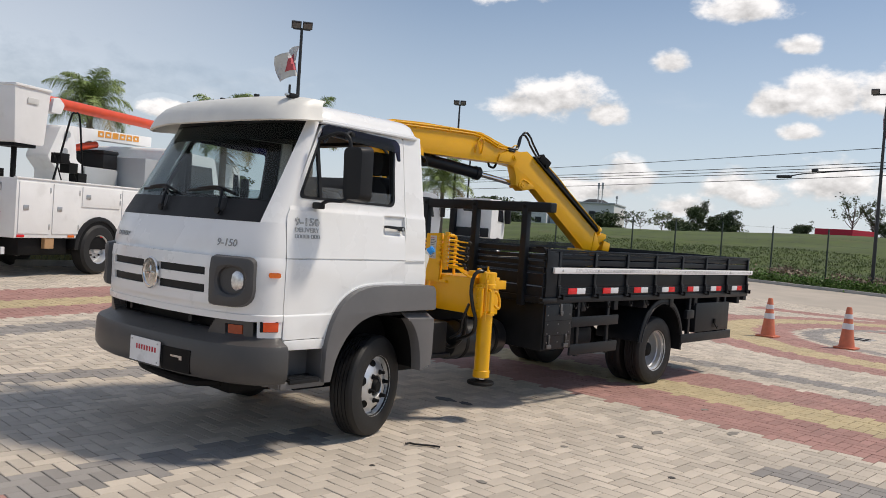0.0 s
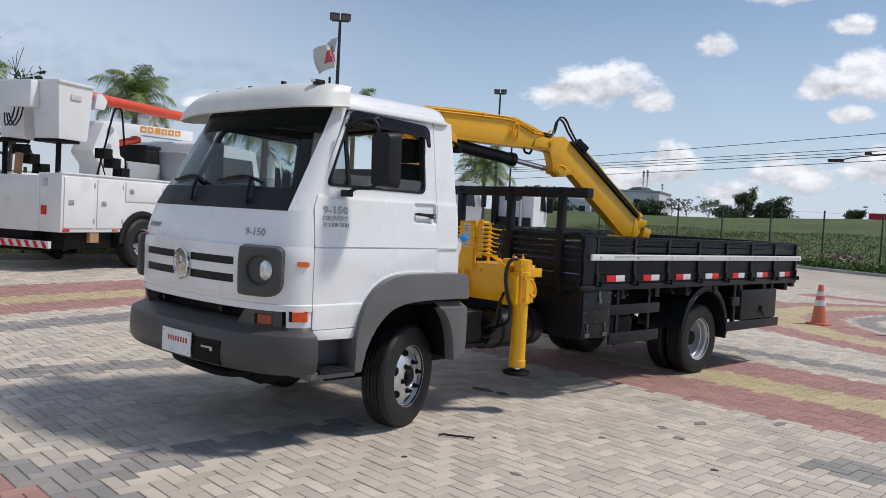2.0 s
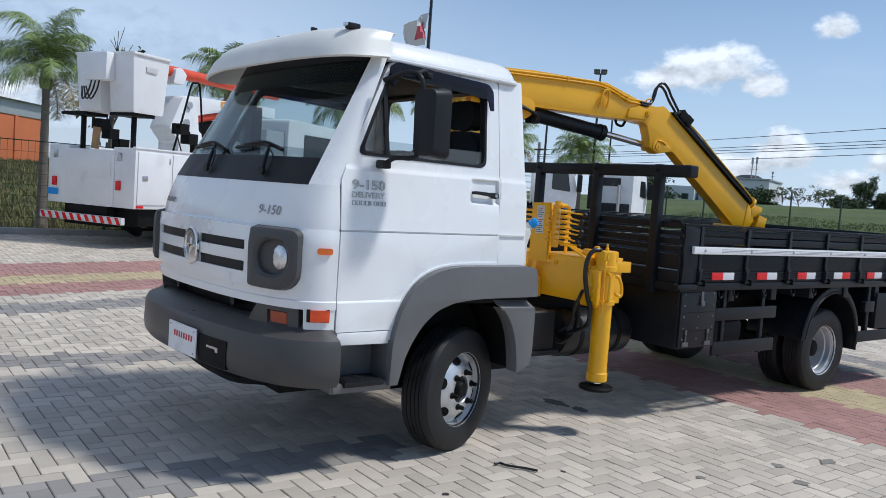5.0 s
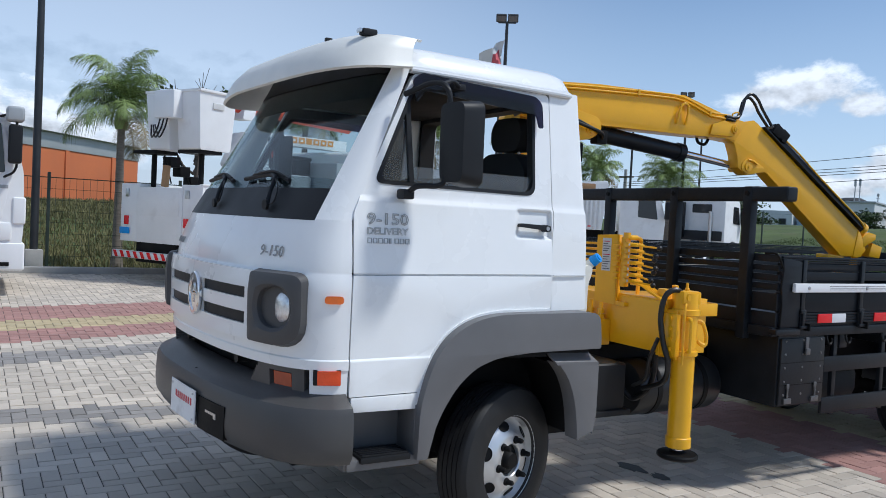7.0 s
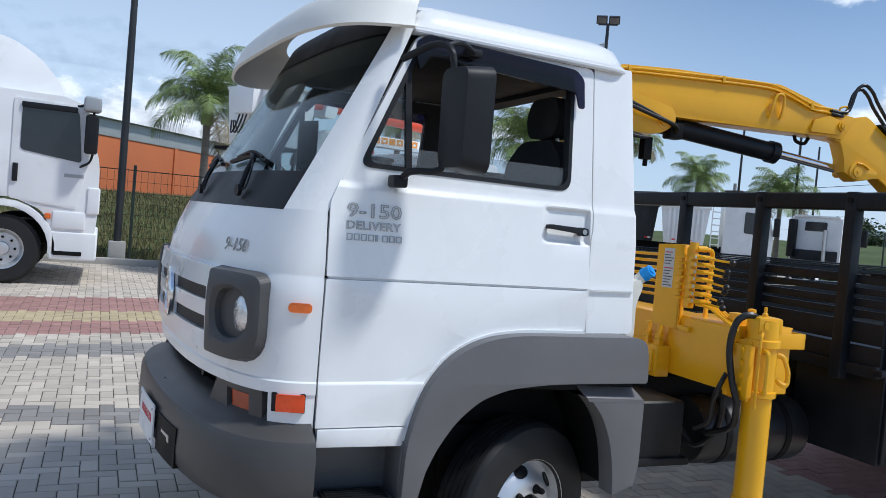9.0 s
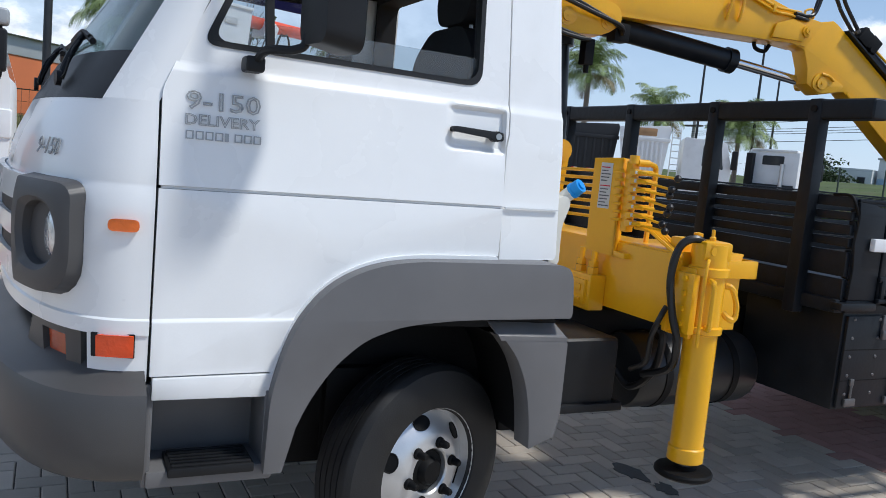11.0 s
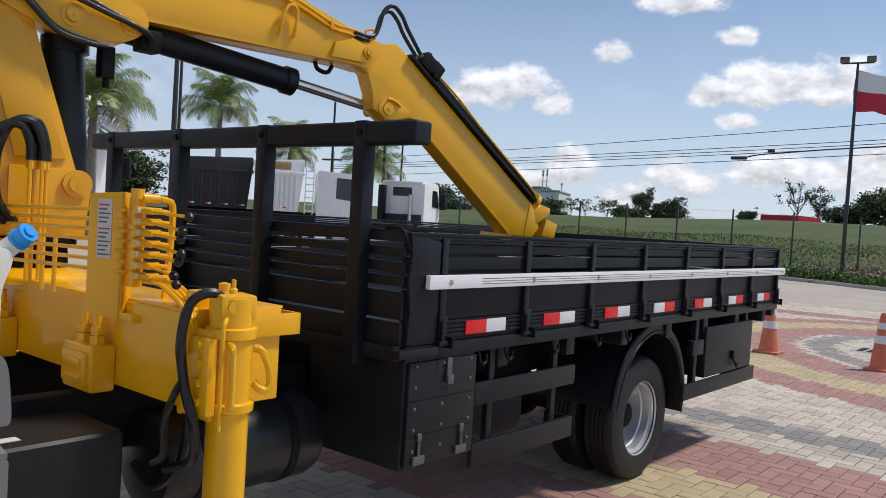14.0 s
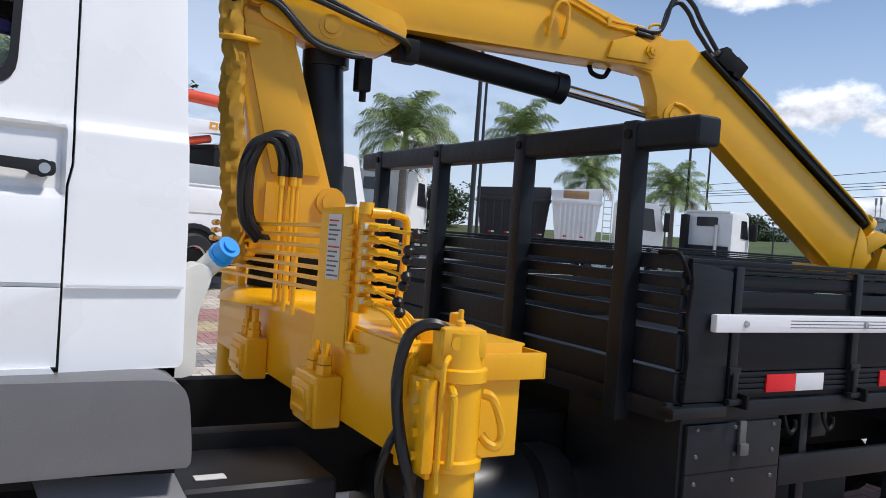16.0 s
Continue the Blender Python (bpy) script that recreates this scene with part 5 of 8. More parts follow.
def tyre(m, parent, rad=0.385, half=0.107, name="tyre"):
    p = [(0.222, -half * 0.72), (0.235, -half * 0.93), (0.28, -half * 1.0), (0.33, -half * 0.97), (rad - 0.018, -half * 0.88), (rad - 0.004, -half * 0.72)]
    for k in range(-2, 3):
        y = k * half * 0.27
        p += [(rad, y - half * 0.115), (rad, y + half * 0.095), (rad - 0.009, y + half * 0.105), (rad - 0.009, y + half * 0.145)] if k < 2 else [(rad, y - half * 0.115), (rad, y + half * 0.1)]
    p += [(rad - 0.004, half * 0.72), (rad - 0.018, half * 0.88), (0.33, half * 0.97), (0.28, half * 1.0), (0.235, half * 0.93), (0.222, half * 0.72)]
    return part(name, lathe(p, 64, m, cap=False), RUBBER, parent, sharp=28)


def wheel(name, m, parent, dual):
    """A wheel whose outer face looks along +z of m."""
    e = new(name)
    e.parent = parent
    e.matrix_parent_inverse = ROOT[parent.name].inverted()
    e.empty_display_size = 0.1
    ROOT[e.name] = Matrix.Identity(4)
    e["label"] = "black truck tyre on a silver steel rim"
    tyre(m, e)
    if dual:
        tyre(m @ Matrix.Translation((0, 0, -0.25)), e)
        prof = [(0.224, -0.085), (0.232, 0.075), (0.245, 0.092), (0.24, 0.098), (0.228, 0.092), (0.222, 0.062), (0.206, 0.056), (0.203, 0.01), (0.195, 0.002), (0.192, -0.045), (0.18, -0.085), (0.155, -0.10), (0.0, -0.10)]
    else:
        prof = [(0.224, -0.085), (0.232, 0.075), (0.245, 0.092), (0.24, 0.098), (0.230, 0.092), (0.222, 0.060), (0.214, 0.044), (0.205, 0.046), (0.180, 0.068), (0.150, 0.088), (0.128, 0.096), (0.088, 0.098), (0.082, 0.092), (0.078, 0.040), (0.0, 0.038)]
    rim = part("rim", lathe(prof, 48, m), RIM, e, "silver painted steel rim")
    dz = -0.10 if dual else 0.088
    if dual:
        bolts, hub = 0.115, [(0.09, dz), (0.09, dz + 0.05), (0.075, dz + 0.10), (0.05, dz + 0.115), (0, dz + 0.115)]
    else:
        bolts, hub = 0.108, [(0.077, dz - 0.045), (0.075, dz - 0.01), (0.052, dz - 0.005), (0.046, dz + 0.015), (0.040, dz + 0.022), (0, dz + 0.024)]
    part("hub_cap", lathe(hub, 24, m), CHASSIS, rim, "black hub")
    for k in range(6):
        a = 2 * math.pi * k / 6 + 0.2
        c = m @ Matrix.Translation((bolts * math.cos(a), bolts * math.sin(a), dz + (0.008 if not dual else -0.005)))
        part("wheel_nut", lathe([(0.021, 0), (0.019, 0.010), (0.0145, 0.013), (0.013, 0.040), (0.009, 0.046), (0, 0.046)], 12, c), CHASSIS, rim)
        if not dual:
            a += math.pi / 6
            c = m @ Matrix.Translation((0.181 * math.cos(a), 0.181 * math.sin(a), 0.0665)) @ Matrix.Rotation(a, 4, 'Z') @ Matrix.Rotation(radians(40), 4, 'Y')
            part("rim_hole", lathe([(0.036, -0.006), (0.036, 0.0035), (0.033, 0.0035), (0.031, 0.001), (0.0, 0.001)], 20, c @ Matrix.Diagonal((0.80, 1.0, 1, 1))), CHASSIS, rim, "dark vent hole")
    return e


def build_wheels():
    steer = radians(20)
    ax = Vector((math.sin(steer), -math.cos(steer), 0))
    q = ax.to_track_quat('Z', 'Y').to_matrix().to_4x4()
    q2 = (-ax).to_track_quat('Z', 'Y').to_matrix().to_4x4()
    wheel("front_wheel", Matrix.Translation((1.115, 0.215, 0.382)) @ q, truck, False)
    wheel("front_wheel", Matrix.Translation((1.115, CW - 0.215, 0.382)) @ q2, truck, False)
    for y, s in ((0.20, -1), (1.90, 1)):
        q = Vector((0, s, 0)).to_track_quat('Z', 'Y').to_matrix().to_4x4()
        wheel("rear_wheel", Matrix.Translation((5.395, y, 0.382)) @ q, truck, True)
    part("rear_axle", join(rod((5.395, 0.3, 0.382), (5.395, 1.8, 0.382), 0.07), lathe([(0.02, -0.16), (0.17, -0.06), (0.17, 0.06), (0.02, 0.16)], 20, Matrix.Translation((5.395, 1.05, 0.382)) @ Matrix.Rotation(radians(90), 4, 'Y'))), CHASSIS, truck)
    part("front_axle", box(1.07, 1.16, 0.35, 1.67, 0.30, 0.40, 0.02), CHASSIS, truck)


for f in (build_nose, build_bumper, build_flanks, build_roof, build_interior, build_mirrors, build_wheels):
    f()

# lettering on the door, read from the near side
for body, size, z, thick in (("9-150", 0.072, 1.572, 0.0017), ("DELIVERY", 0.043, 1.527, 0.0011)):
    zm = z + size * 0.36
    mm = Matrix.Translation((0.226, ys(zm) - swell(0.3, zm) - 0.002, zm)) @ Matrix.Rotation(radians(90 - 5.8), 4, 'X') @ Matrix.Translation((0, -size * 0.36, 0))
    text_part("door_lettering", body, size, mm, DECAL, truck, outline=thick, width=0.212, bend=True)
for k in range(8):
    x = 0.227 + 0.0268 * k
    if k == 4:
        w = 0.010
    else:
        w = 0.021
    part("dealer_bar", plate([(x, 1.486), (x + w, 1.486), (x + w, 1.510), (x, 1.510)], [[(x + 0.003, 1.489), (x + w - 0.003, 1.489), (x + w - 0.003, 1.507), (x + 0.003, 1.507)]] if w > 0.012 else [],
                             side(0.0062, False), side(0.002, False)), DECAL, truck, "silver lettering, a dealer's name as bars")


def build_chassis():
    for y in (0.58, 1.36):
        part("chassis_rail", box(0.35, 7.25, y, y + 0.08, 0.66, 0.88, 0.01), CHASSIS, truck)
    for x in (0.5, 1.6, 2.9, 4.0, 5.9, 7.1):
        part("cross_member", box(x, x + 0.08, 0.6, 1.42, 0.68, 0.84, 0.01), CHASSIS, truck)
    part("engine_block", box(0.35, 1.50, 0.62, 1.40, 0.40, 1.0, 0.03), CHASSIS, truck)
    # dark panels added inside the arches to hide the sunlit paving beyond
    for y in (0.36, 1.52):
        part("inner_splash_guard", join(box(0.55, 1.52, y, y + 0.03, 0.36, 1.0, 0.006), box(0.80, 1.10, y - 0.04, y + 0.08, 0.40, 0.72, 0.02)), CHASSIS, truck)
    # battery box, tank, air tanks
    bb = part("battery_box", box(1.60, 2.03, 0.24, 0.60, 0.55, 0.83, 0.025, 3), DARKPL, truck, "black plastic battery box")
    part("battery_box_foot", box(1.58, 2.06, 0.22, 0.60, 0.525, 0.56, 0.008), DARKPL, bb)
    part("box_sticker", box(1.66, 1.74, 0.30, 0.34, 0.831, 0.834, 0.0005), STICKER, bb)
    part("exhaust_silencer", box(1.55, 1.80, 0.35, 0.8, 0.42, 0.52, 0.02), CHASSIS, truck)
    tk = part("fuel_tank", lathe([(0, 0), (0.10, 0.012), (0.165, 0.03), (0.175, 0.06), (0.175, 0.70), (0.165, 0.73), (0.1, 0.745), (0, 0.75)], 36, Matrix.Translation((2.22, 0.50, 0.62)) @ Matrix.Rotation(radians(90), 4, 'Y')), TANKBLACK, truck, "black cylindrical fuel tank")
    for x in (2.38, 2.78):
        part("tank_strap", lathe([(0.176, 0), (0.180, 0.002), (0.180, 0.038), (0.176, 0.04)], 36, Matrix.Translation((x, 0.50, 0.62)) @ Matrix.Rotation(radians(90), 4, 'Y'), cap=False), CHASSIS, tk)
    part("tank_hose", tube([(2.25, 0.30, 0.98), (2.25, 0.24, 0.85), (2.24, 0.26, 0.68), (2.21, 0.36, 0.58), (2.19, 0.46, 0.64)], 0.017, 8), HOSE, tk, "black hydraulic hose")
    # washer bottle behind the cab
    wb = part("washer_bottle", join(plate(smooth([(1.515, 1.14), (1.592, 1.14), (1.598, 1.22), (1.598, 1.30), (1.606, 1.355), (1.60, 1.385), (1.57, 1.40), (1.52, 1.37)], 3), [], lambda x, z: Vector((x + 0.002 + max(0, z - 1.28) * 0.2, 0.125, z)), lambda x, z: Vector((x + 0.002 + max(0, z - 1.28) * 0.2, 0.23, z)), 0.02), tube([(1.588, 0.180, 1.345), (1.618, 0.170, 1.385), (1.643, 0.155, 1.415), (1.656, 0.142, 1.430)], 0.026, 14)), MILKY, truck, "milky plastic filler bottle")
    part("bottle_cap", join(*[rod((1.650, 0.150, 1.423), (1.662, 0.122, 1.444), 0.028, 14, w=0.004)], rod((1.648, 0.155, 1.419), (1.652, 0.146, 1.426), 0.0305, 24), rod((1.661, 0.125, 1.442), (1.664, 0.118, 1.448), 0.016, 20)), BLUE, wb, "bright blue screw cap")


BEDW = 2.32
STAKES = [3.23 + 0.607 * i for i in range(8)]


def build_bed():
    part("bed_floor", box(2.98, 7.53, 0.0, BEDW - 0.02, 0.985, 1.045, 0.006), BLACKWD, truck)
    for k in range(8):
        part("bed_bearer", box(3.1 + 0.6 * k, 3.18 + 0.6 * k, 0.02, BEDW - 0.04, 0.89, 0.985, 0.006), BLACKPT, truck)
    for k, flip in enumerate((False, True)):
        Y = (lambda y: BEDW - 0.02 - y) if flip else (lambda y: y)

        def slat(name, x0, x1, y0, y1, z0, z1, mat, parent, label="", w=0.005):
            up = 0.03 if flip and z1 > 1.05 else 0.0          # the far side sits a little higher
            return part(name, box(x0, x1, min(Y(y0), Y(y1)), max(Y(y0), Y(y1)), z0 + (up if z0 > 1.05 else 0.0), z1 + up, w), mat, parent, label)
        sd = slat("side_board", 3.03, 7.54, -0.005, 0.03, 1.135, 1.262, BLACKWD, truck, "black painted wooden side board of the bed")
        slat("side_rail", 3.03, 7.54, -0.015, 0.035, 0.985, 1.042, BLACKPT, sd)
        for z0, z1 in ((1.062, 1.078), (1.082, 1.096), (1.100, 1.114), (1.118, 1.131)):
            slat("ridge_strip", 3.03, 7.54, -0.012, 0.02, z0, z1, BLACKWD, sd, "", 0.003)
        slat("ridge_back", 3.03, 7.54, -0.002, 0.03, 1.046, 1.133, BLACKWD, sd, "", 0.003)
        slat("board_slat", 3.03, 7.54, -0.005, 0.03, 1.340, 1.392, BLACKWD, sd)
        slat("board_slat", 3.03, 7.54, -0.005, 0.03, 1.266, 1.320, BLACKWD, sd)
        slat("board_slat", 3.03, 7.54, -0.005, 0.03, 1.405, 1.445, BLACKWD, sd)
        for z0, z1 in ((1.448, 1.458), (1.461, 1.471), (1.474, 1.488)):
            slat("top_strip", 3.03, 7.54, -0.014, 0.036, z0, z1, BLACKWD, sd, "", 0.003)
        slat("white_rail", 3.11, 7.565, -0.052, -0.026, 1.266, 1.322, WHITEWD, sd, "white painted rubbing rail", 0.006)
        for z in (1.282, 1.293, 1.304):
            slat("rail_groove", 3.45, 7.5, -0.0525, -0.050, z, z + 0.003, GREYPL, sd, "", 0.0005)
        for x in STAKES:
            st = slat("stake", x - 0.018, x + 0.018, -0.026, -0.004, 1.03, 1.470, BLACKPT, sd, "", 0.005)
            slat("stake_clip", x - 0.03, x + 0.05, -0.045, -0.02, 1.035, 1.055, BLACKPT, st, "", 0.006)
            slat("stake_bolt", x + 0.03, x + 0.045, -0.06, -0.015, 1.022, 1.07, CHASSIS, st, "", 0.005)
            slat("stake_hook", x - 0.026, x + 0.026, -0.036, -0.02, 1.13, 1.155, BLACKPT, st, "", 0.006)
            slat("stake_tongue", x - 0.013, x + 0.013, -0.040, -0.022, 1.05, 1.14, BLACKPT, st, "", 0.006)
            if not flip:
                part("rail_bolt", lathe([(0.012, 0), (0.010, 0.006), (0, 0.008)], 10, Matrix.Translation((x + 0.01, -0.052, 1.294)) @ Matrix.Rotation(radians(90), 4, 'X')), STEEL, st)
        order = (0, 0, 0, 1, 0, 1, 1)
        for i in range(7):
            x0 = 3.40 + 0.607 * i
            a, b = (REDLENS, WHITELENS) if order[i] == 0 else (WHITELENS, REDLENS)
            slat("reflector", x0, x0 + 0.145, -0.018, -0.010, 1.066, 1.124, a, sd, "red reflective strip" if a is REDLENS else "white reflective strip", 0.002)
            slat("reflector", x0 + 0.145, x0 + 0.29, -0.018, -0.010, 1.066, 1.124, b, sd, "red reflective strip" if b is REDLENS else "white reflective strip", 0.002)
    tg = part("tailgate", box(7.525, 7.555, 0.02, BEDW - 0.04, 1.05, 1.262, 0.005), BLACKWD, truck, "black wooden tailgate")
    for z0, z1 in ((1.275, 1.38), (1.395, 1.488)):
        part("tailgate_slat", box(7.525, 7.555, 0.02, BEDW - 0.04, z0, z1, 0.005), BLACKWD, tg)
    # ladder-like front frame with slatted panel
    hb = part("headboard_rail", box(2.945, 3.045, -0.075, BEDW + 0.06, 1.822, 1.912, 0.018, 3), BLACKWD, truck, "black wooden top rail of the headboard")
    for y in (0.215, 0.835, 1.51, 2.16):
        part("headboard_post", box(2.94, 3.005, y - 0.034, y + 0.034, 0.95, 1.915, 0.010), BLACKWD, hb)
        part("post_bolt", rod((2.942, y, 1.87), (2.932, y, 1.87), 0.016, 10), CHASSIS, hb)
    for z0, z1 in ((0.99, 1.135), (1.145, 1.255), (1.275, 1.315), (1.330, 1.372), (1.392, 1.428), (1.448, 1.495)):
        part("headboard_slat", box(3.005, 3.03, 0.0, BEDW - 0.02, z0, z1, 0.005), BLACKWD, hb)
    part("corner_board", plate([(3.028, 1.045), (3.205, 1.045), (3.205, 1.452), (3.10, 1.470), (3.022, 1.475), (3.034, 1.40), (3.022, 1.30), (3.036, 1.18)], [], lambda x, z: Vector((x, -0.021, z)), lambda x, z: Vector((x, -0.004, z)), 0.005), BLACKWD, hb, "worn black corner board")
    part("corner_bracket", box(2.97, 3.20, -0.04, 0.02, 1.0, 1.035, 0.008), BLACKPT, hb)
    part("tie_hook", tube([(3.0, 0.10, 1.50), (3.0, 0.02, 1.50), (3.0, -0.01, 1.47), (3.03, -0.01, 1.42)], 0.007, 8), CHASSIS, hb)
    # tool box
    tb = part("tool_box", box(3.045, 3.50, 0.0, 0.55, 0.545, 1.0, 0.008), BLACKPT, truck, "black painted tool box under the bed")
    part("tool_box_door", box(3.06, 3.49, -0.018, 0.0, 0.555, 0.975, 0.006), BLACKPT, tb)
    for x in (3.13, 3.40):
        part("latch", join(box(x - 0.035, x + 0.035, -0.032, -0.018, 0.565, 0.60, 0.004), rod((x, -0.026, 0.60), (x, -0.026, 0.665), 0.006, 8), box(x - 0.012, x + 0.012, -0.03, -0.018, 0.66, 0.69, 0.003)), WORNSTEEL, tb, "worn steel latch")
    part("latch", join(box(3.28, 3.31, -0.03, -0.016, 0.90, 0.98, 0.004), box(3.275, 3.315, -0.04, -0.022, 0.87, 0.91, 0.01)), WORNSTEEL, tb, "padlocked hasp")
    for i in range(5):
        for x in (3.10, 3.27, 3.45):
            part("rivet", lathe([(0.008, 0), (0.006, 0.004), (0, 0.005)], 8, Matrix.Translation((x, -0.018, 0.62 + 0.085 * i)) @ Matrix.Rotation(radians(90), 4, 'X')), WORNSTEEL, tb)
    for z in (0.68, 0.82):
        part("box_seam", box(3.062, 3.488, -0.0195, -0.017, z, z + 0.004, 0.0005), CHASSIS, tb)
    # side guard
    for z0, z1 in ((0.742, 0.842), (0.468, 0.575)):
        rl = part("side_guard", join(box(3.51, 4.36, -0.005, 0.02, z0, z1, 0.008), box(4.345, 4.37, 0.0, 0.16, z0 + 0.004, z1 - 0.004, 0.008)), BLACKPT, truck, "black side guard rail")
    for x in (3.66, 4.20):
        part("guard_post", box(x - 0.02, x + 0.02, 0.02, 0.05, 0.45, 1.0, 0.005), BLACKPT, truck)
    for x in (3.52, 3.72, 4.12, 4.55, 4.9):
        part("rope_hook", tube([(x, 0.0, 0.99), (x, -0.012, 0.95), (x + 0.02, -0.015, 0.925), (x + 0.045, -0.012, 0.94), (x + 0.045, -0.01, 0.965)], 0.008, 6), CHASSIS, truck)
    sp = part("spare_wheel", lathe([(0.22, -0.10), (0.30, -0.107), (0.37, -0.09), (0.385, -0.05), (0.385, 0.05), (0.37, 0.09), (0.30, 0.107), (0.22, 0.10)], 40, Matrix.Translation((4.02, 0.55, 0.60)), cap=False), RUBBER, truck, "spare tyre slung under the bed")
    # rear mudguards
    for flip in (False, True):
        Y = (lambda y: BEDW - 0.06 - y) if flip else (lambda y: y)
        rr = lambda r, x0: [(5.395 + r * math.cos(radians(a)), 0.44 + r * math.sin(radians(a)) * 1.08) for a in range(-8, 181, 9)]
        o = rr(0.50, 0)
        o[0] = (5.90, 0.45)
        o2 = rr(0.475, 0)
        md = part("rear_mudguard", plate(o + o2[::-1], [], lambda x, z: Vector((x, Y(0.05), z)), lambda x, z: Vector((x, Y(0.60), z)), 0.006), BLACKPT, truck, "black rear mudguard")
        o3 = rr(0.445, 0)
        part("mudguard_flange", plate(o + o3[::-1], [], lambda x, z: Vector((x, Y(0.035), z)), lambda x, z: Vector((x, Y(0.052), z)), 0.004), BLACKPT, md)
        part("mudguard_ridge", tube([(x, Y(0.035), z) for x, z in rr(0.462, 0)], 0.007, 6, 0), BLACKPT, md)
        part("mudguard_lip", tube([(x, Y(0.05), z) for x, z in o], 0.014, 8, 0), BLACKPT, md)
    rb = part("rear_box", box(6.12, 7.03, 0.0, 0.45, 0.57, 0.92, 0.008), BLACKPT, truck, "black storage box behind the rear wheel")
    part("box_latch", join(tube([(6.62, -0.01, 0.66), (6.62, -0.03, 0.63), (6.66, -0.03, 0.60), (6.70, -0.02, 0.62)], 0.008, 6), box(6.60, 6.64, -0.02, 0.0, 0.66, 0.72, 0.004)), CHASSIS, rb)
    part("side_guard", join(box(5.78, 7.12, -0.005, 0.02, 0.455, 0.56, 0.008), box(7.10, 7.125, 0.0, 0.3, 0.46, 0.555, 0.006)), BLACKPT, truck)
    for x in (6.0, 6.95):
        part("guard_post", box(x - 0.025, x + 0.025, 0.02, 0.06, 0.5, 1.0, 0.005), BLACKPT, truck)
    part("guard_lamp_box", box(5.90, 6.08, 0.0, 0.05, 0.74, 0.84, 0.006), BLACKPT, truck)
    part("rear_beam", box(7.10, 7.18, 0.1, 2.1, 0.45, 0.60, 0.01), BLACKPT, truck)
    part("rear_sill", box(7.45, 7.54, 0.0, BEDW - 0.02, 0.93, 0.99, 0.006), BLACKPT, truck)


build_chassis()
build_bed()

# ---- the folding crane on the truck ----
CA = radians(-10.4)
CD, CN, CB = Vector((math.cos(CA), math.sin(CA), 0)), Vector((-math.sin(CA), math.cos(CA), 0)), Vector((2.33, 1.36, 0))


def cp(u, z, off=0.0):
    """A point of the crane: u along the boom's plane, z up, off behind its near face."""
    return CB + CD * u + CN * off + Vector((0, 0, z))


def cplate(name, poly, o0, o1, mat, parent, w=0.008, label=""):
    return part(name, plate(poly, [], lambda u, z: cp(u, z, o0), lambda u, z: cp(u, z, o1), w), mat, parent, label)


def pin(name, u, z, parent, r=0.055, o0=-0.03, o1=0.27):
    a, b = cp(u, z, o0), cp(u, z, o1)
    return part(name, join(rod(a, b, r, 24, w=0.006), rod(cp(u, z, o0 - 0.012), a, r * 0.62, 20), rod(cp(u, z, o0 - 0.016), cp(u, z, o0), r * 0.15, 8)), YELLOW, parent)


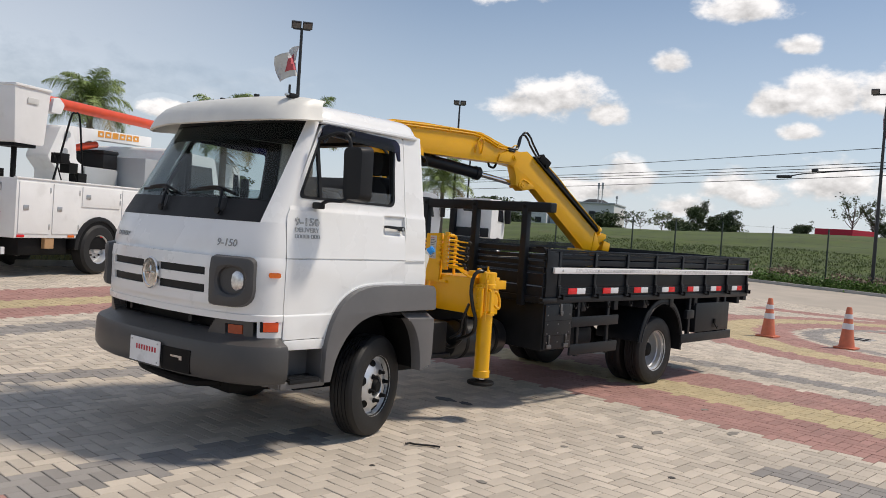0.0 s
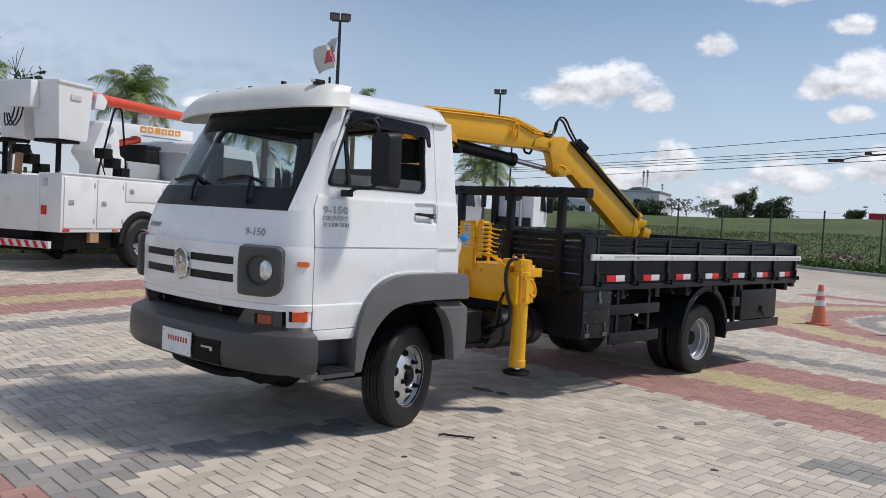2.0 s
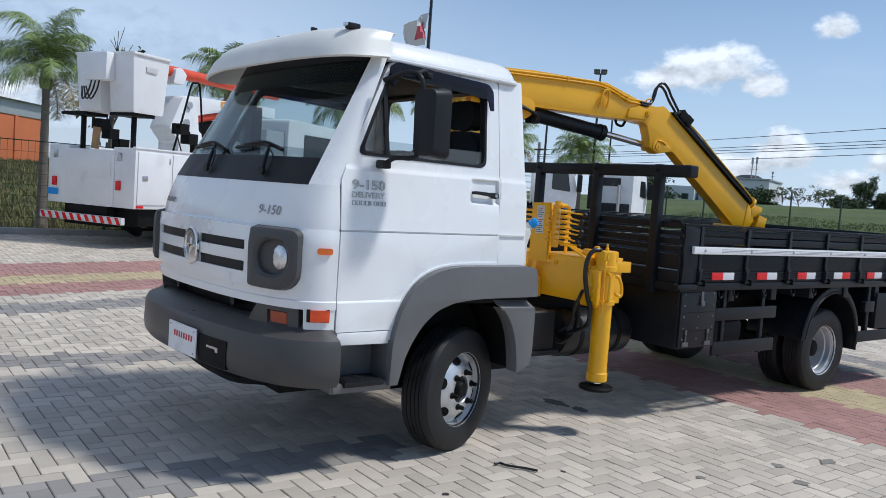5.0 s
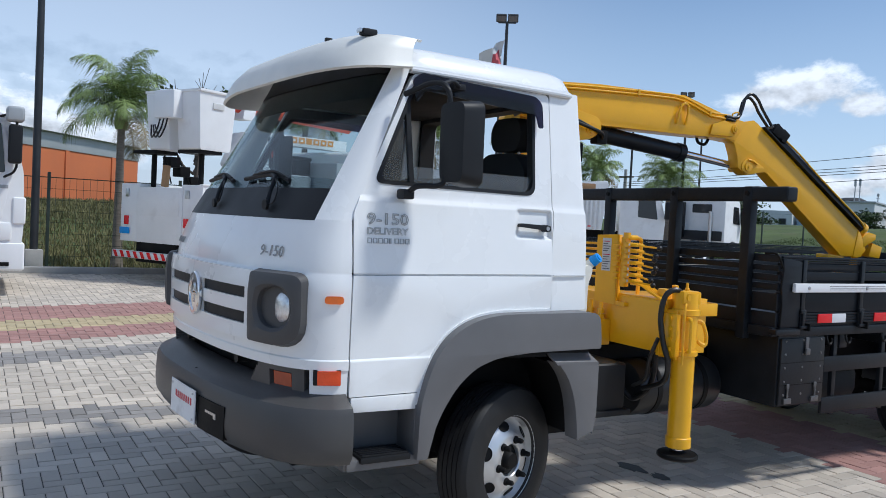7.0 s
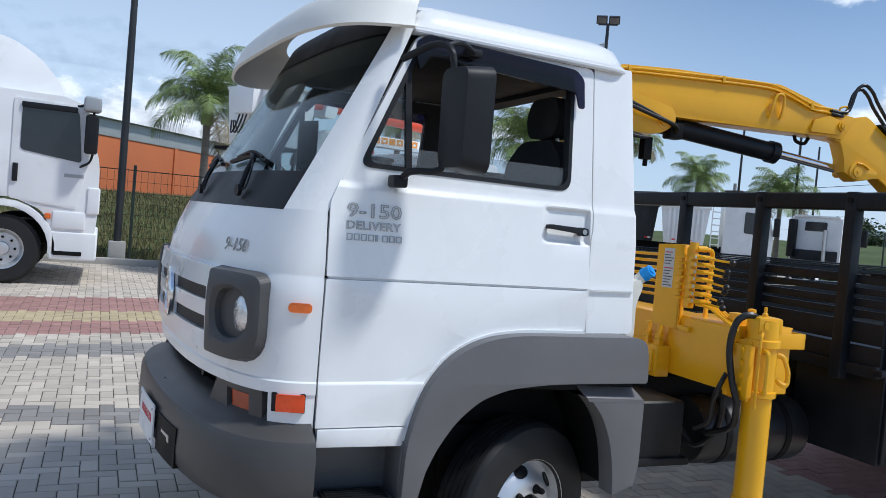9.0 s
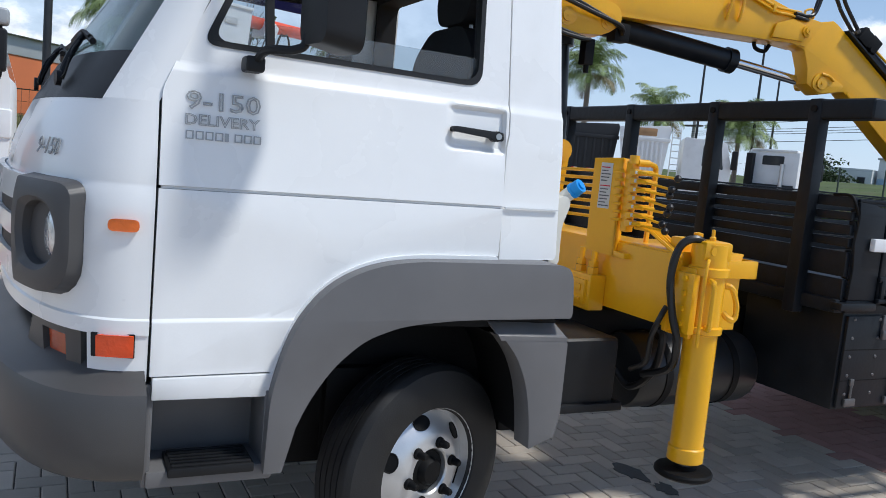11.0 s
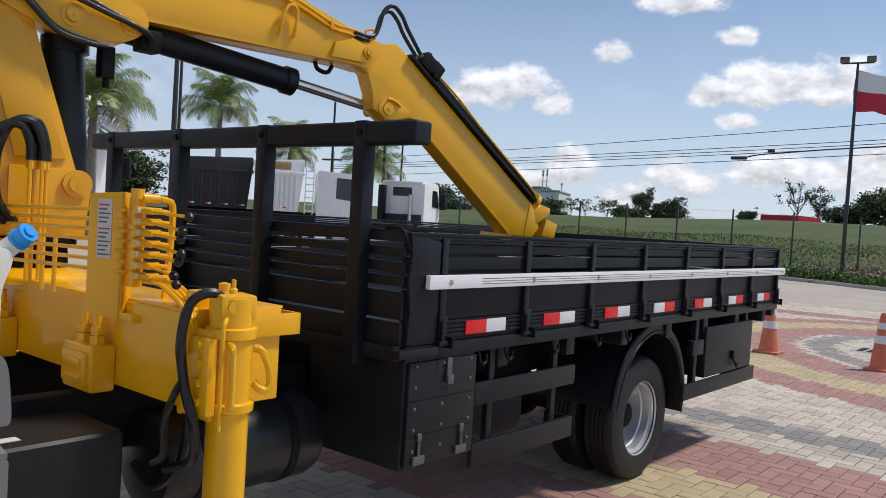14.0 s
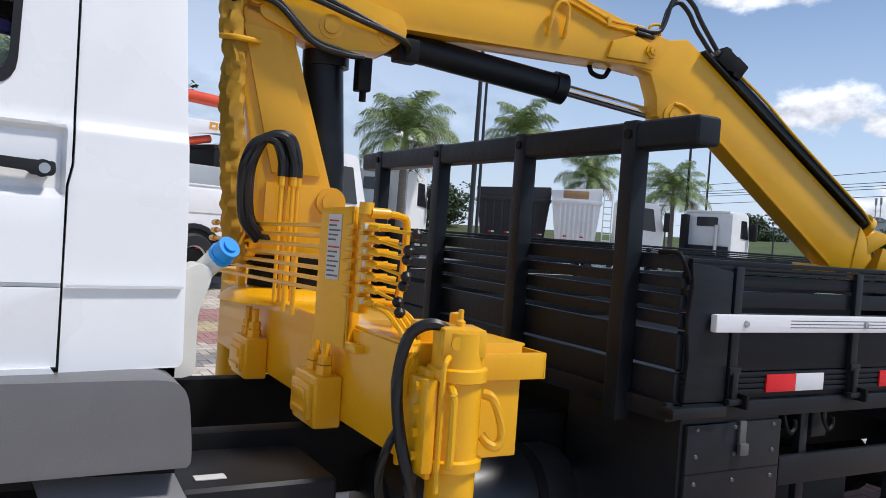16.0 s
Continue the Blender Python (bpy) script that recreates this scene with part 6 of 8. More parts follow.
def build_crane():
    col = cplate("crane_column", [(-0.39, 2.36), (-0.36, 2.42), (-0.27, 2.43), (-0.17, 2.34), (0.045, 1.66), (0.09, 1.63), (0.11, 1.58), (0.09, 1.36), (-0.27, 1.36), (-0.26, 1.66)], 0.0, 0.24, YELLOW, truck, 0.012, "yellow steel crane column")
    cplate("column_web", [(-0.345, 2.28), (-0.20, 2.26), (0.0, 1.70), (-0.20, 1.70)], -0.012, 0.0, YELLOW, col, 0.004)
    cplate("column_foot_plate", [(-0.22, 1.66), (0.06, 1.66), (0.07, 1.37), (-0.22, 1.37)], -0.016, 0.0, YELLOW, col, 0.005)
    pin("column_pin", 0.045, 1.60, col, 0.06)
    part("turntable", lathe([(0.15, 1.20), (0.155, 1.24), (0.15, 1.33), (0.185, 1.335), (0.185, 1.37)], 36, Matrix.Translation(cp(-0.10, 0, 0.12))), CHASSIS, col, "dark slewing ring under the column")
    part("turntable_base", lathe([(0.27, 1.18), (0.25, 1.205), (0.20, 1.235), (0.16, 1.24)], 36, Matrix.Translation(cp(-0.10, 0, 0.12))), YELLOW, col)
    b1 = cplate("crane_boom", [(-0.40, 2.40), (-0.385, 2.47), (-0.31, 2.505), (-0.25, 2.51), (-0.175, 2.575), (-0.06, 2.63), (0.3, 2.645), (1.035, 2.637), (1.445, 2.515), (1.62, 2.485), (1.52, 2.335), (1.416, 2.345), (0.978, 2.345), (0.31, 2.35), (0.31, 2.29), (0.225, 2.24), (0.10, 2.262), (-0.05, 2.23), (-0.20, 2.29), (-0.33, 2.335)],
                0.0, 0.17, YELLOW, truck, 0.010, "yellow steel main boom of the crane")
    cplate("boom_rib", [(-0.06, 2.50), (0.31, 2.30), (0.31, 2.285), (-0.06, 2.485)], -0.010, 0.0, YELLOW, b1, 0.003)
    cplate("boom_cheek", round_poly([(-0.30, 2.32), (-0.05, 2.22), (0.23, 2.235), (0.325, 2.31), (0.30, 2.40), (0.0, 2.47), (-0.22, 2.49)], 0.05), -0.018, 0.0, YELLOW, b1, 0.006)
    pin("boom_pin", 0.0, 2.31, b1, 0.05, -0.025)
    pin("boom_pin", -0.30, 2.42, b1, 0.065, -0.03)
    pin("boom_pin", 0.24, 2.31, b1, 0.045, -0.025)
    # pipes and guard along the boom's top edge
    for k, dz in enumerate((0.016, -0.016)):
        part("boom_pipe", tube([cp(-0.14, 2.585 + dz * 0.7, -0.010), cp(0.0, 2.60 + dz * 0.7, -0.010), cp(0.35, 2.61 + dz * 0.8, -0.010), cp(0.81, 2.617 + dz * 0.8, -0.010), cp(1.02, 2.604 + dz * 0.8, -0.010), cp(1.265, 2.522 + dz * 0.8, -0.010), cp(1.36, 2.512 + dz * 0.8, -0.012), cp(1.45, 2.505 + dz, -0.012)], 0.0075, 8), YELLOW, b1)
    for u, z in ((-0.02, 2.598), (0.62, 2.615), (1.265, 2.522)):
        cplate("pipe_clamp", [(u - 0.010, z - 0.024), (u + 0.010, z - 0.024), (u + 0.010, z + 0.024), (u - 0.010, z + 0.024)], -0.020, 0.0, YELLOW, b1, 0.003)
    part("boom_handle", tube([cp(0.968, 2.418, -0.006), cp(0.970, 2.47, -0.022), cp(0.980, 2.53, -0.028), cp(1.010, 2.568, -0.028), cp(1.045, 2.560, -0.028), cp(1.052, 2.51, -0.026), cp(1.047, 2.46, -0.022), cp(1.046, 2.418, -0.006)], 0.0095, 8), YELLOW, b1)
    part("guide_loop", tube([cp(1.50, 2.50, 0.02), cp(1.50, 2.542, 0.02), cp(1.553, 2.556, 0.02), cp(1.56, 2.505, 0.02)], 0.007, 8, 3), YELLOW, b1)
    cplate("boom_lug", [(1.27, 2.36), (1.48, 2.36), (1.50, 2.45), (1.40, 2.48), (1.29, 2.44)], -0.02, 0.0, YELLOW, b1, 0.005)
    pin("boom_pin", 1.50, 2.42, b1, 0.035, -0.03)
    part("boom_hook", tube([cp(1.25, 2.35, 0.12), cp(1.27, 2.31, 0.12), cp(1.33, 2.30, 0.12), cp(1.36, 2.34, 0.12)], 0.012, 8), CHASSIS, b1)
    # knuckle and lower boom
    b2 = cplate("knuckle_boom", [(1.50, 2.47), (1.61, 2.492), (1.70, 2.510), (1.735, 2.492), (2.855, 1.692), (2.895, 1.630), (2.885, 1.470), (2.668, 1.472), (1.835, 2.110), (1.78, 2.10), (1.66, 2.075), (1.57, 2.13), (1.56, 2.22), (1.52, 2.32), (1.42, 2.35), (1.40, 2.40)],
                0.01, 0.125, YELLOW, truck, 0.010, "yellow knuckle boom folded down to the bed")
    cplate("knuckle_cheek", round_poly([(1.600, 2.115), (1.66, 2.082), (1.77, 2.10), (1.83, 2.14), (1.74, 2.185), (1.65, 2.205), (1.605, 2.17)], 0.03), 0.0, 0.012, YELLOW, b2, 0.003)
    part("knuckle_pin", join(rod(cp(1.662, 2.140, -0.010), cp(1.662, 2.140, 0.2), 0.034, 24, w=0.006), rod(cp(1.662, 2.140, -0.016), cp(1.662, 2.140, 0.0), 0.010, 12)), YELLOW, b2)
    part("pin_keeper", tube([cp(1.655, 2.195, -0.004), cp(1.70, 2.187, -0.010), cp(1.745, 2.165, -0.004)], 0.008, 8), YELLOW, b2)
    part("boom_edge", tube([cp(1.855, 2.102, 0.006), cp(2.655, 1.489, 0.006)], 0.009, 6, 0), YELLOW, b2)
    cplate("boom_end_collar", [(2.845, 1.698), (2.885, 1.645), (2.938, 1.530), (2.885, 1.466), (2.80, 1.466)], 0.002, 0.14, YELLOW, b2, 0.008)
    cplate("boom_end_foot", [(3.015, 1.592), (3.128, 1.560), (3.103, 1.462), (2.979, 1.475)], 0.01, 0.13, YELLOW, b2, 0.008)
    cplate("boom_end_plate", [(2.55, 1.445), (2.72, 1.435), (2.72, 1.472), (2.55, 1.485)], 0.02, 0.15, YELLOW, b2, 0.006)
    part("boom_end_hook", join(rod(cp(2.96, 1.52, 0.12), cp(2.92, 1.36, 0.12), 0.03, 12), box(5.0, 5.16, 0.86, 1.0, 1.28, 1.33, 0.01)), YELLOW, b2)
    part("end_rod", rod(cp(2.90, 1.61, 0.06), cp(3.04, 1.54, 0.06), 0.022, 16), CHROME, b2)
    # extension ram on the lower boom's back
    d = (cp(2.83, 1.705) - cp(1.80, 2.425)).normalized()
    up = Vector((0, 0, 1)) - d * d.z
    up.normalize()
    P = lambda s, h, off: cp(1.80, 2.425, off) + d * s + up * h
    er = part("extension_ram", rod(P(0.10, 0.055, 0.065), P(1.32, 0.052, 0.065), 0.053, 24), BLACKPT, truck, "black extension ram on the boom's back")
    part("ram_guard", box(-0.03, 0.03, -0.012, 0.0, 0, 1, 0.004, m=aim(P(-0.03, 0.03, 0.012), P(1.28, 0.03, 0.012))[0] @ Matrix.Diagonal((1, 1, 1.31, 1))), BLACKPT, er)
    part("ram_pipe", tube([P(0.16, 0.088, 0.012), P(0.40, 0.092, 0.010), P(0.62, 0.080, 0.008), P(0.95, 0.076, 0.008), P(1.22, 0.072, 0.006), P(1.29, 0.060, 0.004), P(1.33, 0.052, 0.01)], 0.0075, 8), YELLOW, er, "yellow pipe")
    vm = aim(P(0.05, 0.085, 0.025), P(0.3, 0.085, 0.025))[0]
    vb = part("valve_block", join(box(-0.042, 0.042, -0.045, 0.045, 0.0, 0.085, 0.008, m=vm), box(-0.030, 0.030, -0.03, 0.06, 0.085, 0.165, 0.008, m=vm), rod(P(0.09, 0.13, 0.03), P(0.09, 0.155, 0.03), 0.014, 6), rod(P(0.165, 0.05, 0.0), P(0.165, 0.05, -0.03), 0.015, 6)), CHASSIS, er, "black hose valve block")
    part("valve_fitting", join(rod(P(0.03, 0.09, 0.02), P(0.06, 0.085, 0.02), 0.016, 6), rod(P(0.03, 0.075, 0.06), P(0.06, 0.075, 0.06), 0.016, 6)), WORNSTEEL, vb)
    part("ram_collar", rod(P(1.318, 0.052, 0.065), P(1.352, 0.052, 0.065), 0.066, 24, w=0.006), YELLOW, er)
    part("collar_rod", rod(P(1.35, 0.052, 0.065), P(1.46, 0.052, 0.065), 0.030, 16), CHROME, er, "bright chromed rod end")
    cplate("boom_end_block", [(2.890, 1.640), (2.961, 1.680), (3.036, 1.664), (3.036, 1.621), (2.905, 1.548)], 0.0, 0.13, YELLOW, b2, 0.006)
    for k, o in enumerate((0.02, 0.06)):
        e = 0.022 * k
        part("boom_hose", tube([cp(1.43, 2.51 - e * 0.8, -0.012), cp(1.49, 2.508 - e, -0.010), cp(1.545, 2.525 - e, o - 0.02), cp(1.578 + e * 0.4, 2.58 - e, o - 0.01), cp(1.614 + e * 0.4, 2.675 - e, o), cp(1.672 + e * 0.2, 2.712 - e, o), cp(1.735, 2.672 - e, o), cp(1.785, 2.60 - e, o), P(0.07 - e, 0.085, o)], 0.0115, 10), HOSE, b2, "black hydraulic hose")
        part("hose_ferrule", tube([cp(1.41, 2.512 - e * 0.8, -0.012), cp(1.455, 2.509 - e * 0.9, -0.011)], 0.0135, 10, 0), HOSE, b2)
    # main ram between column side and knuckle
    rm = part("boom_ram", join(rod(cp(0.20, 2.325, 0.12), cp(1.07, 2.222, 0.12), 0.062, 28), rod(cp(1.07, 2.222, 0.12), cp(1.125, 2.215, 0.12), 0.072, 28, w=0.008)), BLACKPT, truck, "black hydraulic boom ram")
    part("ram_rod", rod(cp(1.12, 2.216, 0.12), cp(1.64, 2.150, 0.12), 0.028, 20), CHROME, rm, "bright chromed ram rod")
    part("ram_valve", box(-0.05, 0.05, -0.04, 0.04, -0.05, 0.05, 0.01, m=Matrix.Translation(cp(0.33, 2.265, 0.03))), CHASSIS, rm)
    # upright lift ram
    lr = part("lift_ram", join(rod(cp(0.055, 1.45, 0.13), cp(0.002, 2.17, 0.13), 0.085, 32), rod(cp(0.012, 2.17, 0.13), cp(0.01, 2.235, 0.13), 0.098, 32, w=0.008)), BLACKPT, truck, "black upright lift ram")
    part("ram_rod", rod(cp(0.012, 2.23, 0.13), cp(0.005, 2.33, 0.13), 0.04, 20), CHROME, lr)
    part("ram_valve", join(box(-0.03, 0.03, -0.03, 0.03, -0.08, 0.06, 0.008, m=Matrix.Translation(cp(0.15, 2.15, 0.02))), rod(cp(0.155, 2.08, 0.02), cp(0.155, 2.03, 0.02), 0.015, 10)), CHASSIS, lr)
    # hoses over the column's head
    for k in range(2):
        o = -0.03 - 0.02 * k
        part("boom_hose", tube([cp(-0.40, 2.36, o), cp(-0.36, 2.44 - 0.03 * k, o), cp(-0.26, 2.455 - 0.03 * k, o - 0.02), cp(-0.10, 2.43 - 0.03 * k, o - 0.02), cp(0.12, 2.36 - 0.02 * k, o - 0.01), cp(0.30, 2.29, o), cp(0.33, 2.25, o + 0.03)], 0.012, 8), HOSE, col, "black hydraulic hose")
        part("boom_hose", tube([cp(-0.40, 2.35, o), cp(-0.33, 2.395 - 0.015 * k, o), cp(-0.22, 2.37 - 0.02 * k, o - 0.02), cp(-0.08, 2.25 - 0.02 * k, o - 0.01), cp(0.05, 2.215 - 0.015 * k, o), cp(0.14, 2.20, o + 0.02)], 0.012, 8), HOSE, col)
        part("boom_hose", tube([cp(-0.40, 2.36, 0.03 * k), cp(-0.405, 2.43, 0.03 * k), cp(-0.35, 2.515, 0.03 * k), cp(-0.26, 2.565, 0.03 * k), cp(-0.14, 2.60, 0.0)], 0.014, 8), HOSE, col)
    part("hose_sleeve", tube([cp(-0.39, 2.37, -0.01), cp(-0.385, 2.27, -0.01), cp(-0.37, 2.16, -0.01), cp(-0.372, 2.0, 0.0), cp(-0.357, 1.8, 0.0), cp(-0.345, 1.62, 0.0), cp(-0.33, 1.46, 0.02), cp(-0.30, 1.34, 0.04)], 0.046, 18, 14, wrinkle=0.42), SLEEVE, col, "crumpled yellow cloth hose sleeve")
    part("sleeve_strap", tube([cp(-0.43, 2.21, -0.03), cp(-0.37, 2.205, -0.065), cp(-0.28, 2.21, -0.02)], 0.012, 8), YELLOW, col)
    # black hoses looping to the pipe bundle
    for k in range(4):
        x, o = 0.022 * k, -0.19 + 0.025 * (k % 2)
        part("loop_hose", tube([cp(-0.25 + x * 0.6, 1.43, o + 0.05), cp(-0.315 + x * 0.5, 1.52, o + 0.02), cp(-0.325 + x * 0.5, 1.70, o), cp(-0.285 + x * 0.7, 1.80 + 0.008 * k, o), cp(-0.215 + x * 0.9, 1.81 + 0.008 * k, o), cp(-0.185 + x, 1.75, o), cp(-0.18 + x, 1.68, o)], 0.017, 8), HOSE, col, "black looped hydraulic hose")
        part("riser_pipe", join(rod(cp(-0.18 + x, 1.20, o), cp(-0.18 + x, 1.68, o), 0.008, 8), rod(cp(-0.18 + x, 1.645, o), cp(-0.18 + x, 1.70, o), 0.014, 8)), YELLOW, col)


def build_outrigger():
    beam = part("outrigger_beam", plate([(2.14, 0.905), (2.50, 0.905), (2.50, 1.195), (2.14, 1.205)], [], lambda x, z: Vector((x, 0.12, z)), lambda x, z: Vector((x, 2.12, z)), 0.012), YELLOW, truck, "yellow steel outrigger beam across the chassis")
    part("beam_lip", box(2.13, 2.51, 0.105, 0.125, 0.89, 1.215, 0.006), YELLOW, beam)
    part("beam_top_plate", box(2.15, 2.52, 0.11, 0.60, 1.203, 1.213, 0.003), YELLOW, beam)
    part("beam_bracket", join(box(2.36, 2.58, 0.085, 0.10, 1.112, 1.188, 0.004), box(2.57, 2.582, 0.085, 0.22, 1.112, 1.188, 0.004)), YELLOW, beam)
    # clamps with studs
    for y in (0.52, 1.30):
        cl = part("beam_clamp", join(box(2.05, 2.14, y, y + 0.20, 0.885, 1.045, 0.012, 3), box(2.035, 2.06, y + 0.02, y + 0.18, 0.91, 1.02, 0.006)), YELLOW, beam, "yellow clamp block, raised lettering as a bar")
        part("clamp_bar", join(box(2.028, 2.037, y + 0.04, y + 0.15, 0.968, 1.0, 0.004), box(2.028, 2.037, y + 0.04, y + 0.16, 0.925, 0.94, 0.003)), YELLOW, cl)
        for dy in (0.05, 0.14):
            part("clamp_stud", join(rod((2.095, y + dy, 1.03), (2.095, y + dy, 1.155), 0.014, 10), rod((2.095, y + dy, 1.045), (2.095, y + dy, 1.075), 0.027, 6), rod((2.095, y + dy, 1.078), (2.095, y + dy, 1.105), 0.024, 6)), YELLOW, cl)
    # leg
    lx, ly = 2.25, 0.025
    M = Matrix.Translation((lx, ly, 0))
    leg = part("outrigger_leg", lathe([(0.080, 0.37), (0.088, 0.375), (0.088, 0.43), (0.080, 0.435), (0.080, 0.90), (0.096, 0.905), (0.098, 0.93), (0.083, 0.935), (0.083, 1.13), (0.098, 1.135), (0.098, 1.165), (0.085, 1.17), (0.085, 1.26)], 32, M), YELLOW, truck, "yellow tubular outrigger leg, raised off the ground")
    head = M @ Matrix.Rotation(radians(-14), 4, 'Z')
    part("leg_head", join(box(-0.072, 0.072, -0.072, 0.072, 1.195, 1.272, 0.016, 2, m=head), lathe([(0.016, 1.27), (0.016, 1.285), (0.009, 1.29), (0.009, 1.315), (0, 1.317)], 12, M), rod(head @ Vector((-0.03, -0.07, 1.235)), head @ Vector((-0.03, -0.082, 1.235)), 0.017, 16)), YELLOW, leg)
    part("leg_rod", lathe([(0.045, 0.32), (0.045, 0.40)], 20, M), CHROME, leg)
    part("foot_plate", lathe([(0.05, 0.355), (0.06, 0.345), (0.135, 0.338), (0.142, 0.33), (0.142, 0.318), (0.13, 0.31), (0, 0.31)], 36, M), CHASSIS, leg, "round black foot plate")
    part("leg_flange", join(box(2.145, 2.165, 0.0, 0.16, 0.88, 1.16, 0.004), box(2.12, 2.16, -0.02, 0.14, 0.90, 1.14, 0.006)), YELLOW, leg)
    for k in range(4):
        part("flange_bolt", rod((2.122, 0.03, 0.94 + 0.06 * k), (2.105, 0.03, 0.94 + 0.06 * k), 0.013, 6), YELLOW, leg)
    part("leg_handle", tube([(2.185, -0.06, 1.12), (2.17, -0.10, 1.115), (2.17, -0.105, 1.08), (2.17, -0.105, 0.98), (2.17, -0.10, 0.94), (2.19, -0.06, 0.935)], 0.013, 8), YELLOW, leg)
    part("leg_handle", tube([(2.325, -0.02, 1.10), (2.35, -0.04, 1.09), (2.375, -0.05, 1.04), (2.385, -0.05, 0.99), (2.37, -0.05, 0.965), (2.345, -0.04, 0.97), (2.33, -0.02, 0.99)], 0.014, 8), YELLOW, leg)
    part("leg_pipe", tube([(2.20, -0.02, 1.20), (2.165, -0.05, 1.19), (2.155, -0.055, 1.14), (2.155, -0.055, 0.86)], 0.009, 8), YELLOW, leg)
    part("leg_hose", tube([(2.24, 0.03, 1.24), (2.18, 0.04, 1.275), (2.12, 0.06, 1.24), (2.10, 0.07, 1.12), (2.11, 0.05, 0.98), (2.135, 0.03, 0.86), (2.17, 0.09, 0.74), (2.2, 0.28, 0.66)], 0.016, 8), HOSE, leg, "thick black hydraulic hose")
    part("leg_hose", tube([(2.15, 0.12, 1.0), (2.11, 0.11, 0.95), (2.10, 0.14, 0.86), (2.14, 0.2, 0.74), (2.2, 0.36, 0.66)], 0.012, 8), HOSE, leg)
    # slim the leg and its fittings round its axis
    slim = Matrix.Translation((lx, ly, 0)) @ Matrix.Diagonal((0.82, 0.82, 1, 1)) @ Matrix.Translation((-lx, -ly, 0))
    for o in [leg] + [c for c in leg.children if c.name.split(".")[0] != "leg_hose"]:
        o.data.transform(slim)
    part("far_leg", lathe([(0.08, 0.37), (0.08, 1.26), (0, 1.27)], 24, Matrix.Translation((lx, 2.22, 0))), YELLOW, truck)


def build_controls():
    a, b = Vector((2.060, 0.597, 0)), Vector((2.113, 0.460, 0))
    d = (b - a).normalized()
    nn = Vector((-d.y, d.x, 0))          # towards +x
    Q = lambda s, z, o=0.0: a + d * s + nn * o + Vector((0, 0, z))
    L = (b - a).length
    pl = part("control_stand", join(plate([(0, 1.155), (L, 1.14), (L, 1.572), (0, 1.562)], [], lambda s, z: Q(s, z, 0), lambda s, z: Q(s, z, 0.012), 0.003),
                                    plate([(0, 1.14), (0.05, 1.14), (0.05, 1.57), (0, 1.57)], [], lambda o, z: Q(L, z, o), lambda o, z: Q(L - 0.012, z, o), 0.003),
                                    box(2.11, 2.19, 0.38, 0.46, 1.14, 1.165, 0.004)), YELLOW, truck, "yellow control stand with instruction sticker")
    st = part("instruction_sticker", plate([(0.040, 1.345), (0.098, 1.345), (0.098, 1.545), (0.040, 1.545)], [], lambda s, z: Q(s, z, -0.003), lambda s, z: Q(s, z, -0.001)), STICKER, pl)
    for k in range(12):
        z = 1.355 + 0.0145 * k + (0.008 if k > 6 else 0)
        w = 0.094 - 0.008 * ((k * 2) % 3)
        part("sticker_line", plate([(0.045, z), (w, z), (w, z + 0.005), (0.045, z + 0.005)], [], lambda s, z: Q(s, z, -0.0045), lambda s, z: Q(s, z, -0.003)), REDINK if k in (6, 11) else INK, st)
    vb = part("valve_bank", box(2.12, 2.16, 0.405, 0.45, 1.255, 1.56, 0.008), YELLOW, truck, "yellow control valve bank with black lever knobs")
    part("valve_inlet", join(rod((2.13, 0.41, 1.55), (2.13, 0.41, 1.585), 0.022, 12), rod((2.14, 0.40, 1.555), (2.20, 0.40, 1.555), 0.016, 12)), YELLOW, vb)
    for k in range(7):
        z = 1.296 + 0.0363 * k
        part("valve_section", join(box(2.11, 2.155, 0.375, 0.41, z - 0.014, z + 0.013, 0.005), rod((2.145, 0.37, z), (2.185, 0.355, z), 0.012, 10), rod((2.18, 0.357, z), (2.21, 0.345, z - 0.004), 0.008, 8), rod((2.13, 0.377, z), (2.145, 0.335, z - 0.003), 0.010, 8)), YELLOW, vb)
        part("valve_tag", box(2.112, 2.138, 0.3725, 0.3755, z - 0.007, z + 0.007, 0.0005), STICKER, vb)
        tip = Vector((2.16 + 0.006 * k * (0.7 if k % 2 else 1.0), 0.205 + 0.012 * ((k * 2) % 3), z - 0.012 - 0.010 * (k % 2)))
        lv = part("control_lever", rod((2.145, 0.335, z - 0.003), tip, 0.0055, 8), YELLOW, vb)
        part("lever_knob", lathe([(0, -0.017), (0.010, -0.013), (0.016, -0.003), (0.0165, 0.003), (0.010, 0.013), (0.0, 0.017)], 16, Matrix.Translation(tip)), HOSE, lv, "black ball knob")
        part("linkage_rod", join(rod((2.11, 0.44, 1.305 + 0.0345 * k), (2.03 + 0.012 * (k % 2), 1.80 + 0.03 * (k % 3), 1.277 + 0.0345 * k), 0.0075, 8), rod((2.03 + 0.012 * (k % 2), 1.79 + 0.03 * (k % 3), 1.277 + 0.0345 * k), (2.03 + 0.012 * (k % 2), 1.86 + 0.03 * (k % 3), 1.275 + 0.0345 * k), 0.013, 8)), YELLOW, vb)
    part("valve_pipe", tube([(2.20, 0.40, 1.555), (2.255, 0.435, 1.55), (2.285, 0.45, 1.53), (2.285, 0.45, 1.42), (2.27, 0.44, 1.30), (2.25, 0.42, 1.205)], 0.012, 8), YELLOW, vb)
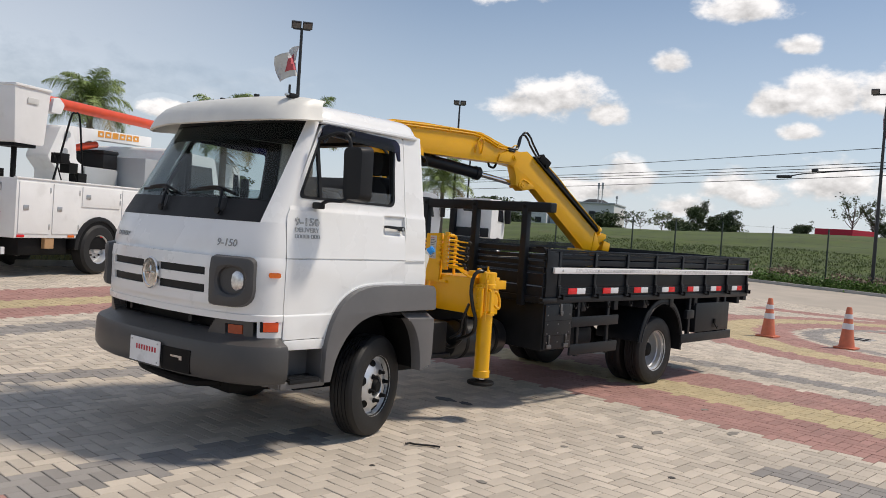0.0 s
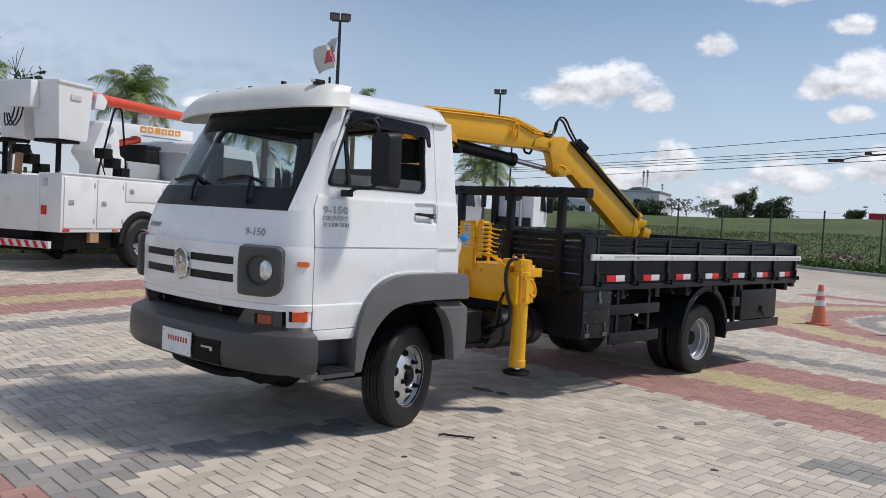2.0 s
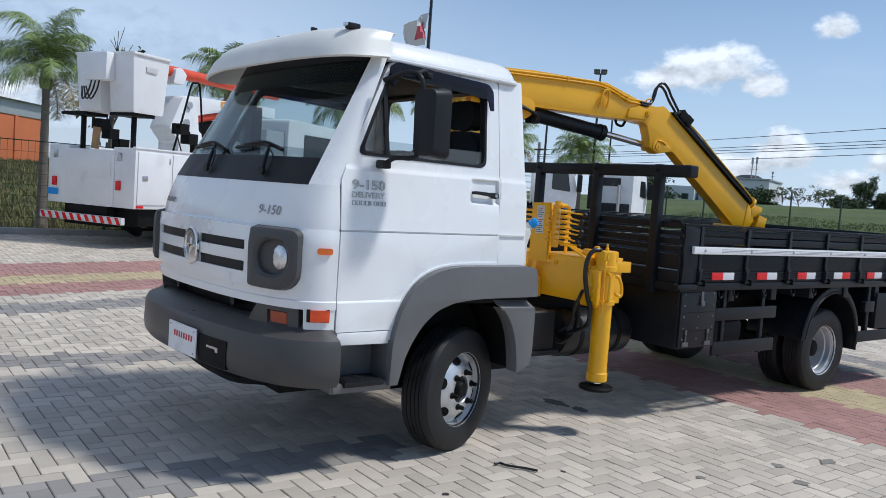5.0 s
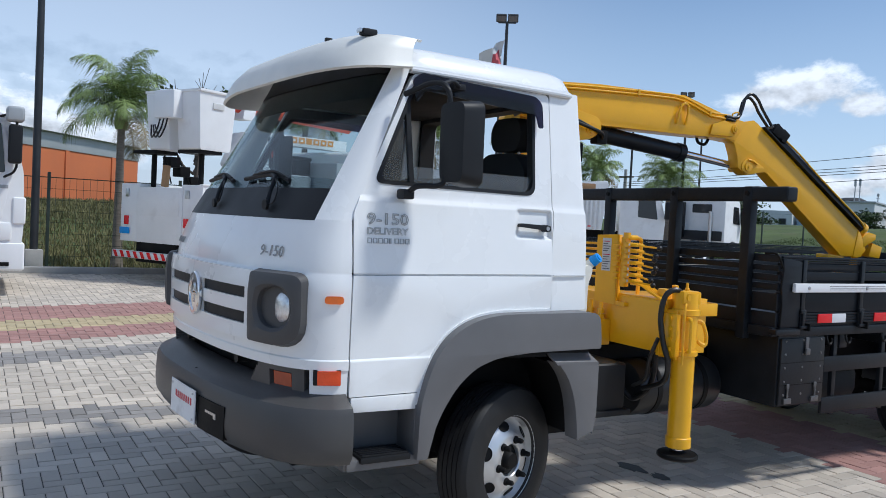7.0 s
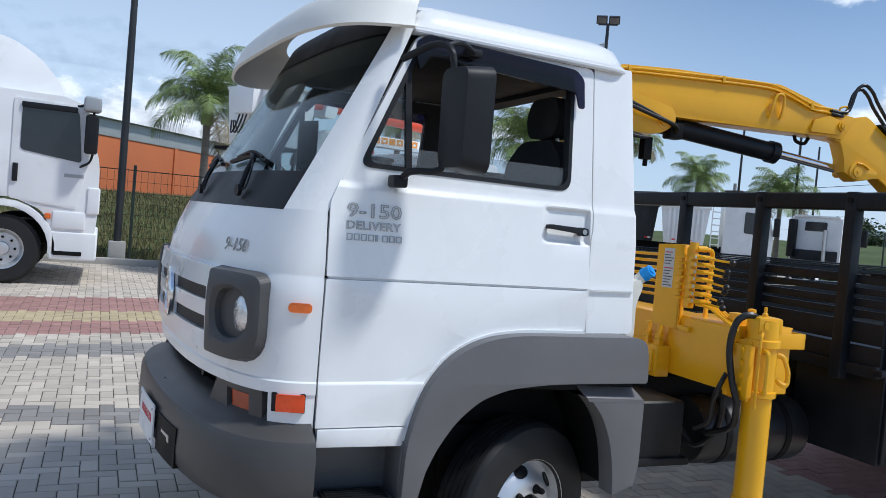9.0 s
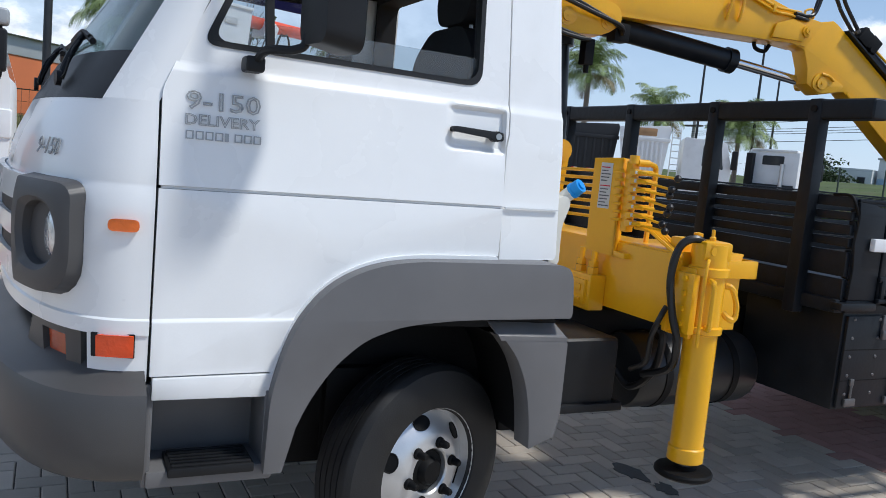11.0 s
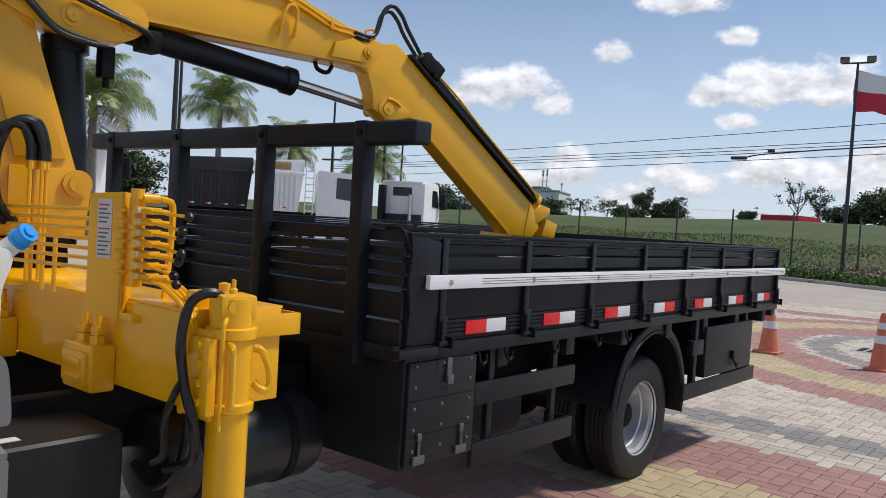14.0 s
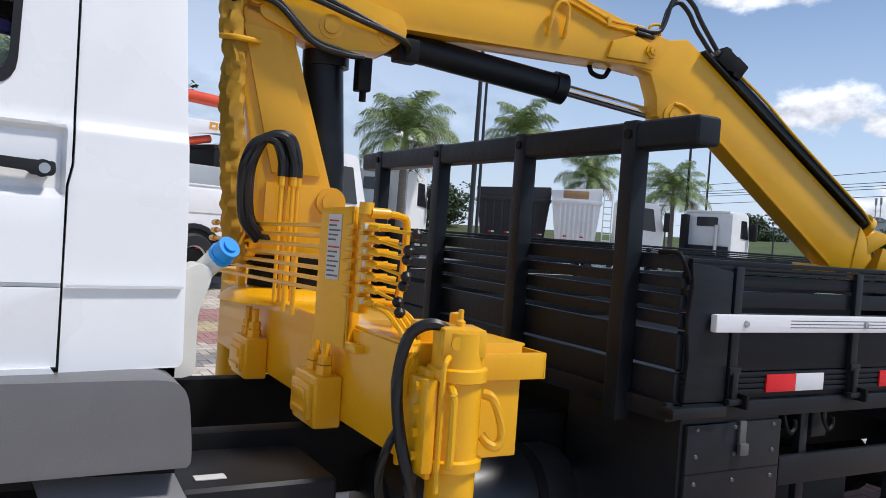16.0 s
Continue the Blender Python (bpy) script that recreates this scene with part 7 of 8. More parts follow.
    for k in range(4):
        part("valve_pipe", tube([(2.14 + 0.02 * k, 0.37, 1.28), (2.16 + 0.02 * k, 0.30, 1.275), (2.17 + 0.02 * k, 0.24, 1.245), (2.16 + 0.015 * k, 0.17, 1.222), (2.14 + 0.01 * k, 0.10, 1.19), (2.125 + 0.01 * k, 0.10, 1.08)], 0.008, 6), YELLOW, vb)
    part("linkage_post", box(2.055, 2.085, 1.49, 1.535, 1.19, 1.53, 0.005), YELLOW, vb)
    for y in (0.90, 1.00):
        part("linkage_post", rod((2.09, y, 1.19), (2.09, y, 1.40), 0.009, 8), YELLOW, vb)
    part("filler_neck", lathe([(0.035, 1.2), (0.035, 1.245), (0.02, 1.25), (0.02, 1.285), (0, 1.29)], 14, Matrix.Translation((2.34, 0.20, 0))), YELLOW, truck)
    part("pipe_cover", box(2.19, 2.25, 0.13, 0.20, 1.205, 1.27, 0.012), YELLOW, truck)


build_crane()
build_outrigger()
build_controls()

# ---- things round the lot ----


def cone(at):
    t = thing("traffic_cone", (*at, 0), "faded orange traffic cone with two white bands", "traffic cone", "cones at the lot's edge")
    M = Matrix.Translation((*at, 0))
    part("base", box(-0.17, 0.17, -0.17, 0.17, 0.0, 0.03, 0.012, m=M), CONE, t)
    part("body", lathe([(0.135, 0.03), (0.128, 0.05), (0.045, 0.70), (0.03, 0.72), (0.022, 0.72)], 28, M), CONE, t)
    for z0, z1 in ((0.34, 0.44), (0.52, 0.60)):
        r = lambda z: 0.131 - (z - 0.05) * 0.1285
        part("band", lathe([(r(z0) - 0.002, z0), (r(z0) + 0.004, z0), (r(z1) + 0.004, z1), (r(z1) - 0.002, z1)], 28, M, cap=False), WHITELENS, t, "white reflective band")


cone((12.1, 1.44))
cone((11.97, 0.03))


def lamp_post(at, h, label, heads=2, arm=0.18, turn=0.0, flag=None, base=0.0, name="flood_lamp_post"):
    z0 = float(terrain(*at)) + 0.0
    t = thing(name, (*at, z0), label, "lamp post")
    M = Matrix.Translation((*at, z0)) @ Matrix.Rotation(turn, 4, 'Z')
    part("pole", lathe([(0.075, 0), (0.07, h * 0.5), (0.045, h), (0, h)], 14, M), POLE, t)
    part("foot", lathe([(0.16, 0), (0.16, 0.05), (0.085, 0.07), (0.08, 0.35), (0.075, 0.36)], 14, M), POLE, t)
    part("crossbar", box(-arm - 0.1, arm + 0.1, -0.03, 0.03, h - 0.03, h + 0.03, 0.01, m=M), POLE, t)
    for s in ((-1, 1) if heads == 2 else (0,)):
        mm = M @ Matrix.Translation((s * arm, -0.05, h + 0.12)) @ Matrix.Rotation(radians(35), 4, 'X')
        hd = part("floodlight", box(-0.16, 0.16, -0.05, 0.05, -0.12, 0.12, 0.02, m=mm), POLE, t, "dark floodlight head")
        part("lens", box(-0.13, 0.13, -0.06, -0.05, -0.09, 0.09, 0.005, m=mm), WORNSTEEL, hd)
    if base:
        part("concrete_block", box(-base, base, -base, base, 0.0, 0.42, 0.03, m=M), CONCRETE, t, "painted concrete guard block")
    return t


FLAGRED = material("flag_red", (0.46, 0.02, 0.05), 0.8, var=0.1, bump=0.1)
FADEDFLAG = material("flag_faded", (0.60, 0.12, 0.14), 0.8, var=0.2, scale=4, bump=0.1)


def flag(at, z, size, label, mat2, turn=1):
    z0 = float(terrain(*at))
    t = thing("flag", (*at, z0 + z), label, "flag")
    w, h = size
    rows, rows2 = [], []
    for i in range(9):
        u = i / 8
        droop = 0.55 if turn < 0 else 0.05
        p = lambda v: Vector((at[0] + turn * (u * w * 0.75 * (1 - 0.45 * droop * v) + 0.05), at[1] - turn * u * w * 0.5 + (0.10 + 0.10 * droop) * math.sin(u * 7 + v * 3), z0 + z - v * h * (1 - 0.15 * u) - droop * u * w * 0.9 - 0.05 * u * u * w + 0.03 * math.sin(u * 9 + v * 4)))
        rows.append([p(0), p(0.25), p(0.5)])
        rows2.append([p(0.5), p(0.75), p(1.0)])
    bm = sheet(rows)
    part("cloth", bm, FARWHITE, t)
    part("cloth", sheet(rows2), mat2, t)
    if turn < 0:
        part("emblem", sheet([[q + Vector((0.0, -0.012, 0.0)) for q in (r[1], r[2])] + [q + Vector((0.0, -0.012, 0.0)) for q in (r2[1],)] for r, r2 in zip(rows[1:6], rows2[1:6])]), FADEDFLAG, t, "faded red emblem, plain")
    part("halyard", rod((at[0] + 0.05, at[1], z0 + z + 0.3), (at[0] + 0.05, at[1], z0 + z - h - 0.8), 0.01, 6), POLE, t)


lamp_post((12.8, 17.6), 7.5, "tall dark post with twin floodlights", turn=radians(-35))
flag((12.8, 17.6), 6.95, (0.8, 0.95), "white weathered flag with a faded red emblem on the lamp post", FARWHITE, -1)
lamp_post((0.82 + 40 * math.cos(radians(44.2)), -2.03 + 40 * math.sin(radians(44.2))), 8.1, "dark post with twin floodlights", turn=radians(-50))
lamp_post((-0.24, 14.2), 8.0, "tall dark lamp post on a pale concrete block", base=0.16)
lamp_post((34.0, 5.75), 8.35, "tall dark post with twin floodlights by the fence", turn=radians(-80), arm=0.45)
flag((34.0, 5.75), 8.1, (2.3, 1.55), "white and red flag on the lamp post", FLAGRED)
for az, d, h in ((58.2, 30, 6.8), (42.9, 46, 7.0), (47.8, 40, 7.0)):
    p = (0.8 + d * math.cos(radians(az)), -2 + d * math.sin(radians(az)))
    t = thing("flag_pole", (*p, float(terrain(*p))), "slim grey pole beyond the lot", "pole", "poles behind the lot")
    part("mast", lathe([(0.07, 0), (0.05, h), (0, h)], 10, Matrix.Translation((*p, float(terrain(*p))))), POLE, t)


def fence(name, p0, p1, step, h, label, wire=0.12, thin=1.0):
    a, b = Vector((*p0, 0)), Vector((*p1, 0))
    l = (b - a).length
    d = (b - a).normalized()
    n = int(l / step)
    t = thing(name, (*p0, 0), label, "fence", kind="structure")
    tops = []
    for i in range(n + 1):
        p = a + d * step * i
        z = float(terrain(p.x, p.y))
        tops.append((p, z))
        part("post", box(-0.03, 0.03, -0.03, 0.03, 0, h + 0.08, 0.006, m=Matrix.Translation((p.x, p.y, z))), FENCE, t)
    for (p, z), (q, w) in zip(tops, tops[1:]):
        vs, fs = [], []

        def strip(c0, c1, r):
            k = len(vs)
            dd = (c1 - c0).normalized()
            u = dd.cross(Vector((0.3, 0.5, 0.81))).normalized() * r
            v = dd.cross(u).normalized() * r
            for c in (c0, c1):
                vs.extend([c + u, c - u * 0.5 + v * 0.87, c - u * 0.5 - v * 0.87])
            fs.extend([(k, k + 1, k + 4, k + 3), (k + 1, k + 2, k + 5, k + 4), (k + 2, k, k + 3, k + 5)])
        m = int(step / wire)
        for i in range(1, m):
            c = p + (q - p) * i / m
            zz = z + (w - z) * i / m
            strip(Vector((c.x, c.y, zz + 0.05)), Vector((c.x, c.y, zz + h)), 0.0035 * thin)
        for k in range(9):
            zz = 0.06 + (h - 0.08) * k / 8
            strip(Vector((p.x, p.y, z + zz)), Vector((q.x, q.y, w + zz)), 0.004 * thin if k < 8 else 0.012 * thin)
        me = bpy.data.meshes.new("mesh_panel")
        me.from_pydata([tuple(v) for v in vs], [], fs)
        me.materials.append(FENCE)
        o = new("mesh_panel", me)
        o.parent = t
        o.matrix_parent_inverse = ROOT[t.name].inverted()


fence("fence_left", (-12.5, 14.35), (7.5, 14.35), 2.5, 1.85, "dark green welded mesh fence on posts")
fence("fence_right", (33.9, -14), (33.9, 34), 2.4, 2.5, "dark green mesh fence below the grass bank", 1.0, 0.30)


def leaf_quads(vs, fs, c, n, spread, size, rng, flat=0.5):
    for _ in range(n):
        p = c + Vector((rng.gauss(0, spread.x), rng.gauss(0, spread.y), rng.gauss(0, spread.z)))
        d = Vector((rng.gauss(0, 1), rng.gauss(0, 1), rng.gauss(0, flat))).normalized()
        s = d.cross(Vector((rng.gauss(0, 1), rng.gauss(0, 1), rng.gauss(0, 1)))).normalized()
        l = size * rng.uniform(0.6, 1.4)
        k = len(vs)
        vs.extend([p, p + d * l * 0.5 + s * l * 0.28, p + d * l, p + d * l * 0.5 - s * l * 0.28])
        fs.append((k, k + 1, k + 2, k + 3))


def mesh_of(name, vs, fs, mat, parent=None):
    me = bpy.data.meshes.new(name)
    me.from_pydata([tuple(v) for v in vs], [], fs)
    me.materials.append(mat)
    o = new(name, me)
    if parent is not None:
        o.parent = parent
        if parent.name in ROOT:
            o.matrix_parent_inverse = ROOT[parent.name].inverted()
    return o


def palm(at, h, crown, seed, label="feather palm with arching green fronds", fronds=25):
    rng = random.Random(seed)
    z0 = float(terrain(*at))
    t = thing("palm_tree", (*at, z0), label, "palm tree", "palms round the lot")
    base = Vector((*at, z0))
    prof = []
    n = 22
    for i in range(n + 1):
        f = i / n
        r = (0.125 - 0.035 * f + 0.05 * math.exp(-f * 9)) * (1 + 0.05 * (i % 2))
        prof.append((r * crown / 1.7, h * f))
    part("trunk", lathe(prof, 12, Matrix.Translation(base)), PALMTRUNK, t, "grey ringed trunk")
    part("crown_shaft", lathe([(0.12, 0), (0.14, 0.15), (0.07, 0.6), (0.03, 0.9)], 10, Matrix.Translation(base + Vector((0, 0, h - 0.05)))), PALMLEAF, t)
    groups = ([], []), ([], [])
    for k in range(fronds):
        a = 2.4 * k + rng.uniform(-0.2, 0.2)
        lift = 1.50 - 1.62 * (k / fronds) ** 0.95 + rng.uniform(-0.15, 0.15)
        L = crown * rng.uniform(0.85, 1.15)
        dirv = Vector((math.cos(a), math.sin(a), 0))
        pts = []
        ang = lift
        p = base + Vector((0, 0, h + 0.25 + 0.35 * (1 - k / fronds)))
        seg = 12
        for i in range(seg + 1):
            pts.append(p.copy())
            p = p + (dirv * math.cos(ang) + Vector((0, 0, math.sin(ang)))) * L / seg
            ang -= (0.11 + 0.07 * rng.random()) * (0.25 + 1.9 * i / seg)
        vs, fs = groups[1 if k > fronds * 0.9 else 0]
        side_v = dirv.cross(Vector((0, 0, 1)))
        for i in range(seg):
            q, q2 = pts[i], pts[i + 1]
            b = len(vs)
            vs.extend([q + side_v * 0.012, q - side_v * 0.012, q2 - side_v * 0.008, q2 + side_v * 0.008])
            fs.append((b, b + 1, b + 2, b + 3))
            if i < 1:
                continue
            d = (q2 - q).normalized()
            for j in range(8):
                c = q + (q2 - q) * j / 8
                ll = L * 0.32 * math.sin(math.pi * min(1, 0.16 + 0.84 * (i + j / 8) / seg)) + 0.05
                for s in (-1, 1):
                    e = (side_v * s * 0.85 + d * 0.55 + Vector((0, 0, rng.uniform(-0.5, 0.35)))).normalized()
                    m1 = c + e * ll * 0.5 + Vector((0, 0, -0.02))
                    tip = c + e * ll + Vector((0, 0, -ll * rng.uniform(0.25, 0.70)))
                    w = d * 0.0085 * crown / 1.7
                    b = len(vs)
                    vs.extend([c - w, c + w, m1 + w, m1 - w, tip])
                    fs.append((b, b + 1, b + 2, b + 3))
                    fs.append((b + 3, b + 2, b + 4))
    mesh_of("crown", *groups[0], PALMLEAF, t)["label"] = "arching green fronds"
    if groups[1][0]:
        mesh_of("dry_fronds", *groups[1], PALMDRY, t)
    return t


def from_eye(az, d, eye=(0.82, -2.03)):
    return (eye[0] + d * math.cos(radians(az)), eye[1] + d * math.sin(radians(az)))


palm((1.32, 14.55), 2.95, 1.32, 1)
palm((9.2, 25.1), 3.85, 1.8, 2)
for k, (az, d, h, c) in enumerate(((63.6, 26, 3.6, 2.0), (55.6, 38, 5.4, 2.1), (50.7, 33, 3.3, 1.5), (45.1, 40, 3.3, 1.9))):
    palm(from_eye(az, d), h, c, 10 + k)


def tree(at, h, r, seed, label, bare=0.0, name="tree", clumps=60):
    rng = random.Random(seed)
    z0 = float(terrain(*at))
    t = thing(name, (*at, z0), label, "tree", "trees on the skyline")
    base = Vector((*at, z0))
    limbs = [tube([base - Vector((0, 0, 0.3)), base + Vector((0.1, 0, h * 0.3)), base + Vector((rng.uniform(-.2, .2), rng.uniform(-.2, .2), h * 0.6))], 0.045 * h * 0.5, 7, 4, taper=0.02 * h * 0.5)]
    vs, fs = [], []
    for k in range(11 if bare > 0.3 else 15):
        a = 2.4 * k + rng.random()
        low = 0.25 if bare > 0.3 else 0.08
        s = base + Vector((0, 0, h * rng.uniform(low, 0.55)))
        e = base + Vector((math.cos(a) * r * rng.uniform(0.5, 1), math.sin(a) * r * rng.uniform(0.5, 1), h * rng.uniform(0.5 if bare > 0.3 else 0.16, 0.98)))
        limbs.append(tube([s, (s + e) / 2 + Vector((0, 0, -0.05 * h)), e], 0.012 * h, 5, 3, taper=0.003 * h))
        for q in range(4 if bare else 1):
            e2 = e + Vector((rng.gauss(0, r * 0.3), rng.gauss(0, r * 0.3), rng.uniform(0, 0.2) * h))
            limbs.append(tube([(s + e * 2) / 3, e, e2], 0.004 * h, 4, 2, taper=0.002 * h))
        m = int(clumps * (1 - bare) / 11 * (2.4 if bare <= 0.3 else 1)) + 1
        for q in range(m):
            c = e + Vector((rng.gauss(0, r * 0.28), rng.gauss(0, r * 0.28), rng.gauss(0, h * (0.07 if bare > 0.3 else 0.10))))
            leaf_quads(vs, fs, c, 26, Vector((r * 0.13, r * 0.13, h * 0.035)), 0.09 * r + 0.12, rng)
    part("trunk", join(*limbs), BARK, t)
    if vs:
        mesh_of("crown", vs, fs, PALELEAF if 0.25 < bare < 0.9 and h < 4 else TREELEAF, t)
    return t


for k, (az, d, h, r, bare) in enumerate(((25.9, 118, 4.7, 1.15, 0), (24.8, 119, 3.0, 1.15, 0), (23.7, 117, 3.5, 1.35, 0), (27.2, 122, 2.6, 1.2, 0.3), (28.3, 122, 3.6, 1.4, 0.62), (29.8, 125, 3.2, 1.6, 0.95), (30.8, 124, 3.4, 1.6, 0.95), (19.1, 118, 2.4, 0.95, 0.1),
                                       (16.1, 108, 5.3, 1.6, 0.80), (14.8, 108, 5.0, 1.15, 0.35), (13.6, 112, 3.2, 1.6, 0.1), (12.6, 110, 3.8, 2.0, 0), (11.2, 108, 4.6, 2.4, 0), (9.8, 110, 4.9, 2.4, 0), (8.0, 112, 4.8, 2.8, 0), (26.6, 96, 1.3, 1.6, 0), (32.3, 95, 1.9, 1.8, 0),
                                       (60.4, 70, 3.4, 1.6, 0.2), (62.0, 68, 3.0, 1.7, 0), (40.0, 110, 3.2, 3, 0), (80.0, 34, 5.2, 1.1, 0.97))):
    tree(from_eye(az, d), h, r, 50 + k, "bare thin-branched tree on the skyline" if bare > 0.5 else "dark green leafy tree on the skyline", bare)


def far_building(name, p0, p1, depth, z0, z1, mat, label, band=None, windows=0, roof=None):
    """A plain building: p0 to p1 is its front wall's foot, depth goes behind it."""
    a, b = Vector((*p0, 0)), Vector((*p1, 0))
    l = (b - a).length
    d = (b - a).normalized()
    s = Vector((-d.y, d.x, 0))
    t = thing(name, (*p0, z0), label, "building")
    M = Matrix((d, s, Vector((0, 0, 1)))).transposed().to_4x4()
    M.translation = a
    part("wall", box(0, l, 0, depth, z0 - 1.5, z1, 0.05, m=M), mat, t)
    if band:
        part("upper_wall", box(-0.06, l + 0.06, -0.06, depth, band, z1 + 0.05, 0.03, m=M), CORRUG, t, "grey corrugated metal upper wall")
        k = 0
        while k < l:
            part("pillar", box(k, k + 0.35, -0.10, 0, z0 - 1.5, band, 0.03, m=M), CORRUG if band > 90 else mat, t)
            k += 5.0
    if roof:
        part("roof", plate([(-0.4, z1), (depth / 2, z1 + roof), (depth + 0.4, z1)], [], lambda v, z: M @ Vector((-0.3, v, z)), lambda v, z: M @ Vector((l + 0.3, v, z)), 0.02), CORRUG if band else (REDBOOM if mat is REDBOOM else FARDARK), t)
    for k in range(windows):
        x = l * (k + 0.7) / (windows + 0.4)
        w = part("window", box(x, x + 0.9, -0.04, 0.02, z1 - 1.9, z1 - 1.1, 0.02, m=M), FARDARK, t)
        part("window_frame", box(x - 0.08, x + 0.98, -0.025, 0.0, z1 - 1.98, z1 - 1.02, 0.02, m=M), CORRUG, w)
    return t, M


far_building("warehouse", (-12, 28.5), (8.4, 55.0), 22, 1.5, 5.4, ORANGEWALL, "orange warehouse with a grey corrugated upper wall", band=4.5, roof=0.9)
fb, fm = far_building("office_building", from_eye(36.2, 120), from_eye(31.7, 118), 10, 2.9, 6.6, FARWHITE, "white two-storey building with roof antennas", windows=4)
part("parapet", box(-0.2, 9.7, -0.2, 10.2, 6.6, 6.85, 0.05, m=fm), CORRUG, fb)
part("plinth", box(0, 9.5, -0.06, 0, 2.5, 4.1, 0.02, m=fm), BLUEWALL, fb, "pale blue lower wall")
for k, (x, h) in enumerate(((6.3, 3.2), (6.9, 3.3), (9.2, 1.3))):
    part("antenna", join(rod(fm @ Vector((x, 4, 6.8)), fm @ Vector((x, 4, 6.8 + h)), 0.07, 8), box(x - 0.13, x + 0.13, 3.8, 4.2, 6.8 + h * 0.7, 6.8 + h, 0.03, m=fm), box(x - 0.25, x + 0.25, 3.9, 4.1, 6.8 + h * 0.45, 6.85 + h * 0.45, 0.01, m=fm)), CORRUG, fb)
part("roof_dome", lathe([(2.2, 6.6), (2.0, 7.1), (1.2, 7.5), (0, 7.6)], 20, fm @ Matrix.Translation((5.6, 6.0, 0))), FARDARK, fb)
far_building("red_shed", from_eye(18.3, 104), from_eye(16.0, 102), 6, 2.5, 4.55, FLAGRED, "low red-walled shed on the hill")
far_building("white_hall", from_eye(41.5, 120), from_eye(36.5, 118), 14, 2.0, 5.2, FARWHITE, "long white hall on the skyline", windows=4)

def cable(p0, p1, sag, r=0.018):
    a, b = Vector(p0), Vector(p1)
    pts = [a + (b - a) * (i / 14) - Vector((0, 0, sag * 4 * (i / 14) * (1 - i / 14))) for i in range(15)]
    solo("power_line", tube(pts, r, 5, 0), POLE, "dark overhead power line", "cable", "power lines along the road")


WIRES = ((5.9, 9.35, 0.25), (5.5, 8.25, 0.25), (5.35, 8.1, 0.3), (5.2, 8.0, 0.35), (4.55, 7.6, 0.2))
for zl, zr, sg in WIRES:
    cable((46, 48, zl), (46, -20, zr), sg, 0.02)
for y, h in ((48, 6.6), (-20, 9.8)):
    z0 = float(terrain(46, y))
    t = thing("utility_pole", (46, y, z0), "concrete utility pole with crossarms", "utility pole", "poles along the road")
    part("mast", lathe([(0.2, 0), (0.13, h - z0 + 0.5), (0, h - z0 + 0.5)], 12, Matrix.Translation((46.2, y, z0 - 0.5))), CONCRETE, t)
    part("crossarm", box(45.8, 46.3, y - 0.9, y + 0.9, h - 0.7, h - 0.58, 0.01), BARK, t)
# street lamp on a long bracket off the wires
t = thing("street_lamp", (46, 12.7, 6.2), "dark street lamp head on a long bracket", "street lamp")
part("bracket", tube([(46, 14.0, 6.05), (46, 13.3, 6.18), (46, 12.0, 6.28), (46, 6.2, 6.62), (46, -20, 7.75)], 0.035, 6, 3), POLE, t)
part("lamp_head", box(45.85, 46.15, 13.9, 14.75, 5.93, 6.1, 0.05), POLE, t)
part("photocell", box(45.9, 46.1, 12.4, 12.75, 6.3, 6.46, 0.03), POLE, t)


# ---- hedge, shrubs and grass ----
def strip_stuff(name, x0, x1, y0, y1, n, size, hgt, mat, label, category, seed, flat=0.8):
    rng = random.Random(seed)
    vs, fs = [], []
    for _ in range(n):
        x, y = rng.uniform(x0, x1), rng.uniform(y0, y1)
        z = float(terrain(x, y))
        leaf_quads(vs, fs, Vector((x, y, z + rng.random() ** 0.7 * hgt)), 3, Vector((size, size, size * 0.6)), size, rng, flat)
    tagged(mesh_of(name, vs, fs, mat), label, category, kind="stuff")


strip_stuff("hedge", 32.45, 33.1, -16, 34, 11000, 0.12, 0.40, HEDGE, "clipped low green hedge along the kerb", "hedge", 7)
for k in range(16):
    y = -8 + 2.3 * k + (k % 3) * 0.3
    strip_stuff("shrub", 33.2, 34.6, y, y + 1.5, 260, 0.14, 0.55 + 0.12 * (k % 2), PINKLEAF, "purple-brown leafy shrub by the fence", "shrub", 30 + k)


def grass_tufts(name, region, n, h, seed, label, mat=GRASS):
    rng = random.Random(seed)
    vs, fs = [], []
    x0, x1, y0, y1 = region
    for _ in range(n):
        x, y = rng.uniform(x0, x1), rng.uniform(y0, y1)
        z = float(terrain(x, y))
        for q in range(3):
            a = rng.uniform(0, 6.28)
            l = h * rng.uniform(0.5, 1.3)
            c = Vector((x + rng.gauss(0, .06), y + rng.gauss(0, .06), z - 0.02))
            w = Vector((math.cos(a), math.sin(a), 0)) * 0.022
            k = len(vs)
            lean = Vector((rng.gauss(0, .3), rng.gauss(0, .3), 1)) * l
            vs.extend([c - w, c + w, c + lean])
            fs.append((k, k + 1, k + 2))
    tagged(mesh_of(name, vs, fs, mat), label, "grass", kind="stuff")


grass_tufts("grass", (-14, 8, 14.4, 34), 24000, 0.16, 3, "rough half-dry grass behind the fence", DRYGRASS)
grass_tufts("grass", (34.2, 52, -12, 36), 17000, 0.13, 4, "long green grass on the bank")

# ---- other vehicles ----


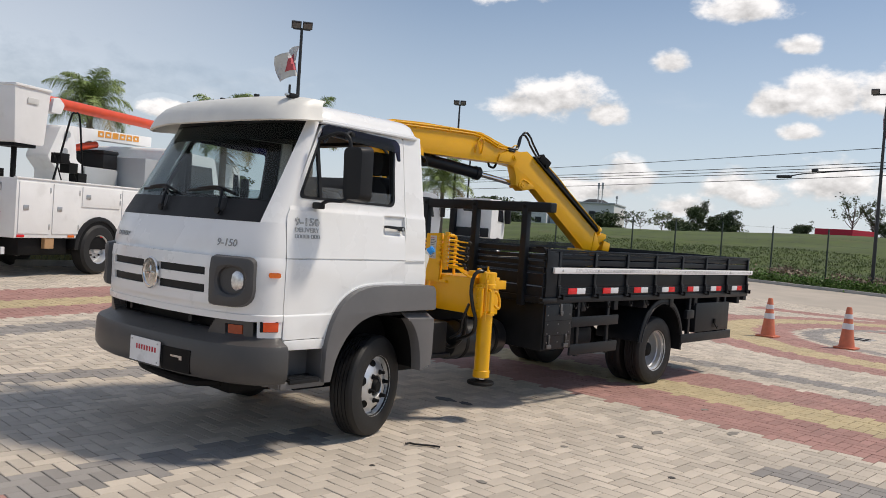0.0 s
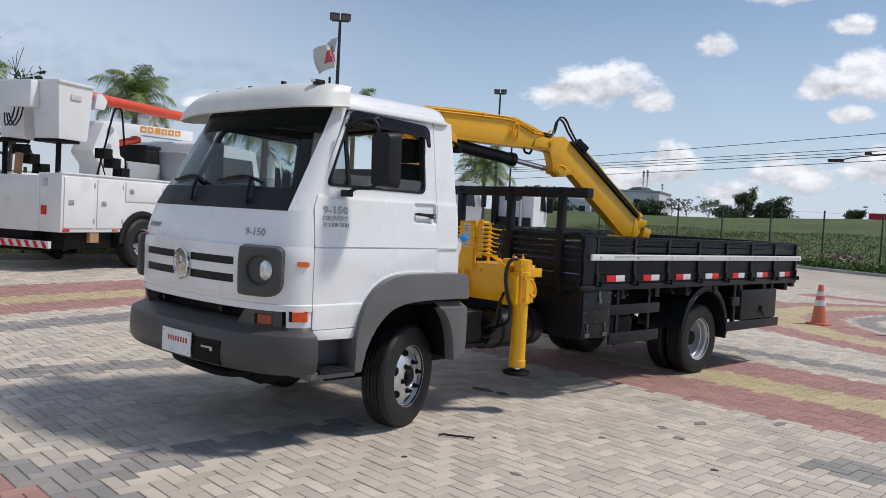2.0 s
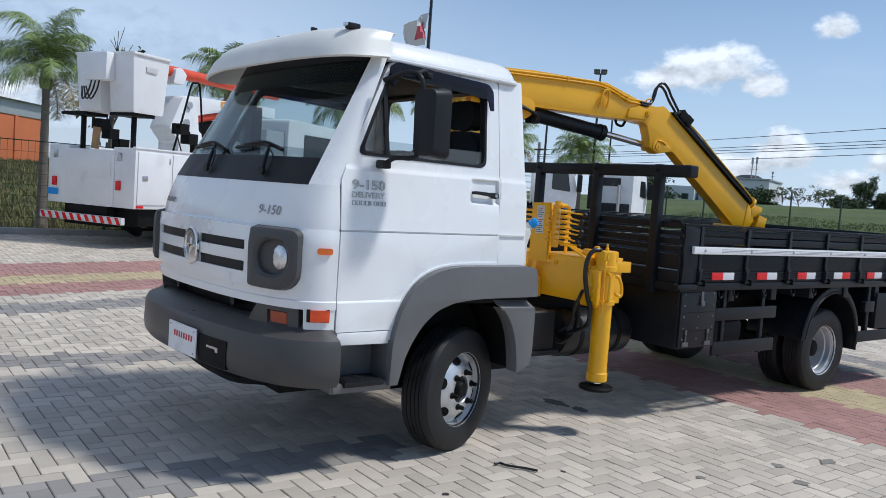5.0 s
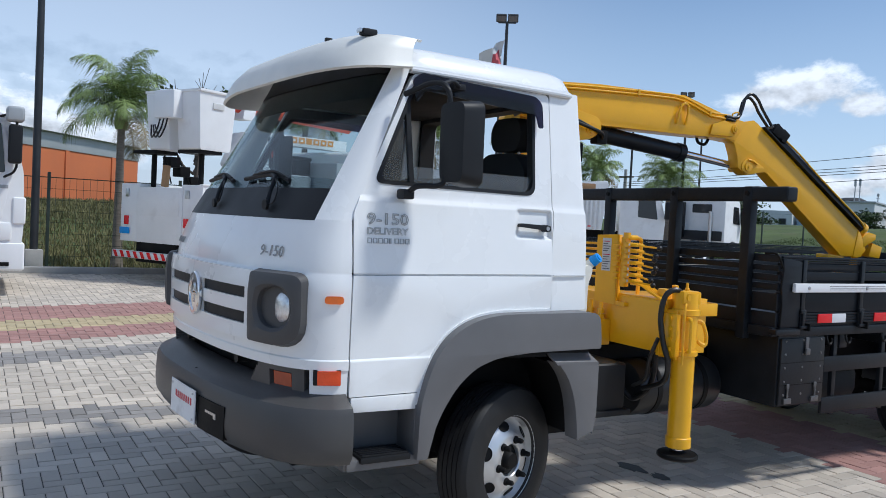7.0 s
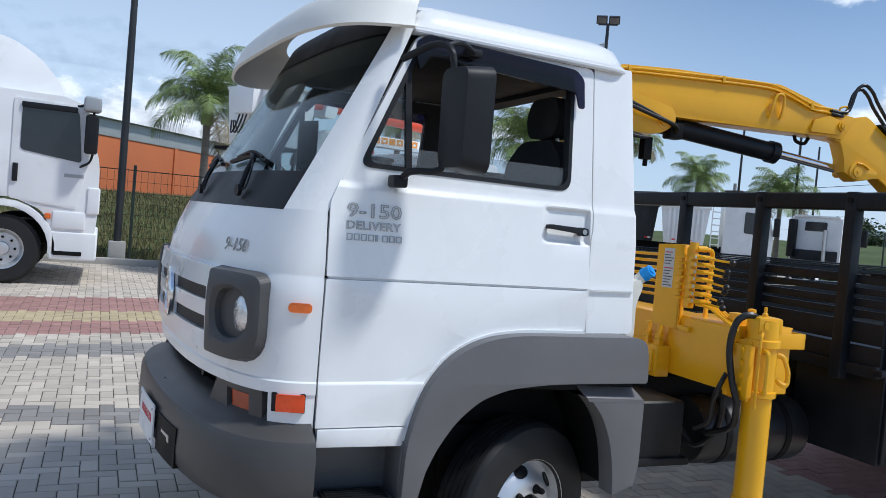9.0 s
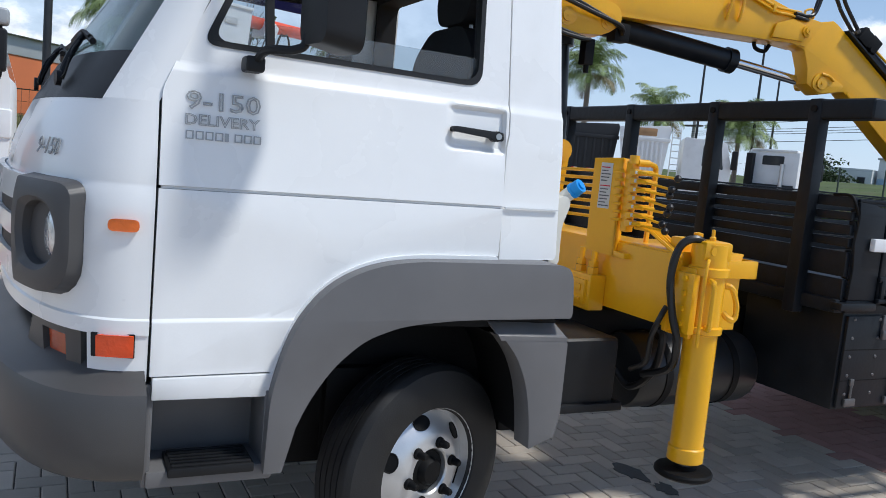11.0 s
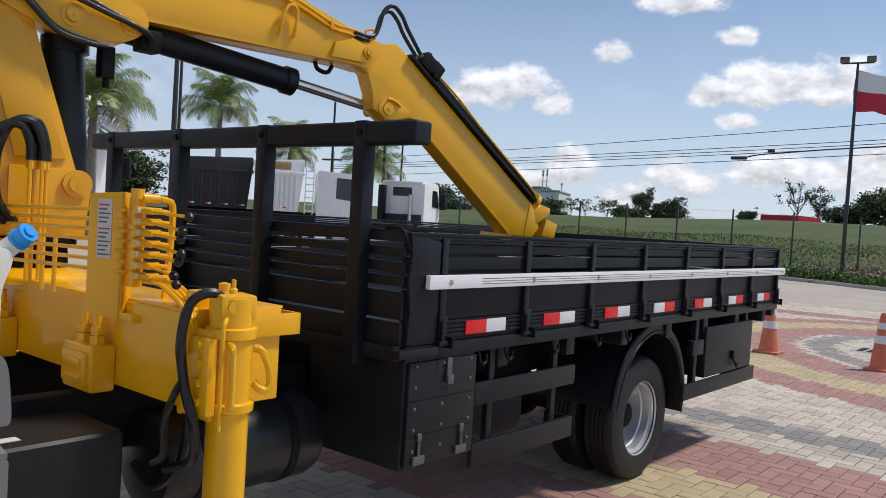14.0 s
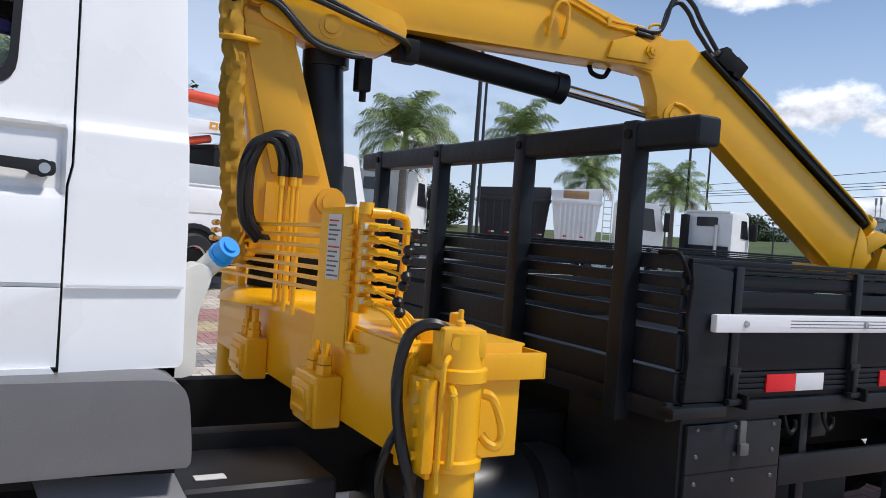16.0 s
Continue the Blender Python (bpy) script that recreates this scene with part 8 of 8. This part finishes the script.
def simple_wheel(parent, m, r, w, rim=RIM):
    t = part("tyre", lathe([(r * 0.58, -w / 2), (r * 0.9, -w / 2), (r, -w * 0.36), (r, w * 0.36), (r * 0.9, w / 2), (r * 0.58, w / 2)], 32, m, cap=False), RUBBER, parent)
    rm = part("rim", lathe([(r * 0.60, -w * 0.4), (r * 0.60, w * 0.44), (r * 0.55, w * 0.40), (r * 0.45, w * 0.1), (r * 0.2, w * 0.1), (r * 0.18, w * 0.3), (0, w * 0.32)], 24, m), rim, t)
    for k in range(8):
        a = 2 * math.pi * k / 8
        part("wheel_nut", lathe([(0.02, 0), (0.018, 0.03), (0, 0.03)], 6, m @ Matrix.Translation((r * 0.33 * math.cos(a), r * 0.33 * math.sin(a), w * 0.1))), CHASSIS, rm)


def frame_of(origin, heading):
    return Matrix.Translation(origin) @ Matrix.Rotation(heading, 4, 'Z')


PALEYEL = material("pale_yellow", (0.80, 0.34, 0.05), 0.5, var=0.15, scale=6, bump=0.03)


def utility_truck():
    """Bucket truck: local x forward, local y to the far side; origin at its rear near corner."""
    M = frame_of((2.16, 11.0, 0.19), radians(27))
    t = thing("bucket_truck", (2.0, 11.0, 0.19), "white utility truck with two lift buckets and a red boom", "truck")
    P = lambda x, y, z: M @ Vector((x, y, z))
    W = 2.25
    body = part("service_body", join(box(0, 3.6, 0, 0.55, 0.72, 1.80, 0.02, m=M), box(0, 3.6, W - 0.55, W, 0.72, 1.80, 0.02, m=M), box(0.05, 3.6, 0.5, W - 0.5, 0.82, 1.25, 0.01, m=M)), BUCKETW, t, "white steel service body")
    part("tailboard", box(-0.02, 0.03, 0.5, W - 0.5, 0.72, 1.74, 0.008, m=M), BUCKETW, t)
    part("tailboard_hatch", box(-0.03, -0.018, 0.58, W - 0.55, 1.22, 1.68, 0.005, m=M), BUCKETW, t)
    for x0, x1, z0, z1 in ((0.06, 0.80, 0.80, 1.74), (0.88, 1.56, 0.80, 1.74), (1.64, 2.75, 1.34, 1.74), (2.82, 3.52, 0.80, 1.74)):
        dr = part("locker_door", box(x0, x1, -0.018, 0.0, z0, z1, 0.008, m=M), BUCKETW, body)
        part("locker_latch", box(x0 + 0.10, x0 + 0.22, -0.03, -0.016, (z0 + z1) / 2 - 0.04, (z0 + z1) / 2 + 0.05, 0.006, m=M), STEEL, dr)
        part("door_hinge", join(box(x1 - 0.02, x1 + 0.005, -0.028, -0.01, z0 + 0.08, z0 + 0.18, 0.004, m=M), box(x1 - 0.02, x1 + 0.005, -0.028, -0.01, z1 - 0.18, z1 - 0.08, 0.004, m=M)), STEEL, dr)
    part("top_edge", box(-0.02, 3.62, -0.02, 0.06, 1.79, 1.82, 0.008, m=M), BUCKETW, body)
    for y in (0.30, W - 0.28):
        part("tail_lamp", box(-0.035, 0.0, y + 0.03, y + 0.14, 1.03, 1.20, 0.02, m=M), REDLENS, t, "red tail lamp")
        part("lamp_vent", box(-0.02, 0.0, y + 0.03, y + 0.13, 1.55, 1.70, 0.01, m=M), STEEL, t)
    for x in (0.05, 1.3, 2.2):
        part("marker_lamp", box(x, x + 0.16, -0.02, 0.0, 0.735, 0.78, 0.006, m=M), REDLENS if x != 1.3 else ORANGE, t, "small red marker lamp")
    part("number_plate", box(-0.03, -0.02, W - 0.30, W - 0.02, 0.86, 0.98, 0.003, m=M), BLUE, t, "number plate, a blank bar")
    bump = part("rear_bumper", box(-0.12, -0.04, 0.15, W + 0.05, 0.42, 0.55, 0.01, m=M), WHITELENS, t, "red and white striped rear bumper")
    for k in range(11):
        y = 0.17 + k * 0.195
        part("bumper_stripe", plate([(y, 0.425), (y + 0.09, 0.425), (y + 0.16, 0.545), (y + 0.07, 0.545)], [], lambda a, z: P(-0.124, a, z), lambda a, z: P(-0.118, a, z)), REDLENS, bump)
    part("chassis", box(0.0, 6.5, 0.65, 1.6, 0.55, 0.82, 0.02, m=M), CHASSIS, t)
    part("under_locker", box(0.2, 1.4, 0.1, 0.7, 0.40, 0.80, 0.02, m=M), CHASSIS, t)
    # dark boxes added under the body in place of its deep shade
    part("under_frame", join(box(0.1, 3.6, 0.70, 1.9, 0.34, 0.80, 0.02, m=M), box(2.85, 3.55, 0.08, 0.7, 0.38, 0.76, 0.02, m=M)), CHASSIS, t)
    # flat black sheet on the body, painting the wheel well's shade
    part("wheel_housing", plate(arch(2.15, 0.5, 0.59, 0.58, 0, 180), [], lambda a, z: P(a, -0.012, z), lambda a, z: P(a, 0.0, z)), CHASSIS, t)
    part("wooden_chock", box(0.75, 0.98, 0.02, 0.12, 0.52, 0.78, 0.01, m=M), RUST, t)
    for x in (2.15, 5.9):
        for y, s in ((0.10, -1), (W - 0.10, 1)):
            simple_wheel(t, M @ Matrix.Translation((x, y, 0.5)) @ Vector((0, s, 0)).to_track_quat('Z', 'Y').to_matrix().to_4x4(), 0.5, 0.3)
    part("wheel_arch", plate(arch(2.15, 0.5, 0.68, 0.66, 0, 180) + arch(2.15, 0.5, 0.58, 0.57, 180, 0), [], lambda a, z: P(a, -0.03, z), lambda a, z: P(a, 0.4, z), 0.01), DARKPL, t)
    # cab in front of the body
    cab = part("cab", plate(round_poly([(4.3, 0.75), (6.6, 0.75), (6.65, 1.6), (6.25, 2.75), (4.3, 2.8)], 0.12), [], lambda a, z: P(a, 0.02, z), lambda a, z: P(a, W - 0.02, z), 0.05), BUCKETW, t)
    part("cab_window", plate([(4.9, 1.75), (6.3, 1.75), (6.1, 2.5), (4.9, 2.5)], [], lambda a, z: P(a, 0.0, z), lambda a, z: P(a, 0.03, z)), SMOKED, cab)
    part("cargo_box", box(3.65, 4.28, 0.1, W - 0.1, 0.9, 2.5, 0.03, m=M), CORRUG, t)
    part("grey_tank", box(2.55, 3.6, 0.75, 1.75, 1.30, 2.20, 0.06, m=M), CORRUG, t, "grey ribbed box on the deck")
    part("engine_cover", join(box(3.15, 3.60, 0.80, 1.60, 2.21, 2.56, 0.03, m=M), box(3.12, 3.62, 0.78, 1.62, 2.52, 2.60, 0.03, m=M)), DARKPL, t, "black engine cover")
    # turret and booms
    tur = part("turret", plate(round_poly([(1.60, 2.30), (1.92, 2.96), (2.20, 2.98), (2.36, 2.62), (2.40, 2.30), (2.70, 2.16), (2.70, 1.25), (1.80, 1.25), (1.86, 2.05)], 0.06), [], lambda a, z: P(a, 0.85, z), lambda a, z: P(a, 1.4, z), 0.03), BUCKETW, t)
    for a, z in ((2.08, 2.80), (2.02, 2.45)):
        part("turret_pin", rod(P(a, 0.80, z), P(a, 1.45, z), 0.07, 14), STEEL, tur)
    lb = part("lower_boom", plate([(1.95, 2.70), (1.98, 2.98), (2.3, 3.01), (5.0, 3.10), (5.0, 2.86), (3.3, 2.82), (2.9, 2.76), (2.4, 2.60)], [], lambda a, z: P(a, 0.98, z), lambda a, z: P(a, 1.28, z), 0.02), BUCKETW, t, "white lower boom with orange lettering")
    for k in range(6):
        a0 = 3.15 + 0.235 * k
        h0 = 2.885 + 0.03 * (a0 - 3.15)
        part("maker_bar", plate([(a0, h0), (a0 + 0.19, h0 + 0.006), (a0 + 0.19, h0 + 0.136), (a0, h0 + 0.13)], [[(a0 + 0.055, h0 + 0.04), (a0 + 0.14, h0 + 0.042), (a0 + 0.14, h0 + 0.095), (a0 + 0.055, h0 + 0.093)]] if k != 2 else [], lambda a, z: P(a, 0.972, z), lambda a, z: P(a, 0.978, z)), PALEYEL, lb, "orange lettering as bars")
    part("upper_boom", tube([P(0.7, 1.13, 3.45), P(2.0, 1.13, 3.44), P(5.2, 1.13, 3.42)], 0.112, 20, 1), REDBOOM, t, "orange-red insulated boom")
    part("boom_knuckle", plate(round_poly([(1.75, 3.20), (2.02, 3.20), (2.10, 3.40), (1.95, 3.52), (1.80, 3.50)], 0.04), [], lambda a, z: P(a, 0.95, z), lambda a, z: P(a, 1.30, z), 0.02), BUCKETW, t)
    part("boom_ram", rod(P(2.45, 1.13, 2.54), P(3.28, 1.13, 2.72), 0.075, 14), REDBOOM, t, "short red ram")
    part("boom_rest", join(rod(P(0.25, 0.35, 1.8), P(0.25, 0.35, 2.42), 0.05, 10), rod(P(0.25, 1.65, 1.2), P(0.25, 1.65, 2.42), 0.05, 10), box(0.0, 0.5, 0.1, 0.7, 2.36, 2.42, 0.01, m=M), box(0.0, 0.5, 1.3, 1.95, 2.36, 2.42, 0.01, m=M)), CHASSIS, t)
    for y0 in (0.05, 0.86):
        bk = part("bucket", plate(round_poly([(-0.02, 2.42), (0.66, 2.42), (0.74, 3.44), (-0.10, 3.44)], 0.05), [], lambda a, z: P(a, y0 + 0.03 * (3.44 - z), z), lambda a, z: P(a, y0 + 0.62 - 0.03 * (3.44 - z), z), 0.03), BUCKETW, t, "white fibreglass lift bucket")
        part("bucket_rim", box(-0.11, 0.75, y0 - 0.03, y0 + 0.65, 3.42, 3.47, 0.015, m=M), BUCKETW, bk)
        part("warning_label", box(-0.065, -0.05, y0 + 0.2, y0 + 0.45, 3.10, 3.22, 0.003, m=M), REDINK, bk)
        part("warning_label", box(0.2, 0.45, y0 - 0.012, y0 + 0.0, 3.15, 3.25, 0.003, m=M), STICKER, bk)
    part("bucket_box", box(-0.28, -0.04, 0.50, 1.05, 2.95, 3.45, 0.05, m=M), BUCKETW, t)
    for k in range(3):
        part("control_hose", tube([P(-0.2, 0.75 + 0.1 * k, 2.95), P(-0.3, 0.7 + 0.1 * k, 2.75), P(-0.25, 0.9 + 0.1 * k, 2.62), P(-0.15, 1.15 + 0.05 * k, 2.85)], 0.015, 6), HOSE, t)
    # steps and grab rails on the deck
    for y, dx in ((0.22, 0.0), (1.75, -0.55)):
        st = part("grab_rail", join(tube([P(1.09 + dx, y, 1.82), P(1.30 + dx, y, 2.50), P(1.48 + dx, y, 3.10), P(1.58 + dx, y, 3.17), P(1.70 + dx, y, 3.12), P(1.80 + dx, y, 2.5), P(1.90 + dx, y, 1.82)], 0.02, 6, 4),
                                    tube([P(1.08 + dx, y, 2.34), P(1.42 + dx, y, 2.32), P(1.72 + dx, y, 1.84)], 0.014, 6, 0), tube([P(1.08 + dx, y, 2.34), P(1.30 + dx, y, 1.84)], 0.014, 6, 0)) if dx == 0.0 else
                  join(tube([P(1.10 + dx, y, 2.38), P(1.40 + dx, y, 2.40), P(1.72 + dx, y, 1.84)], 0.016, 6, 0), tube([P(1.10 + dx, y, 2.38), P(1.28 + dx, y, 1.84)], 0.016, 6, 0)), CHASSIS, t, "black tubular grab rail")
        for x, z in ((1.22, 2.16), (1.46, 1.99), (1.72, 1.81)):
            part("step_plate", box(x + dx, x + dx + 0.24, y - 0.03, y + 0.20, z, z + 0.20, 0.01, m=M), CHASSIS, st)
    part("wedge", join(box(0.2, 0.28, 1.42, 1.55, 1.62, 2.02, 0.01, m=M @ Matrix.Rotation(0.1, 4, 'X'))), RUST, t)


def white_tractor():
    """White long-haul cab parked by the kerb, facing along +x."""
    g = 0.14
    t = thing("white_lorry", (-2.0, 11.3, g), "white long-haul lorry cab with roof fairing parked by the kerb", "truck")
    y0, y1 = 10.2, 12.65
    P0, P1 = (lambda x, z: Vector((x, y0, z))), (lambda x, z: Vector((x, y1, z)))
    cab = part("cab", plate(round_poly([(-3.4, 1.05), (-2.55, 1.05), (-2.42, 1.25), (-1.82, 1.42), (-1.32, 1.22), (-1.22, 0.75), (-0.70, 0.62), (-0.62, 1.1), (-0.64, 2.0), (-0.86, 2.80), (-1.15, 2.90), (-3.4, 2.94)], [0.02, 0.05, 0.1, 0.15, 0.15, 0.05, 0.1, 0.2, 0.1, 0.1, 0.05, 0.05]), [], P0, P1, 0.05), BUCKETW, t)
    part("roof_fairing", plate(round_poly([(-3.4, 2.92), (-1.16, 2.90), (-1.24, 3.10), (-1.50, 3.42), (-1.95, 3.70), (-3.4, 3.78)], [0, 0.02, 0.1, 0.3, 0.4, 0.05]), [], lambda x, z: Vector((x, y0 + 0.12 + (z - 2.9) * 0.25, z)), lambda x, z: Vector((x, y1 - 0.12 - (z - 2.9) * 0.25, z)), 0.06), BUCKETW, cab)
    part("door", plate(round_poly([(-1.80, 1.38), (-0.92, 1.28), (-0.78, 2.0), (-0.93, 2.78), (-1.80, 2.82)], 0.05), [], lambda x, z: Vector((x, y0 - 0.015, z)), lambda x, z: Vector((x, y0 + 0.02, z)), 0.006), BUCKETW, cab)
    part("door_window", plate(round_poly([(-1.69, 2.08), (-0.88, 1.96), (-0.95, 2.68), (-1.03, 2.74), (-1.69, 2.76)], 0.06), [], lambda x, z: Vector((x, y0 - 0.024, z)), lambda x, z: Vector((x, y0 - 0.01, z))), SMOKED, cab, "dark side window")
    part("window_visor", box(-1.70, -0.98, y0 - 0.05, y0 - 0.02, 2.68, 2.76, 0.01), DARKPL, cab)
    part("windscreen", plate([(y0 + 0.15, 2.05), (y1 - 0.15, 2.05), (y1 - 0.2, 2.75), (y0 + 0.2, 2.75)], [], lambda y, z: Vector((-0.64 - (z - 2.0) * 0.27, y, z)), lambda y, z: Vector((-0.68 - (z - 2.0) * 0.27, y, z))), SMOKED, cab)
    part("door_handle", box(-1.77, -1.70, y0 - 0.045, y0 - 0.015, 1.62, 1.88, 0.01), DARKPL, cab)
    part("door_badge", box(-1.10, -0.84, y0 - 0.019, y0 - 0.014, 1.74, 1.79, 0.002), DECAL, cab)
    mr = part("mirror", box(-0.86, -0.68, y0 - 0.30, y0 - 0.06, 2.10, 2.66, 0.05, 3), DARKPL, t, "tall black mirror")
    part("mirror_arm", tube([(-0.98, y0, 2.78), (-0.8, y0 - 0.12, 2.80), (-0.75, y0 - 0.18, 2.6), (-0.75, y0 - 0.16, 2.05), (-0.9, y0, 1.9)], 0.018, 6), DARKPL, mr)
    part("mirror_cap", box(-0.90, -0.66, y0 - 0.32, y0 - 0.03, 2.70, 2.92, 0.06, 3), CORRUG, mr)
    part("bumper", box(-1.25, -0.60, y0 - 0.02, y1 + 0.02, 0.53, 0.95, 0.05, 3), BUCKETW, t)
    part("step_panel", box(-1.22, -0.78, y0 - 0.03, y0 + 0.1, 0.98, 1.24, 0.03), BUCKETW, t)
    part("corner_deflector", box(-0.78, -0.60, y0 - 0.03, y0 + 0.2, 1.22, 1.62, 0.04, 3), BUCKETW, t)
    part("step", box(-1.18, -0.80, y0 - 0.035, y0 + 0.05, 0.60, 0.66, 0.01), CHASSIS, t)
    part("marker_lamp", box(-1.32, -1.24, y0 - 0.035, y0, 1.12, 1.20, 0.01), ORANGE, t)
    part("arch_trim", plate(arch(-1.85, 0.66, 0.70, 0.70, -5, 185) + arch(-1.85, 0.66, 0.60, 0.60, 185, -5), [], lambda x, z: Vector((x, y0 - 0.02, z)), lambda x, z: Vector((x, y0 + 0.3, z)), 0.01), BUCKETW, t)
    for y, s in ((y0 + 0.2, -1), (y1 - 0.2, 1)):
        for x in (-1.85, -6.2):
            simple_wheel(t, Matrix.Translation((x, y, g + 0.50)) @ Vector((0, s, 0)).to_track_quat('Z', 'Y').to_matrix().to_4x4(), 0.50, 0.32)
    part("chassis", box(-7.2, -0.8, 11.0, 11.9, 0.7, 1.05, 0.02), CHASSIS, t)


def tipper(az0, az1, d, mat, label, cab_az=None, load=False):
    a, b = Vector((*from_eye(az0, d), 0)), Vector((*from_eye(az1, d), 0))
    l = (b - a).length
    ang = math.atan2(b.y - a.y, b.x - a.x)
    M = frame_of((a.x, a.y, float(terrain(a.x, a.y))), ang)
    t = thing("tipper_truck", tuple(a), label, "truck", "tippers behind the lot")
    P = lambda x, y, z: M @ Vector((x, y, z))
    bd = part("tipper_body", plate([(0, 1.25), (l - 0.2, 1.25), (l, 3.1), (l - 0.05, 3.25), (-0.25, 3.1)], [], lambda x, z: P(x, 0, z), lambda x, z: P(x, 2.4, z), 0.02), mat, t)
    for k in range(8):
        x = 0.1 + (l - 0.45) * k / 7
        part("body_rib", box(x, x + 0.09, -0.06, 0, 1.25, 2.65, 0.01, m=M), mat, bd)
    part("body_rail", box(-0.2, l, -0.08, 0.0, 2.62, 2.76, 0.02, m=M), mat, bd)
    if load:
        part("load", box(0.2, l - 0.5, -0.01, 0.6, 2.80, 3.13, 0.05, m=M), RUST, bd, "brown board lining")
        part("ladder", join(*[box(l + 0.05, l + 0.35, -0.02, 0.02, 1.3 + 0.25 * k, 1.34 + 0.25 * k, 0.005, m=M) for k in range(8)], box(l + 0.03, l + 0.07, -0.03, 0.03, 1.2, 3.2, 0.005, m=M), box(l + 0.33, l + 0.37, -0.03, 0.03, 1.2, 3.2, 0.005, m=M)), BUCKETW, t)
    part("chassis", box(-0.2, l + 1.5, 0.7, 1.7, 0.7, 1.25, 0.02, m=M), CHASSIS, t)
    for x in (0.4, 1.7):
        simple_wheel(t, M @ Matrix.Translation((x, 0.2, 0.5)) @ Vector((0, -1, 0)).to_track_quat('Z', 'Y').to_matrix().to_4x4(), 0.5, 0.3)
    for k in range(int(l / 0.62)):
        part("reflector", box(0.3 + 0.62 * k, 0.42 + 0.62 * k, -0.07, -0.05, 1.37, 1.42, 0.005, m=M), REDLENS, t)
        part("reflector", box(0.42 + 0.62 * k, 0.54 + 0.62 * k, -0.07, -0.05, 1.37, 1.42, 0.005, m=M), WHITELENS, t)
    if cab_az is not None:
        c0 = l + 0.5
        cb = part("cab", plate(round_poly([(c0, 0.8), (c0 + 1.75, 0.8), (c0 + 1.8, 1.8), (c0 + 1.55, 2.8), (c0, 2.9)], 0.12), [], lambda x, z: P(x, 0.05, z), lambda x, z: P(x, 2.35, z), 0.04), BUCKETW, t, "white cab")
        part("cab_window", plate(round_poly([(c0 + 0.72, 1.85), (c0 + 1.5, 1.78), (c0 + 1.36, 2.62), (c0 + 0.72, 2.65)], 0.06), [], lambda x, z: P(x, 0.03, z), lambda x, z: P(x, 0.06, z)), SMOKED, cb)
        part("cab_mirror", box(c0 + 1.75, c0 + 1.95, -0.2, 0.05, 1.8, 2.5, 0.04, m=M), DARKPL, cb)
        simple_wheel(t, M @ Matrix.Translation((c0 + 0.9, 0.2, 0.5)) @ Vector((0, -1, 0)).to_track_quat('Z', 'Y').to_matrix().to_4x4(), 0.5, 0.3)


def tractor_rear(az, d, label):
    """A cab seen from behind and the side, facing away to the right."""
    c = from_eye(az, d)
    M = frame_of((c[0], c[1], float(terrain(*c))), radians(az - 24))
    t = thing("tractor_unit", (*c, 0), label, "truck", "tractor units behind the lot")
    cb = part("cab", plate(round_poly([(0, 0.9), (1.9, 0.9), (1.95, 1.7), (1.7, 2.85), (1.2, 2.98), (0, 2.9)], 0.15), [], lambda x, z: M @ Vector((x, -1.05, z)), lambda x, z: M @ Vector((x, 1.15, z)), 0.06), BUCKETW, t)
    part("rear_window", plate(round_poly([(-0.42, 2.28), (0.52, 2.28), (0.52, 2.68), (-0.42, 2.68)], 0.06), [], lambda y, z: M @ Vector((-0.03, y, z)), lambda y, z: M @ Vector((0.02, y, z))), SMOKED, cb)
    part("roof_lip", box(-0.05, 0.3, -0.95, 1.05, 2.86, 2.96, 0.03, m=M), BUCKETW, cb)
    part("air_intake", box(-0.30, 0.0, 0.85, 1.15, 1.1, 2.75, 0.04, m=M), DARKPL, t, "tall black air intake")
    part("side_window", plate(round_poly([(0.95, 1.85), (1.72, 1.8), (1.5, 2.6), (0.95, 2.62)], 0.06), [], lambda x, z: M @ Vector((x, -1.08, z)), lambda x, z: M @ Vector((x, -1.04, z))), SMOKED, cb)
    part("rear_panel", box(-0.06, -0.01, -0.95, 1.05, 1.0, 1.45, 0.02, m=M), FARDARK, cb)
    part("mirror", box(1.75, 1.95, -1.4, -1.1, 1.75, 2.5, 0.05, m=M), DARKPL, t)
    part("exhaust_pipe", rod(M @ Vector((-0.2, -0.45, 0.9)), M @ Vector((-0.2, -0.45, 2.35)), 0.09, 12), STEEL, t)
    part("chassis", box(-3.5, 1.5, -0.5, 0.6, 0.6, 0.95, 0.02, m=M), CHASSIS, t)
    for x in (-2.2, 1.0):
        for y, s in ((-1.0, -1), (1.1, 1)):
            simple_wheel(t, M @ Matrix.Translation((x, y, 0.5)) @ Vector((0, s, 0)).to_track_quat('Z', 'Y').to_matrix().to_4x4(), 0.5, 0.3)


utility_truck()
white_tractor()
tipper(58.0, 53.2, 32, FARDARK, "black steel tipper truck")
tipper(52.8, 49.7, 31, BUCKETW, "white ribbed tipper truck with a brown load board", cab_az=46, load=True)
tractor_rear(42.7, 37, "white tractor unit seen from behind")
tractor_rear(65.3, 27, "white tractor unit beside the palms")
build_paving()
